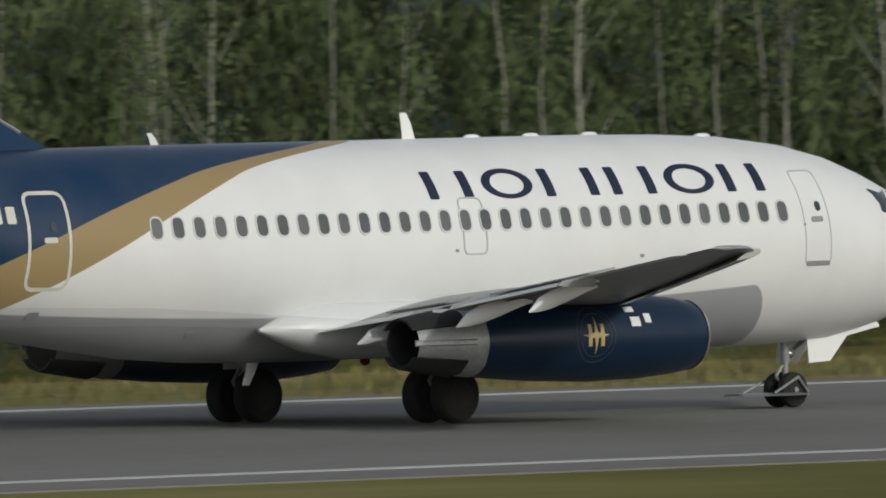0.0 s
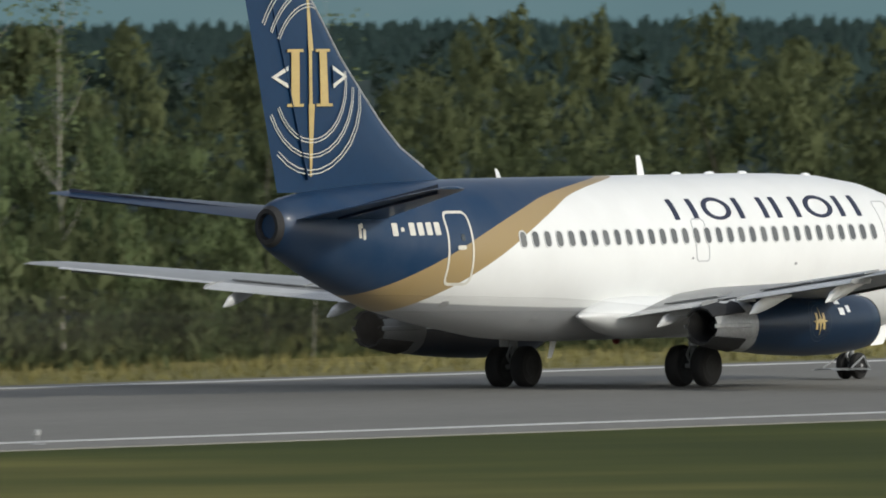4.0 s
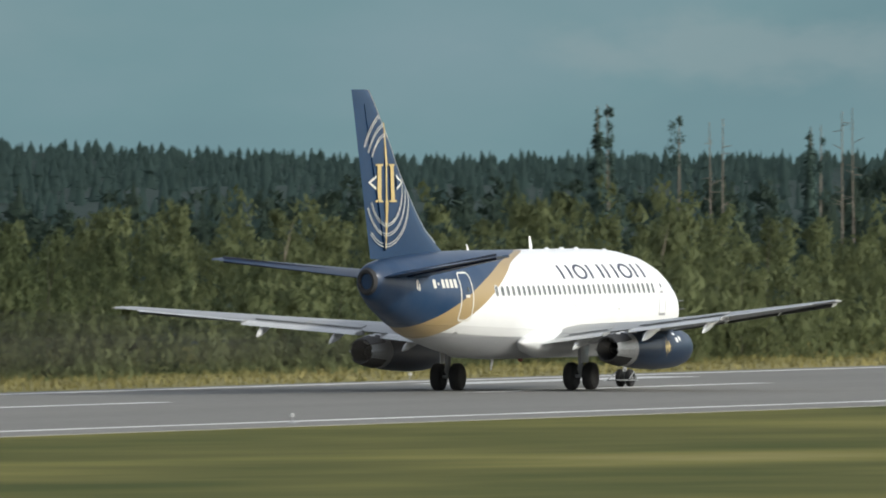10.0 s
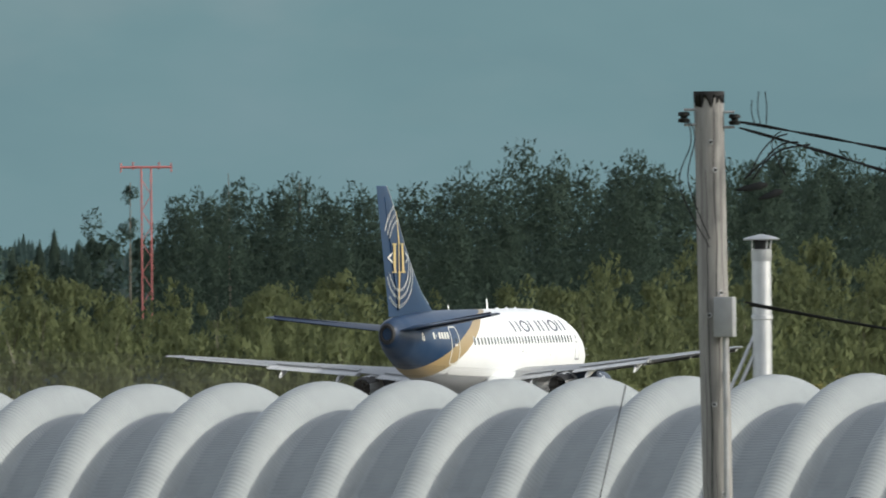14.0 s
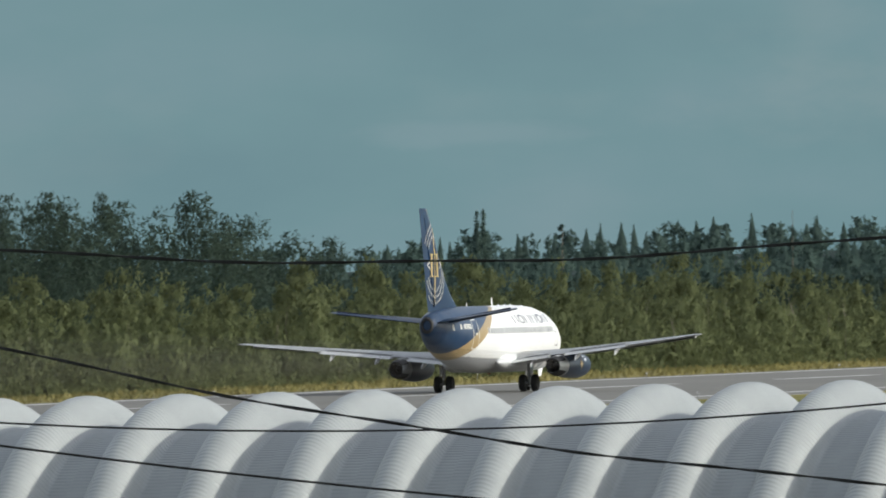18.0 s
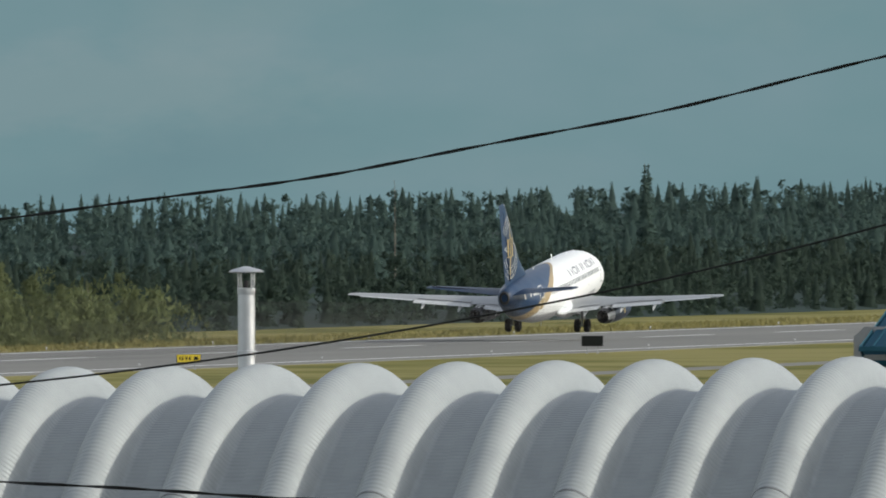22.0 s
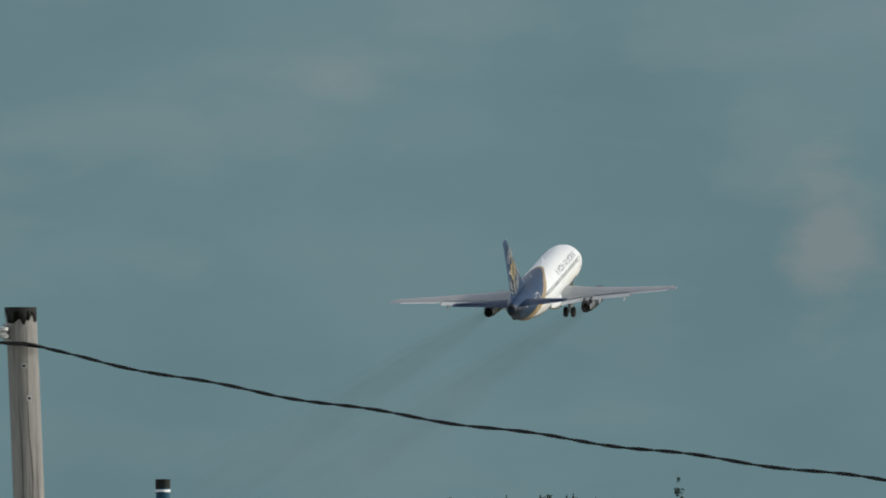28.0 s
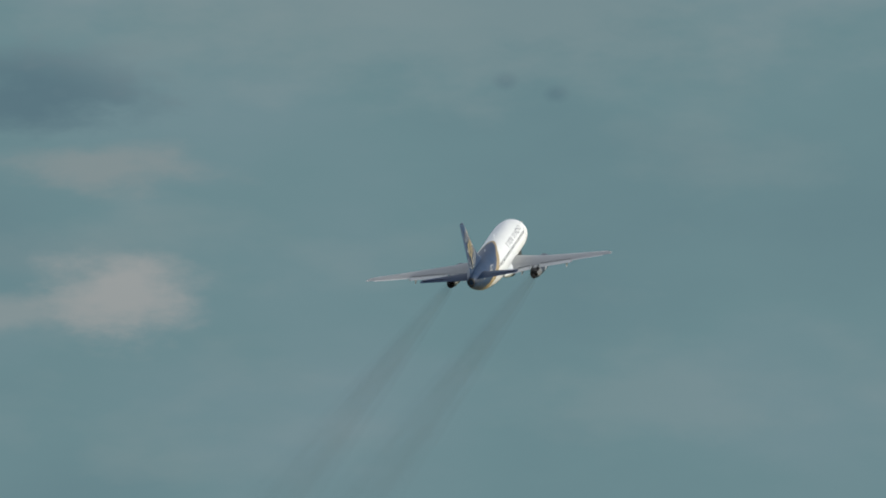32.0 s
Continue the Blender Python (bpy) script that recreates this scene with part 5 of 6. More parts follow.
def edge_light(x, y):
    t = thing("edge_light", "small white runway edge light on a stem", "runway light", "runway edge lights", at=(x, y, 0))
    part("stem", tubed((0, 0, -0.1), (0, 0, 0.2), 0.022, 0.02, seg=8), M_STRUT, t)
    part("lens", turned_z([(0.2, 0.055), (0.24, 0.062), (0.30, 0.05), (0.34, 0.015)], 12), M_PORCELAIN, t)
    part("base_plate", turned_z([(-0.08, 0.16), (0.012, 0.16), (0.02, 0.14)], 12), M_STRUT, t)
    return t


light0 = edge_light(183.4, 289.4)
for k in range(1, 34):
    copy_thing(light0, pose(183.4 + 60 * k, 289.4, 0))
for k in range(34):
    copy_thing(light0, pose(181 + 60 * k, 331.6, 0))


def sign(x, y, wd, ht, leg, face_deg, face_mat, label, name="airfield_sign", text=()):
    """A framed airfield sign on legs; face_deg is the bearing that its face looks to."""
    t = thing(name, label, "sign", at=(x, y, -0.03))
    t.rotation_euler = (0, 0, radians(180 - face_deg))
    z0, z1 = leg, leg + ht
    pan = part("panel", boxed(-wd / 2, wd / 2, -0.10, 0.10, z0, z1, bevel=0.015), M_BLACK, t)
    part("face", boxed(-wd / 2 + 0.03, wd / 2 - 0.03, -0.112, -0.096, z0 + 0.03, z1 - 0.03), face_mat, pan)
    n = 2 if wd < 2 else 4
    for i in range(n):
        px = -wd / 2 + wd * (i + 0.5) / n
        part("leg", tubed((px, 0, -0.05), (px, 0, z0 + 0.05), 0.03, seg=8), M_STRUT, t)
        part("frangible_foot", tubed((px, 0, 0.0), (px, 0, 0.08), 0.05, seg=8), M_STRUT, t)
    return t, pan


sign(312.2, 285.56, 1.42, 0.62, 0.62, 212, M_BLACK, "black airfield sign on thin legs beside the runway")
sign(1576.5, 284.9, 1.45, 0.70, 0.5, 262, M_BLACK, "black airfield sign on thin legs beside the runway")
_, ypan = sign(1437.0, 285.0, 1.5, 0.52, 0.45, 258, M_YELLOW, "yellow airfield guidance sign with dark marks")
for x0, x1 in ((-0.58, -0.50), (-0.42, -0.34), (-0.20, -0.10), (0.02, 0.12), (0.32, 0.58)):
    part("sign_mark", boxed(x0, x1, -0.122, -0.110, 0.60, 0.82), M_BLACK, ypan)


def lettering(words, size, x, z, parent, material):
    cu = bpy.data.curves.new("lettering", "FONT")
    cu.body, cu.size, cu.extrude, cu.align_x = words, size, 0.004, "CENTER"
    cu.resolution_u = 3
    tmp = bpy.data.objects.new("lettering", cu)
    me = bpy.data.meshes.new_from_object(tmp)
    bpy.data.objects.remove(tmp)
    me.materials.clear()
    me.materials.append(material)
    ob = new("lettering", me)
    ob.parent = parent
    ob.matrix_basis = pose(x, -0.118, z, 90, 0, 0)
    return ob


rx, ry = 271.53, 237.82
_, rpan = sign(rx, ry, 3.5, 0.80, 0.16, 222, M_RED, "red and black airfield holding sign with white lettering")
part("black_field", boxed(-0.02, 0.48, -0.116, -0.111, 0.20, 0.92), M_BLACK, rpan)
lettering("18-36", 0.52, -0.92, 0.38, rpan, M_WHITE)
lettering("B", 0.52, 0.23, 0.38, rpan, M_YELLOW)
lettering("CAT I", 0.52, 1.08, 0.38, rpan, M_WHITE)


def mast():
    p = at(72.897, 0.107, 1368)
    t = thing("red_mast", "tall faded red lattice mast with a crossbar, among trees", "mast", at=(p.x, p.y, -0.03))
    z = p.z
    for s in (-1, 1):
        part("leg", tubed((s * 0.28, 0, 0), (s * 0.28, 0, z), 0.055, seg=8), M_MASTRED, t)
        part("bar_end", tubed((s * 1.45, 0, z - 0.3), (s * 1.45, 0, z + 0.25), 0.05, seg=6), M_MASTRED, t)
        part("bar_post", tubed((s * 0.75, 0, z - 0.15), (s * 0.75, 0, z + 0.3), 0.05, seg=6), M_MASTRED, t)
    part("crossbar", tubed((-1.5, 0, z), (1.5, 0, z), 0.07, seg=8), M_MASTRED, t)
    k = 0
    while 0.9 * k + 1 < z:
        s = 1 if k % 2 else -1
        part("brace", tubed((-s * 0.28, 0, 0.9 * k + 0.1), (s * 0.28, 0, 0.9 * k + 1.0), 0.024, seg=6), M_MASTRED, t)
        k += 1
    t.rotation_euler = (0, 0, radians(-72.9))


mast()

# ---- trees ----
gen = np.random.default_rng(7)


def turned_by(v, ang):
    c, s = np.cos(ang), np.sin(ang)
    return np.stack([v[..., 0] * c - v[..., 1] * s, v[..., 0] * s + v[..., 1] * c, v[..., 2]], -1)


def unit(v):
    return v / np.maximum(np.linalg.norm(v, axis=-1, keepdims=True), 1e-9)


def faced(tris, out):
    """Turns each triangle so that its front looks along out."""
    g = np.cross(tris[:, 1] - tris[:, 0], tris[:, 2] - tris[:, 0])
    back = (g * out).sum(1) < 0
    tris[back] = tris[back][:, ::-1]
    return tris


def leaf_cloud(n, rx, z0, z1, size, clumps, seed, upright=0.75, point=1.6):
    """A leafy crown of unit height: loose overlapping clumps of small upright leaf sprays. Returns triangles and their shading normals."""
    g = np.random.default_rng(seed)
    zc = z0 + (z1 - z0) * g.beta(1.15, 1.1, clumps)
    taper = np.sqrt(np.clip(1.02 - ((zc - z0) / (z1 - z0)) ** point, 0.04, 1))
    ang, rad = g.uniform(0, 6.283, clumps), rx * taper * np.sqrt(g.uniform(0.05, 1, clumps))
    cen = np.stack([rad * np.cos(ang), rad * np.sin(ang), zc], 1)
    cr = rx * g.uniform(0.30, 0.60, clumps) * (0.45 + 0.55 * taper)
    mid = np.array([0, 0, (z0 + z1) * 0.42])
    w = g.integers(0, clumps, n)
    d = unit(g.normal(size=(n, 3)))
    p = cen[w] + d * (cr[w] * g.uniform(0.15, 1.0, n) ** 0.5)[:, None] * np.array([1, 1, 1.35])
    p[:, 2] = np.maximum(p[:, 2], 0.0)
    up = unit(np.array([0, 0, 1.0]) * upright + (1.05 - upright) * g.normal(size=(n, 3)))
    face = unit(d + 0.9 * g.normal(size=(n, 3)))
    side = unit(np.cross(up, face))
    sz = size * g.uniform(0.6, 1.4, n)[:, None]
    leaf = faced(np.stack([p - up * sz * 1.3 - side * sz * 0.25, p + side * sz * 0.75, p + up * sz * 1.3], 1), d)
    nor = unit(0.35 * d + 0.75 * unit(p - mid) + 0.18 * face + np.array([0, 0, 0.15]))
    return leaf, np.repeat(nor[:, None], 3, 1)


def spruce_kind(n, wide, seed, tiers=3, sides=6):
    """A slim spruce of unit height: ragged skirts one over another, with n small sprays round them."""
    g = np.random.default_rng(seed)
    tri, nor = [], []
    for k in range(tiers):
        z0, z1 = 0.02 + 0.86 * k / tiers, min(1.0, 0.30 + 0.86 * (k + 1) / tiers - 0.1 * (k == tiers - 1))
        r = wide * (1.04 - z0) ** 0.85 * 0.70
        a = np.arange(sides) * 6.283 / sides + g.uniform(0, 6)
        rr, dz = r * g.uniform(0.65, 1.15, sides), g.uniform(-0.05, 0.05, sides)
        rim = np.stack([rr * np.cos(a), rr * np.sin(a), z0 + dz], 1)
        top = np.array([0, 0, z1])
        for i in range(sides):
            j = (i + 1) % sides
            tri.append([rim[i], rim[j], top])
            nor.append([unit(v * np.array([0.65, 0.65, 0]) + np.array([0, 0, 0.65 * r])) for v in (rim[i], rim[j], rim[i] + rim[j])])
    tri, nor = np.array(tri), np.array(nor)
    if n:
        z = 0.04 + 0.95 * g.beta(1.1, 1.25, n)
        tier = 0.80 + 0.30 * np.sin(z * g.uniform(38, 55) + g.uniform(0, 6.28))
        r = wide * (1.02 - z) ** 0.8 * tier * g.uniform(0.65, 1.1, n)
        a = g.uniform(0, 6.283, n)
        p = np.stack([r * np.cos(a), r * np.sin(a), z], 1)
        d = np.stack([np.cos(a), np.sin(a), -0.35 + 0.3 * g.normal(size=n)], 1)
        e = np.stack([-np.sin(a), np.cos(a), 0.3 * g.normal(size=n)], 1)
        sz = (0.016 + 0.034 * (1 - z))[:, None] * g.uniform(0.7, 1.4, (n, 1))
        out = np.stack([0.7 * np.cos(a), 0.7 * np.sin(a), 0.62 + 0.3 * g.normal(size=n)], 1)
        spray = faced(np.stack([p - d * sz, p + e * sz * 0.8 + d * sz * 0.3, p - e * sz * 0.8 + d * sz * 0.6], 1), out)
        tri, nor = np.concatenate([tri, spray]), np.concatenate([nor, np.repeat(unit(out)[:, None], 3, 1)])
    return tri, nor


def softened(kind, share=0.4):
    """The same tree with its shading turned upwards, as a close canopy far off looks."""
    tri, nor = kind
    return tri, unit(share * nor + np.array([0, 0, 0.75]))


def scatter(name, kinds, spots, heights, material, label, category, squash=1.0):
    """One mesh of many copies of unit-height kinds (triangles and normals), each turned and scaled."""
    vs, ns = [], []
    pick = gen.integers(0, len(kinds), len(spots))
    for k, (shape, norm) in enumerate(kinds):
        idx = np.nonzero(pick == k)[0]
        if not len(idx):
            continue
        ang = gen.uniform(0, 6.283, len(idx))[:, None, None]
        h = heights[idx][:, None, None]
        wv = gen.uniform(0.8, 1.25, len(idx))[:, None, None] * squash
        q = turned_by(np.broadcast_to(shape, (len(idx), *shape.shape)), ang)
        q = np.stack([q[..., 0] * h * wv, q[..., 1] * h * wv, q[..., 2] * h], -1)
        foot = spots[idx] if spots.shape[1] == 3 else np.concatenate([spots[idx], np.full((len(idx), 1), -0.05)], 1)
        vs.append((q + foot[:, None, None, :]).reshape(-1, 3))
        ns.append(turned_by(np.broadcast_to(norm, (len(idx), *norm.shape)), ang).reshape(-1, 3))
    allv = np.concatenate(vs)
    me = raw_mesh(name, allv, np.arange(len(allv)).reshape(-1, 3), material, normals=np.concatenate(ns))
    return tagged(new(name, me), label, category, kind="stuff")


def spots(x0, x1, dx, y0, y1, rows):
    xs = np.arange(x0, x1, dx)
    out = []
    for r in range(rows):
        y = y0 + (y1 - y0) * r / max(1, rows - 1)
        out.append(np.stack([xs + gen.uniform(-dx * 0.6, dx * 0.6, len(xs)), y + gen.uniform(-3, 3, len(xs))], 1))
    return np.concatenate(out)


def swell(x, seed, step=45.0):
    """A slow random swell along x, about 0 to 1."""
    g = np.random.default_rng(seed)
    kn = g.uniform(0, 1, 120)
    return np.interp(x, np.arange(120) * step, kn)


tagged(new("forest_floor", raw_mesh("forest_floor", np.array([[-500, 394.0, -0.02], [4700, 394.0, -0.02], [4700, 4700, -0.02], [-500, 4700, -0.02]], float), np.array([[0, 1, 2, 3]]), M_MOSS)), "dark mossy forest floor under the woods", "ground", kind="structure")
WOOD_X, WOOD_H = [330, 690, 740, 865, 950, 1150, 1300, 1500, 1700, 1900, 2150, 2400, 3300], [11.0, 8.6, 7.5, 7.1, 6.5, 7.5, 8.7, 9.3, 8.6, 9.6, 11.4, 12.2, 17.0]
ROUND = [leaf_cloud(110, 0.27, 0.02, 1.0, 0.048, 8, s) for s in range(120, 126)]


def bank_height(x, y, y0, y1, tops, tree):
    return np.maximum(0.0, np.interp(x, *tops) - tree) * np.clip((y - y0) / (y1 - y0), 0, 1)


def wooded_bank(x0, x1, dx, y0, y1, rows, tops, tree, kinds, spare, seed, label, spruces=0.12):
    """A rise of the ground with row over row of trees on it, so that their tops reach the heights given along x."""
    xs, ys = np.arange(x0 - 40, x1 + 41, 40.0), [y0 - 4, (y0 + y1) / 2, y1, y1 + 40, y1 + 90]
    v = [(x, y, float(bank_height(x, y, y0, y1, tops, tree)) * (0.0 if y > y1 + 60 else 1.0) - 0.06) for x in xs for y in ys]
    m = len(ys)
    f = [(i * m + j, (i + 1) * m + j, (i + 1) * m + j + 1, i * m + j + 1) for i in range(len(xs) - 1) for j in range(m - 1)]
    tagged(new("wooded_bank", raw_mesh("wooded_bank", np.array(v), np.array(f), M_MOSS, True)), "low mossy bank under the wood", "ground", kind="structure")
    sp = spots(x0, x1, dx, y0, y1, rows)
    z = bank_height(sp[:, 0], sp[:, 1], y0, y1, tops, tree) - 0.08
    h = tree * (1.06 - 0.42 * gen.beta(1.4, 1.5, len(sp))) * (0.90 + 0.18 * swell(sp[:, 0] + sp[:, 1] * 7, seed, 14))
    spot = np.concatenate([sp, z[:, None]], 1)
    conifer = gen.uniform(0, 1, len(sp)) < spruces + 0.45 * swell(sp[:, 0] + sp[:, 1] * 3, seed + 1, 26)
    for lo, hi, mat in spare:
        for pick, shape, wide in ((conifer, kinds, 1.75), (~conifer, ROUND, 1.45)):
            k = pick & (sp[:, 1] >= lo) & (sp[:, 1] < hi)
            if k.any():
                scatter("spruce_wood" if shape is kinds else "mixed_wood", shape, spot[k], h[k] * (1.0 if shape is kinds else 0.88), mat, label, "trees", wide)


SPRUCES = [softened(spruce_kind(56, w, k), 0.8) for k, w in zip(range(20, 30), (0.12, 0.14, 0.16, 0.13, 0.18, 0.15, 0.14, 0.20, 0.12, 0.16))]
wooded_bank(330, 1650, 2.5, 398, 440, 5, (WOOD_X, WOOD_H), 4.4, SPRUCES, ((0, 900, M_GROVE),), 3, "dense dark green spruces and birches on a low bank")
# rear rows take paler, bluer needles: haze put into their colour
wooded_bank(1650, 3330, 2.3, 376, 440, 7, (WOOD_X, WOOD_H), 4.6, SPRUCES, ((0, 404, M_GROVE), (404, 900, M_SPRUCE)), 5, "dense black spruce wood on a low bank", 0.04)


def rise(az, dist):
    """Height of the wooded rise beyond the airfield."""
    top = float(np.interp(az, [54, 59, 60.5, 60.9, 61.35, 61.8, 62.3, 62.8, 63.4, 64.4, 65.5, 66.5, 67.6, 68.5], [0.0, 1.0, 1.8, 2.6, 4.2, 7.0, 9.6, 11.8, 13.2, 13.3, 9.8, 7.4, 3.7, 1.1]))
    return top * float(np.interp(dist, [1900, 4400], [0.0, 1.0]))


gv, gf = [], []
for i in range(45):
    for j in range(11):
        az, dd = 53.5 + 0.5 * i, 1850 + 275 * j
        gv.append((math.sin(radians(az)) * dd, math.cos(radians(az)) * dd, rise(az, dd) - 0.05))
for i in range(44):
    for j in range(10):
        a = i * 11 + j
        gf.append((a, a + 11, a + 12, a + 1))
tagged(new("far_rise", raw_mesh("far_rise", np.array(gv), np.array(gf), M_MOSS, True)), "low wooded rise beyond the airfield", "hill", kind="structure")
hp, hh = [], []
for dd in np.linspace(1950, 4400, 22):
    az = np.arange(54.5, 73.0, 0.052 * 1950 / dd)
    az = az + gen.uniform(-0.04, 0.04, len(az))
    for a in az:
        d2 = dd + gen.uniform(-60, 60)
        hp.append((math.sin(radians(a)) * d2, math.cos(radians(a)) * d2, rise(a, d2) - 0.1))
hp = np.array(hp)
# far woods in the hazed needle colour
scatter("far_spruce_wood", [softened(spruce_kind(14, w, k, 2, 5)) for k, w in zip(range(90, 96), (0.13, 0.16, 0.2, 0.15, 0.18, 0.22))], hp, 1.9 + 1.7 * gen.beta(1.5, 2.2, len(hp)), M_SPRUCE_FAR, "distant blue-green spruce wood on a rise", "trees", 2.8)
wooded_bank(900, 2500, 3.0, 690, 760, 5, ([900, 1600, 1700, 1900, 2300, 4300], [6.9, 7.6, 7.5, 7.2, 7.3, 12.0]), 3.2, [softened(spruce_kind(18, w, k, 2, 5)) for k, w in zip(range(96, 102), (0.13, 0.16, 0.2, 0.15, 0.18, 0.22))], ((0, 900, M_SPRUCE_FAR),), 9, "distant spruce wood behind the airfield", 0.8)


def lone_tree(az, el, kind, seed):
    """A single tall spruce or a bare dead stem that stands above the wood."""
    p = at(az, el, 403.0 / math.cos(radians(az)))
    g = random.Random(seed)
    dead = kind == "snag"
    t = thing("dead_tree" if dead else "tall_poplar" if kind == "leafy" else "tall_spruce", "bare grey dead stem above the wood" if dead else "round-crowned poplar standing above the wood" if kind == "leafy" else "tall dark spruce standing above the wood", "tree", "tall trees above the wood", at=(p.x, p.y, -0.05))
    h = p.z
    part("trunk", tubed((0, 0, 0), (g.uniform(-0.1, 0.1), g.uniform(-0.1, 0.1), h), 0.075 if dead else 0.11, 0.02, seg=7), M_TWIG, t)
    if dead:
        for k in range(9):
            z, a = h * g.uniform(0.5, 0.95), g.uniform(0, 6.28)
            part("branch", tubed((0, 0, z), (0.5 * math.cos(a), 0.5 * math.sin(a), z + g.uniform(-0.1, 0.3)), 0.025, 0.008, seg=4), M_TWIG, t)
    else:
        if kind == "leafy":  # a loose round crown
            q, nrm = leaf_cloud(520, 0.062, 0.74, 0.99, 0.007, 12, seed)
        elif seed % 2:  # a bare stem under a ragged top
            q, nrm = leaf_cloud(320, 0.045, 0.62, 0.99, 0.008, 9, seed)
        else:
            q, nrm = spruce_kind(420, 0.085, seed * 3 + 1, 5, 7)
        ob = new("crown", raw_mesh("crown", q.reshape(-1, 3) * h, np.arange(len(q) * 3).reshape(-1, 3), M_SPRUCE, normals=nrm.reshape(-1, 3)))
        ob.parent = t


for k, (az, el, kind) in enumerate(((60.496, 0.060, "con"), (60.946, -0.012, "con"), (61.137, 0.028, "con"), (64.448, 0.075, "con"), (68.935, 0.035, "con"), (68.960, 0.039, "con"), (68.966, -0.045, "con"), (69.129, 0.011, "leafy"), (69.210, -0.007, "snag"), (69.234, 0.002, "snag"), (69.446, -0.017, "con"), (69.470, -0.014, "con"), (69.525, 0.018, "snag"), (69.553, 0.026, "snag"), (70.184, 0.054, "con"), (70.321, 0.056, "con"), (70.429, 0.013, "con"), (70.811, 0.010, "con"), (71.176, -0.003, "con"), (71.582, 0.008, "snag"), (71.909, 0.010, "con"), (71.159, 0.001, "con"), (71.895, 0.009, "con"), (72.420, -0.003, "con"), (72.529, 0.010, "con"), (72.855, 0.071, "leafy"), (73.267, 0.070, "con"), (73.097, 0.092, "con"), (77.138, 0.040, "con"), (77.342, 0.004, "con"), (77.153, 0.044, "con"), (77.898, 0.027, "con"), (79.885, 0.103, "con"), (79.281, 0.064, "con"), (79.894, 0.103, "con"), (80.636, 0.106, "con"), (80.625, 0.100, "con"), (82.626, 0.174, "con"))):
    lone_tree(az, el, kind, 300 + k)

BUSH_FINE = [leaf_cloud(520, 0.23, 0.0, 1.0, 0.020, 13, s) for s in range(40, 46)]
BUSH_FAR = [leaf_cloud(480, 0.23, 0.0, 1.0, 0.022, 12, s) for s in range(50, 57)]
bs = spots(505, 900, 1.6, 352, 368, 2)
# this stretch lies in shade, so it gets the darkened leaf colour
scatter("poplar_thicket", BUSH_FINE, bs, gen.uniform(4.0, 6.6, len(bs)) * (0.72 + 0.5 * swell(bs[:, 0], 11, 22)), M_LEAF_SHADED, "light green thicket of young poplars along the runway", "trees")
bs = spots(900, 1750, 2.3, 352, 368, 2)
scatter("poplar_thicket", BUSH_FAR, bs, np.interp(bs[:, 0], [900, 1050, 1300, 1650, 1750], [6.2, 7.0, 6.6, 6.4, 4.0]) * gen.uniform(0.7, 1.12, len(bs)) * (0.68 + 0.5 * swell(bs[:, 0], 12, 30)), M_LEAF, "light green thicket of young poplars along the runway", "trees")
GROVE = [leaf_cloud(1350, 0.26, 0.02, 1.0, 0.0125, 22, s, 0.6, 2.6) for s in range(130, 137)]
bs = np.concatenate([spots(1345, 1650, 3.2, 386, 410, 3), spots(1306, 1345, 3.4, 392, 404, 3)])
scatter("poplar_grove", GROVE, bs, np.interp(bs[:, 0], [1306, 1330, 1340, 1362, 1395, 1500, 1590, 1625, 1652], [11.4, 11.6, 11.2, 12.6, 13.0, 13.4, 12.8, 10.4, 8.6]) * gen.uniform(0.80, 1.0, len(bs)) * (0.90 + 0.13 * swell(bs[:, 0], 15, 16)), M_GROVE, "dark rounded poplar grove above the thicket", "trees", 0.9)
bs = spots(300, 1000, 2.6, 374, 392, 2)
scatter("poplar_grove", BUSH_FINE, bs, gen.uniform(0.72, 1.0, len(bs)) * np.interp(bs[:, 0], [300, 690, 745, 860, 1000], [9.8, 8.8, 7.2, 7.0, 5.5]), M_LEAF, "dark mixed poplar wood behind the thicket", "trees")


STEM = [(q, np.tile((0.3, -0.8, 0.5), (*q.shape[:2], 1))) for q in (np.array([[(-0.003, 0, 0), (0.003, 0, 0), (0.02 * k, 0.01, 1.0)], [(0, -0.003, 0), (0, 0.003, 0), (0.02 * k, 0.01, 1.0)], [(0.008 * k, 0, 0.45), (0.010 * k, 0, 0.50), (0.09 * k, 0.03, 0.8)], [(0.010 * k, 0, 0.6), (0.013 * k, 0, 0.64), (-0.06 * k, 0.03, 0.88)]]) for k in (-1.0, -0.4, 0.5, 1.0))]
LOW = [leaf_cloud(130, 0.55, 0.0, 1.0, 0.055, 5, s) for s in range(140, 145)]
bs = spots(430, 1750, 1.7, 348, 353, 2)
scatter("low_shrubs", LOW, bs, gen.uniform(1.4, 4.2, len(bs)), M_LEAF, "low olive shrubs at the foot of the thicket", "shrubs")
bs = spots(430, 1740, 7.0, 349, 353, 1)
scatter("bare_stems", STEM, bs, gen.uniform(3.0, 7.2, len(bs)) * np.interp(bs[:, 0], [430, 900, 1740], [1.1, 1.0, 0.9]), M_TWIG, "thin pale bare stems in front of the thicket", "trees")


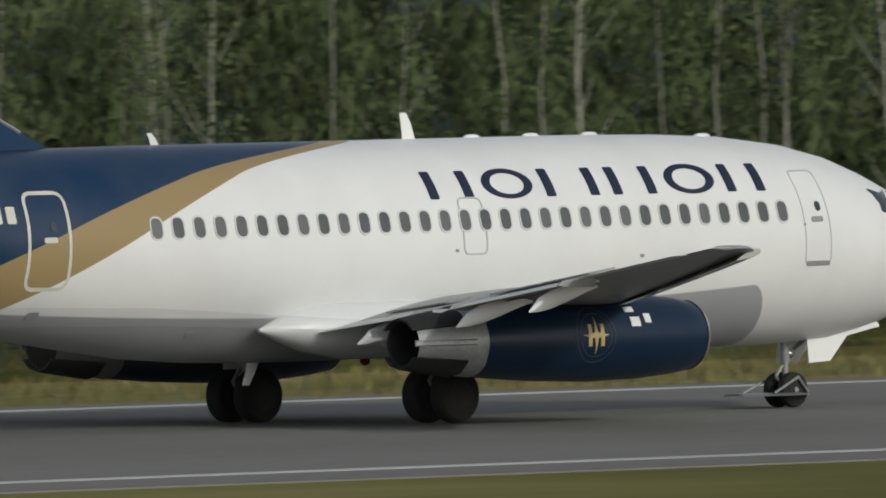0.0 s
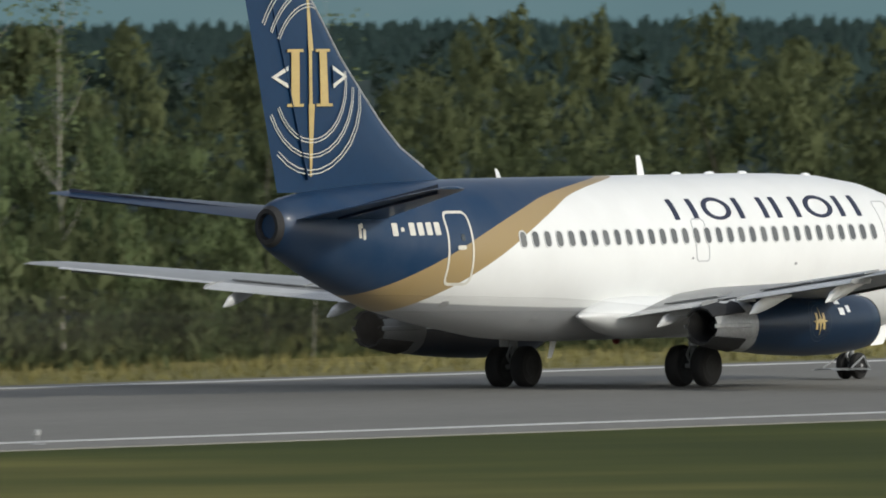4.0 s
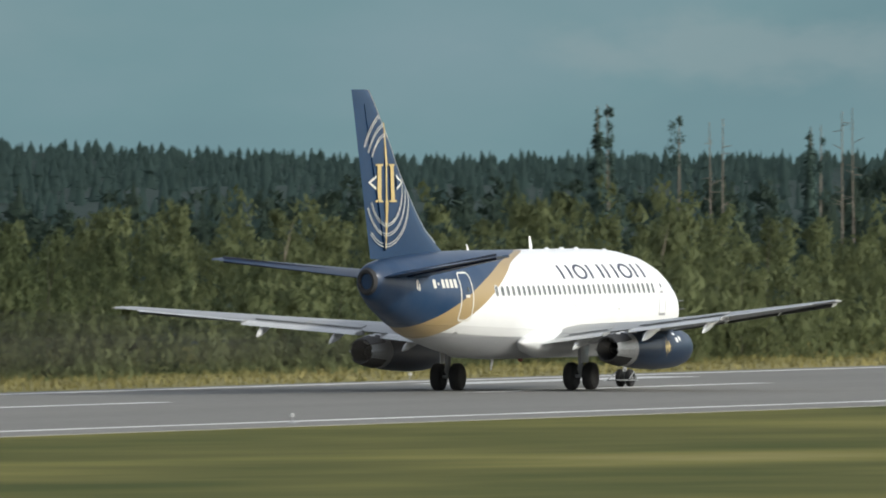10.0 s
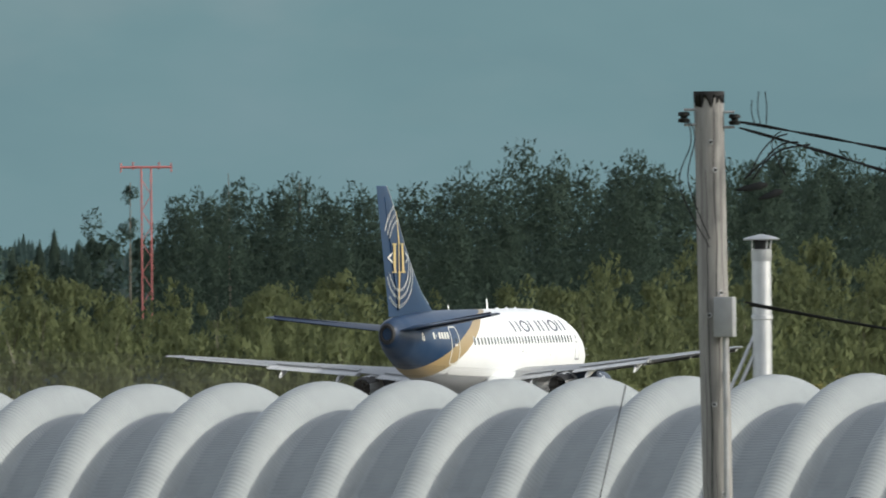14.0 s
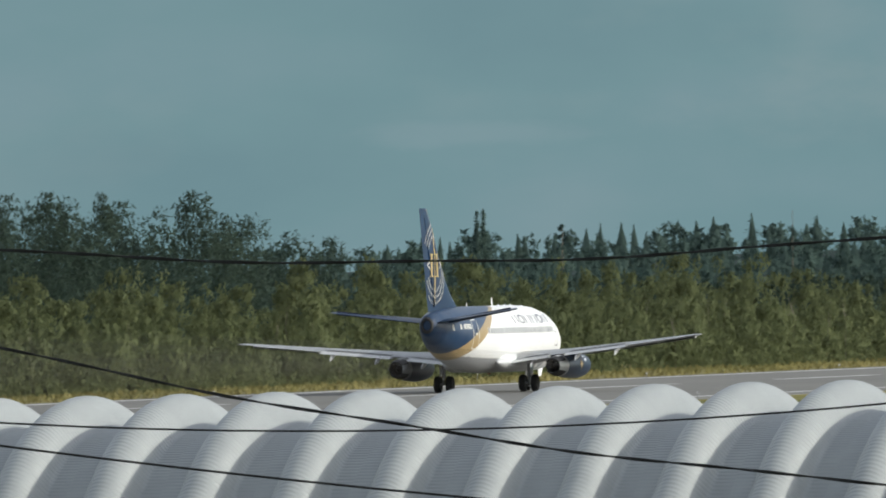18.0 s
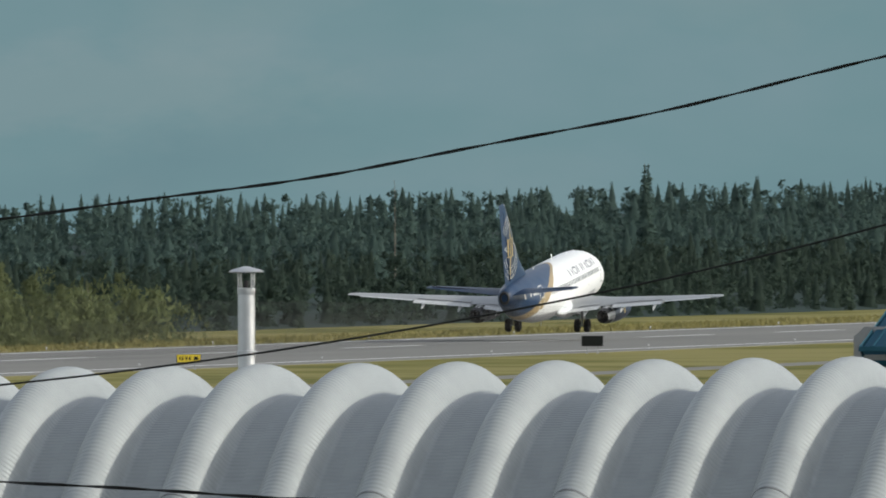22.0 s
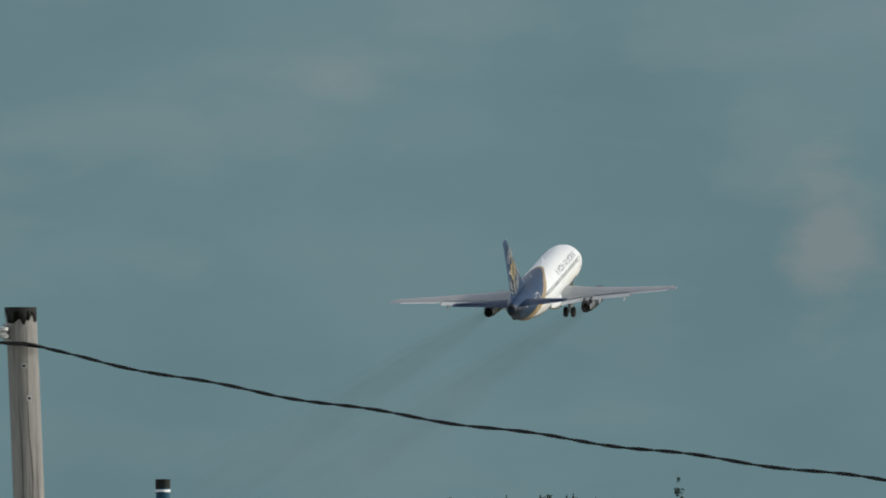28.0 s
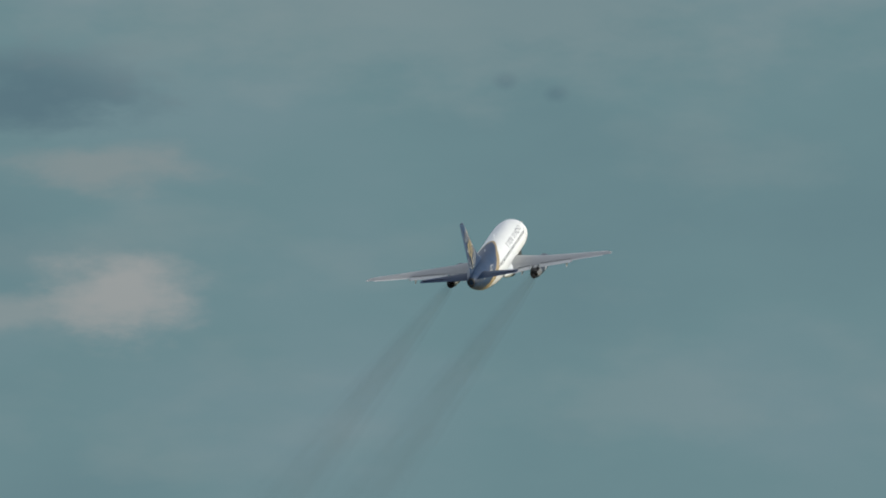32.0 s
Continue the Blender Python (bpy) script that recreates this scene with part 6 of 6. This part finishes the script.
def birch(seed):
    """A slender pale-stemmed tree: trunk, limbs and a crown of small leaves."""
    g = random.Random(seed)
    h = g.uniform(9.5, 13.0)
    t = thing("birch_tree", "slender pale-barked birch with thin spring foliage", "tree", "birches along the wood's edge")
    lean = Vector((g.uniform(-0.5, 0.5), g.uniform(-0.4, 0.4), 0))
    p = Vector((0, 0, -0.1))
    pts = [p]
    n = 9
    for k in range(1, n + 1):
        pts.append(Vector((lean.x * (k / n) ** 1.4 + g.uniform(-0.10, 0.10), lean.y * k / n + g.uniform(-0.1, 0.1), h * k / n)))
    r = g.uniform(0.020, 0.046)
    part("trunk", loft([[(q.x + r * (1 - 0.085 * k) * math.cos(a), q.y + r * (1 - 0.085 * k) * math.sin(a), q.z) for a in (2 * math.pi * i / 7 for i in range(7))] for k, q in enumerate(pts)]), M_BARK, t, "pale peeling bark")
    tips = []
    for k in range(13):
        s = g.uniform(0.25, 0.97)
        i = min(n - 1, int(s * n))
        b = pts[i].lerp(pts[i + 1], s * n - i)
        a = g.uniform(0, 6.283)
        ln = (1.15 - s) * g.uniform(1.2, 2.4) + 0.3
        q = b + Vector((math.cos(a) * ln * 0.55, math.sin(a) * ln * 0.55, ln * g.uniform(0.45, 0.95)))
        m = b.lerp(q, 0.5) + Vector((0, 0, -0.08))
        rr = r * (1.05 - s) * 0.5 + 0.008
        part("limb", loft([[(p.x + w * math.cos(u), p.y + w * math.sin(u), p.z) for u in (2 * math.pi * i / 5 for i in range(5))] for p, w in ((b, rr), (m, rr * 0.7), (q, 0.005))]), M_BARK if seed % 2 else M_TWIG, t)
        tips += [m, q, q.lerp(m, 0.5) + Vector((g.uniform(-0.5, 0.5), g.uniform(-0.5, 0.5), g.uniform(0.1, 0.6)))]
    gg = np.random.default_rng(seed)
    tp = np.array([list(v) for v in tips])
    m = 620 if seed % 3 else 300
    cen = tp[gg.integers(0, len(tp), m)] + gg.normal(size=(m, 3)) * 0.34
    a = gg.normal(size=(m, 3))
    a /= np.linalg.norm(a, axis=1)[:, None]
    b = np.cross(a, gg.normal(size=(m, 3)))
    b /= np.linalg.norm(b, axis=1)[:, None]
    s = gg.uniform(0.045, 0.10, m)[:, None]
    q = np.stack([cen - a * s, cen + b * s * 0.7, cen + a * s, cen - b * s * 0.7], 1)
    out = unit(cen * np.array([1, 1, 0]) + np.array([0, 0, 0.4]) + 0.3 * gg.normal(size=(m, 3)))
    flip = (np.cross(a, b) * out).sum(1) > 0
    q[flip] = q[flip][:, ::-1]
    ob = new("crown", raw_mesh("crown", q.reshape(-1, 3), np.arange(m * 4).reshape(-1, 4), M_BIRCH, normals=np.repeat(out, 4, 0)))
    ob.parent = t
    return t


BIRCHES = [birch(s) for s in range(70, 79)]
rb = random.Random(5)
for k in range(120):
    x, y = 296 + (136 * k / 96 if k < 96 else 136 + 96 * (k - 96) / 24) + rb.uniform(-1.2, 1.2), rb.choice((347.5, 351, 356, 361)) + rb.uniform(-2, 2)
    m = pose(x, y, -0.03, 0, 0, rb.uniform(0, 360))
    if k < len(BIRCHES):
        BIRCHES[k].matrix_basis = m
    else:
        copy_thing(BIRCHES[rb.randrange(len(BIRCHES))], m)
bs = spots(285, 425, 1.9, 349, 368, 4)
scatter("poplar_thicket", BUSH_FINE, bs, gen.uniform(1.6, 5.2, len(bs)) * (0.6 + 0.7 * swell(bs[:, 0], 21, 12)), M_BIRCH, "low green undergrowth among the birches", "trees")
bs = spots(285, 430, 2.3, 366, 376, 2)
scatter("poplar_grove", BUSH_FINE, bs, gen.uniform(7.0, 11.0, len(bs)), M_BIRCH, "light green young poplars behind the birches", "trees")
bs = spots(418, 520, 1.7, 347, 368, 4)
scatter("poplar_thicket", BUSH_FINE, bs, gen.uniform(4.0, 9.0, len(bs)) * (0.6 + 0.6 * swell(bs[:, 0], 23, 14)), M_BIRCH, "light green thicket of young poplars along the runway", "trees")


def grass(name, x0, x1, y0, y1, n, h0, h1, seed, mat):
    g = np.random.default_rng(seed)
    x, y = x0 + (x1 - x0) * g.uniform(0, 1, n) ** 1.35, g.uniform(y0, y1, n)
    a = g.uniform(0, 6.283, n)
    s = np.interp(x, [250, 700, 1700], [1.0, 1.6, 2.6])
    h = g.uniform(h0, h1, n) * (0.5 + swell(x * 3 + y * 11, seed, 30))
    w = g.uniform(0.015, 0.035, n) * s
    dx, dy = np.cos(a) * w, np.sin(a) * w
    lx, ly = g.normal(size=n) * 0.08, g.normal(size=n) * 0.08
    z = np.full(n, -0.04)
    v = np.stack([np.stack([x - dx, y - dy, z], 1), np.stack([x + dx, y + dy, z], 1), np.stack([x + lx, y + ly, h], 1)], 1)
    tagged(new(name, raw_mesh(name, v.reshape(-1, 3), np.arange(n * 3).reshape(-1, 3), mat)), "uneven green and straw-coloured grass beside the runway", "grass", kind="stuff")


grass("grass", 290, 2300, 333, 349, 70000, 0.05, 0.24, 4, M_VERGE)

# ---- far sky ----


CLOUD_LIT, CLOUD_SOFT, CLOUD_GREY, CLOUD_VEIL, CLOUD_THIN, CLOUD_DARK = (0.36, 0.36, 0.355), (0.31, 0.33, 0.33), (0.28, 0.30, 0.30), (0.23, 0.295, 0.31), (0.19, 0.275, 0.302), (0.085, 0.15, 0.19)


def backdrop():
    m, nt, n, l, b = nodes_of("far_sky")
    n.remove(b)
    em = n.new("ShaderNodeEmission")
    l.new(em.outputs[0], n["Material Output"].inputs[0])
    tc = n.new("ShaderNodeTexCoord")
    mp = n.new("ShaderNodeMapping")
    l.new(tc.outputs["UV"], mp.inputs[0])
    mp.inputs["Scale"].default_value = (1.0, 2.1, 1.0)
    n1, n2, n3 = n.new("ShaderNodeTexNoise"), n.new("ShaderNodeTexNoise"), n.new("ShaderNodeTexNoise")
    n3.inputs["Scale"].default_value, n3.inputs["Detail"].default_value, n3.inputs["Roughness"].default_value = 4.5, 6, 0.55
    n1.inputs["Scale"].default_value, n1.inputs["Detail"].default_value, n1.inputs["Roughness"].default_value = 0.9, 5, 0.5
    n2.inputs["Scale"].default_value, n2.inputs["Detail"].default_value, n2.inputs["Roughness"].default_value = 1.3, 6, 0.5
    for x in (n1, n2, n3):
        l.new(mp.outputs[0], x.inputs["Vector"])

    def ramp(src, stops):
        r = n.new("ShaderNodeValToRGB")
        while len(r.color_ramp.elements) < len(stops):
            r.color_ramp.elements.new(0.5)
        for e, (p, c) in zip(r.color_ramp.elements, stops):
            e.position, e.color = p, (*c, 1)
        l.new(src, r.inputs[0])
        return r.outputs[0]

    base = ramp(n1.outputs["Fac"], ((0.28, (0.130, 0.222, 0.250)), (0.52, (0.146, 0.246, 0.270)), (0.74, (0.172, 0.262, 0.292))))
    fac = ramp(n2.outputs["Fac"], ((0.52, (0, 0, 0)), (0.78, (1, 1, 1))))
    # clouds gather higher up
    sep = n.new("ShaderNodeSeparateXYZ")
    l.new(tc.outputs["UV"], sep.inputs[0])
    up = n.new("ShaderNodeMapRange")
    l.new(sep.outputs[1], up.inputs[0])
    up.inputs[1].default_value, up.inputs[2].default_value, up.inputs[3].default_value, up.inputs[4].default_value = 0.1, 1.0, 0.08, 0.22
    mul = n.new("ShaderNodeMath")
    mul.operation = "MULTIPLY"
    l.new(fac, mul.inputs[0])
    l.new(up.outputs[0], mul.inputs[1])
    mix = n.new("ShaderNodeMix")
    mix.data_type = "RGBA"
    l.new(mul.outputs[0], mix.inputs[0])
    l.new(base, mix.inputs[6])
    mix.inputs[7].default_value = (0.40, 0.39, 0.38, 1)
    last = mix.outputs[2]
    # single clouds: bearing, elevation, half width, half height, tone
    for az, el, rx, ry, amount, tone in ((82.58, 1.60, 0.21, 0.12, 0.75, CLOUD_LIT), (82.28, 1.55, 0.42, 0.065, 0.5, CLOUD_SOFT), (82.02, 1.66, 0.20, 0.12, 0.5, CLOUD_SOFT), (83.00, 0.74, 0.13, 0.24, 0.5, CLOUD_GREY), (82.86, 0.95, 0.16, 0.16, 0.3, CLOUD_VEIL), (81.83, 1.12, 0.09, 0.07, 0.35, CLOUD_VEIL), (82.54, 1.90, 0.28, 0.07, 0.55, CLOUD_GREY), (82.36, 2.08, 0.34, 0.13, 0.7, CLOUD_DARK), (83.51, 2.11, 0.035, 0.025, 0.45, CLOUD_DARK), (83.63, 2.08, 0.04, 0.03, 0.45, CLOUD_DARK), (83.9, 1.35, 0.4, 0.14, 0.3, CLOUD_VEIL), (83.3, 2.3, 1.2, 0.25, 0.45, CLOUD_VEIL), (81.3, 1.0, 0.5, 0.10, 0.3, CLOUD_VEIL), (69.3, 0.17, 0.60, 0.10, 0.5, CLOUD_VEIL), (77.15, 0.22, 0.35, 0.035, 0.5, CLOUD_THIN), (78.5, 0.30, 0.8, 0.14, 0.35, CLOUD_VEIL), (80.6, 0.85, 0.5, 0.2, 0.3, CLOUD_VEIL)):
        sub = n.new("ShaderNodeVectorMath")
        sub.operation = "SUBTRACT"
        l.new(tc.outputs["UV"], sub.inputs[0])
        sub.inputs[1].default_value = (az, el, 0)
        sc = n.new("ShaderNodeVectorMath")
        sc.operation = "MULTIPLY"
        l.new(sub.outputs[0], sc.inputs[0])
        sc.inputs[1].default_value = (1 / rx, 1 / ry, 0)
        ln = n.new("ShaderNodeVectorMath")
        ln.operation = "LENGTH"
        l.new(sc.outputs[0], ln.inputs[0])
        wob = n.new("ShaderNodeMath")
        wob.operation = "MULTIPLY_ADD"
        l.new(n3.outputs["Fac"], wob.inputs[0])
        wob.inputs[1].default_value = -1.9
        l.new(ln.outputs["Value"], wob.inputs[2])
        mr = n.new("ShaderNodeMapRange")
        mr.interpolation_type = "SMOOTHSTEP"
        l.new(wob.outputs[0], mr.inputs[0])
        mr.inputs[1].default_value, mr.inputs[2].default_value, mr.inputs[3].default_value, mr.inputs[4].default_value = -0.75, 0.25, amount, 0.0
        mm = n.new("ShaderNodeMix")
        mm.data_type = "RGBA"
        l.new(mr.outputs[0], mm.inputs[0])
        l.new(last, mm.inputs[6])
        mm.inputs[7].default_value = (*tone, 1)
        last = mm.outputs[2]
    l.new(last, em.inputs[0])
    verts, faces, uvs = [], [], []
    na, nz = 70, 8
    for i in range(na + 1):
        az = 28 + 74 * i / na
        for j in range(nz + 1):
            p = at(az, 0, 4700)
            verts.append((p.x, p.y, -20 + 420 * j / nz))
            uvs.append((az, math.degrees(math.atan2(-20 + 420 * j / nz - EYE[2], 4700))))
    for i in range(na):
        for j in range(nz):
            a = i * (nz + 1) + j
            faces.append((a, a + nz + 1, a + nz + 2, a + 1))
    me = raw_mesh("backdrop", np.array(verts), np.array(faces), m, smooth=True)
    uv = me.uv_layers.new(name="bearing")
    vi = np.empty(len(me.loops), dtype=np.int32)
    me.loops.foreach_get("vertex_index", vi)
    uv.data.foreach_set("uv", np.array(uvs, dtype=np.float32)[vi].ravel())
    tagged(new("backdrop", me), "far pale teal evening sky with soft thin clouds", "sky", kind="structure")


backdrop()


# ---- what moves ----
def smoke(name):
    """A faint sooty trail: nested open shells that widen and fade behind an engine."""
    m, nt, n, l, b = nodes_of("thin_exhaust_smoke") if "thin_exhaust_smoke" not in bpy.data.materials else (bpy.data.materials["thin_exhaust_smoke"], None, None, None, None)
    if nt:
        tr = n.new("ShaderNodeBsdfTransparent")
        mx = n.new("ShaderNodeMixShader")
        tc = n.new("ShaderNodeTexCoord")
        ns = n.new("ShaderNodeTexNoise")
        ns.inputs["Scale"].default_value, ns.inputs["Detail"].default_value = 0.5, 2
        mp = n.new("ShaderNodeMapping")
        mp.inputs["Scale"].default_value = (0.06, 1, 1)
        l.new(tc.outputs["Object"], mp.inputs[0])
        l.new(mp.outputs[0], ns.inputs["Vector"])
        sp_ = n.new("ShaderNodeSeparateXYZ")
        l.new(tc.outputs["Object"], sp_.inputs[0])
        fade = n.new("ShaderNodeMapRange")
        l.new(sp_.outputs[0], fade.inputs[0])
        fade.inputs[1].default_value, fade.inputs[2].default_value, fade.inputs[3].default_value, fade.inputs[4].default_value = -270.0, -3.0, 0.0, 0.19
        flat = n.new("ShaderNodeCombineXYZ")
        l.new(sp_.outputs[1], flat.inputs[1])
        l.new(sp_.outputs[2], flat.inputs[2])
        unit, side = n.new("ShaderNodeVectorMath"), n.new("ShaderNodeVectorMath")
        unit.operation, side.operation = "NORMALIZE", "DOT_PRODUCT"
        l.new(flat.outputs[0], unit.inputs[0])
        l.new(unit.outputs[0], side.inputs[0])
        side.inputs[1].default_value = (0, -0.72, 0.69)
        thick = n.new("ShaderNodeMapRange")  # thickest along the middle, nothing at the rim
        thick.interpolation_type = "SMOOTHSTEP"
        l.new(side.outputs["Value"], thick.inputs[0])
        thick.inputs[1].default_value, thick.inputs[2].default_value = 0.2, 1.0
        den = n.new("ShaderNodeMath")
        den.operation = "MULTIPLY"
        l.new(fade.outputs[0], den.inputs[0])
        l.new(thick.outputs[0], den.inputs[1])
        mu = n.new("ShaderNodeMath")
        mu.operation = "MULTIPLY"
        l.new(den.outputs[0], mu.inputs[0])
        l.new(ns.outputs["Fac"], mu.inputs[1])
        l.new(mu.outputs[0], mx.inputs[0])
        b.inputs["Base Color"].default_value = (0.03, 0.028, 0.025, 1)
        b.inputs["Roughness"].default_value = 1.0
        l.new(tr.outputs[0], mx.inputs[1])
        l.new(b.outputs[0], mx.inputs[2])
        l.new(mx.outputs[0], n["Material Output"].inputs[0])
    t = thing(name, "faint sooty brown exhaust trail behind an engine", "smoke")
    for k in (0.6, 1.0):
        prof = [(-0.5, 0.45 * k), (-6, 0.8 * k), (-20, 1.15 * k), (-60, 2.0 * k), (-130, 3.2 * k), (-200, 4.4 * k), (-270, 5.4 * k)]
        bm = bmesh.new()
        vs = [[bm.verts.new((x, -r * math.cos(a), r * math.sin(a) - 0.02 * r)) for a in (radians(-47 + 15 * i) for i in range(13))] for x, r in prof]
        for p, q in zip(vs, vs[1:]):
            for i in range(12):
                bm.faces.new((p[i], p[i + 1], q[i + 1], q[i]))
        part("smoke_shell", bm, m, t)
    return t


SMOKE = [smoke("exhaust_trail") for _ in (0, 1)]
# seconds, along, across, height, pitch, bank to port, yaw to starboard
FLIGHT = [
    (0, 297.76, 316.04, 0.00, 0.00, 0.50, 0.00),
    (0.5, 317.53, 316.04, 0.00, 0.00, 0.50, 0.00),
    (1, 338.71, 316.04, 0.00, 0.00, 0.50, 0.00),
    (1.5, 361.26, 316.04, 0.00, 0.00, 0.50, 0.00),
    (2, 385.01, 316.04, 0.00, 0.00, 0.50, 0.00),
    (2.5, 409.73, 316.04, 0.00, 0.00, 0.50, 0.00),
    (3, 435.14, 316.04, 0.00, 0.00, 0.50, 0.00),
    (3.5, 460.95, 316.04, 0.00, 0.00, 0.50, 0.00),
    (4, 486.91, 316.04, 0.00, 0.00, 0.50, 0.00),
    (4.5, 513.00, 316.04, 0.00, 0.00, 0.50, 0.00),
    (5, 539.00, 316.04, 0.00, 0.00, 0.50, 0.00),
    (5.5, 564.71, 316.04, 0.00, 0.00, 0.50, 0.00),
    (6, 590.08, 316.04, 0.00, 0.00, 0.50, 0.00),
    (6.5, 615.36, 316.04, 0.00, 0.00, 0.50, 0.00),
    (7, 640.80, 316.04, 0.00, 0.00, 0.50, 0.00),
    (7.5, 666.76, 316.04, 0.00, 0.00, 0.50, 0.00),
    (8, 693.58, 316.04, 0.00, 0.00, 0.50, 0.00),
    (8.5, 721.50, 316.04, 0.00, 0.00, 0.50, 0.00),
    (9, 750.61, 316.04, 0.00, 0.00, 0.50, 0.00),
    (9.5, 780.84, 316.04, 0.00, 0.00, 0.50, 0.00),
    (10, 811.97, 316.04, 0.00, 0.00, 0.50, 0.00),
    (10.5, 843.76, 316.04, 0.00, 0.00, 0.50, 0.05),
    (11, 875.99, 316.04, 0.00, 0.00, 0.50, 0.11),
    (11.5, 908.57, 316.04, 0.00, 0.00, 0.50, 0.16),
    (12, 941.55, 316.04, 0.00, 0.00, 0.50, 0.22),
    (12.5, 975.06, 316.04, 0.00, 0.00, 0.50, 0.27),
    (13, 1009.25, 316.04, 0.00, 0.00, 0.50, 0.33),
    (13.5, 1044.35, 316.04, 0.00, 0.00, 0.50, 0.38),
    (14, 1080.30, 316.04, 0.00, 0.00, 0.50, 0.44),
    (14.5, 1116.88, 316.04, 0.00, 0.00, 0.50, 0.49),
    (15, 1153.87, 316.04, 0.00, 0.00, 0.50, 0.55),
    (15.5, 1191.31, 316.04, 0.00, 0.00, 0.50, 0.60),
    (16, 1229.20, 316.04, 0.00, 0.00, 0.50, 0.65),
    (16.5, 1267.57, 316.04, 0.00, 0.00, 0.50, 0.71),
    (17, 1306.45, 316.04, 0.00, 0.00, 0.50, 0.76),
    (17.5, 1345.91, 316.04, 0.00, 0.00, 0.50, 0.82),
    (18, 1386.11, 316.04, 0.00, 0.00, 0.50, 0.87),
    (18.5, 1427.18, 316.04, 0.00, 0.00, 0.50, 0.93),
    (19, 1469.07, 316.04, 0.00, 0.00, 0.50, 0.98),
    (19.5, 1511.63, 316.04, 0.00, 0.00, 0.50, 1.04),
    (20, 1554.61, 316.04, 0.00, 0.00, 0.50, 1.09),
    (20.5, 1597.90, 316.04, 0.00, 0.00, 0.50, 1.15),
    (21, 1641.45, 316.05, 0.07, 2.14, 0.66, 1.34),
    (21.5, 1685.29, 316.01, 0.27, 4.25, 0.15, 1.70),
    (22, 1729.51, 315.89, 0.61, 5.89, -0.54, 2.06),
    (22.5, 1774.18, 315.67, 1.14, 6.63, -1.15, 2.23),
    (23, 1819.31, 315.34, 1.92, 6.83, -1.75, 2.31),
    (23.5, 1864.92, 314.92, 2.98, 6.77, -2.11, 2.31),
    (24, 1910.97, 314.44, 4.33, 7.07, -1.90, 2.37),
    (24.5, 1957.43, 313.92, 6.07, 7.55, -1.48, 2.48),
    (25, 2004.24, 313.32, 8.48, 8.36, -0.85, 2.83),
    (25.5, 2051.37, 312.64, 11.53, 9.46, -0.04, 3.36),
    (26, 2098.66, 311.92, 15.06, 10.54, 0.86, 3.87),
    (26.5, 2145.93, 311.21, 18.89, 11.29, 1.75, 4.16),
    (27, 2193.15, 310.52, 22.99, 11.66, 2.60, 4.18),
    (27.5, 2240.36, 309.82, 27.29, 12.19, 2.86, 3.95),
    (28, 2287.52, 309.12, 31.90, 13.16, 2.58, 3.58),
    (28.5, 2334.64, 308.43, 36.85, 14.13, 2.42, 3.21),
    (29, 2381.71, 307.73, 42.24, 15.07, 2.79, 2.93),
    (29.5, 2428.71, 307.04, 48.67, 15.50, 3.42, 2.74),
    (30, 2475.66, 306.35, 55.59, 15.55, 3.98, 2.67),
    (30.5, 2522.53, 305.66, 62.52, 15.15, 4.78, 2.73),
    (31, 2569.35, 304.97, 69.77, 15.11, 5.91, 2.92),
    (31.5, 2616.09, 304.28, 77.52, 15.30, 6.53, 3.19),
    (32, 2662.78, 303.59, 85.70, 16.00, 6.49, 3.51),
]



def jet_pose(x, y, z, pitch, bank, yaw):
    return pose(x, y, z, -bank, -pitch, -yaw)


def motions():
    walk(JET, [(t, jet_pose(x, y, z, p, b, w)) for t, x, y, z, p, b, w in FLIGHT])
    for side, tr in zip((-1, 1), SMOKE):
        rows = []
        for i, (t, x, y, z, p, b, w) in enumerate(FLIGHT):
            a, c = FLIGHT[max(0, i - 1)], FLIGHT[min(len(FLIGHT) - 1, i + 1)]
            climb = math.degrees(math.atan2(c[3] - a[3], c[1] - a[1]))
            e = jet_pose(x, y, z, p, b, w) @ Vector((-3.2, side * 4.83, 1.50))
            rows.append((t, pose(e.x, e.y, e.z, 0, -climb, 0)))
        walk(tr, rows)
    for side, leg in zip((-1, 1), LEGS):
        walk(leg, [(t, pose(0, side * 2.62, 1.62, side * -a, 0, 0)) for t, a in ((0, 0), (27.6, 0), (28.2, 8), (28.8, 38), (29.3, 66), (29.8, 84), (32, 84))])
    walk(NOSE, [(t, pose(11.35, 0, 1.28, 0, -a, 0)) for t, a in ((0, 0), (26.6, 0), (27.6, 45), (28.4, 84), (32, 84))])


motions()
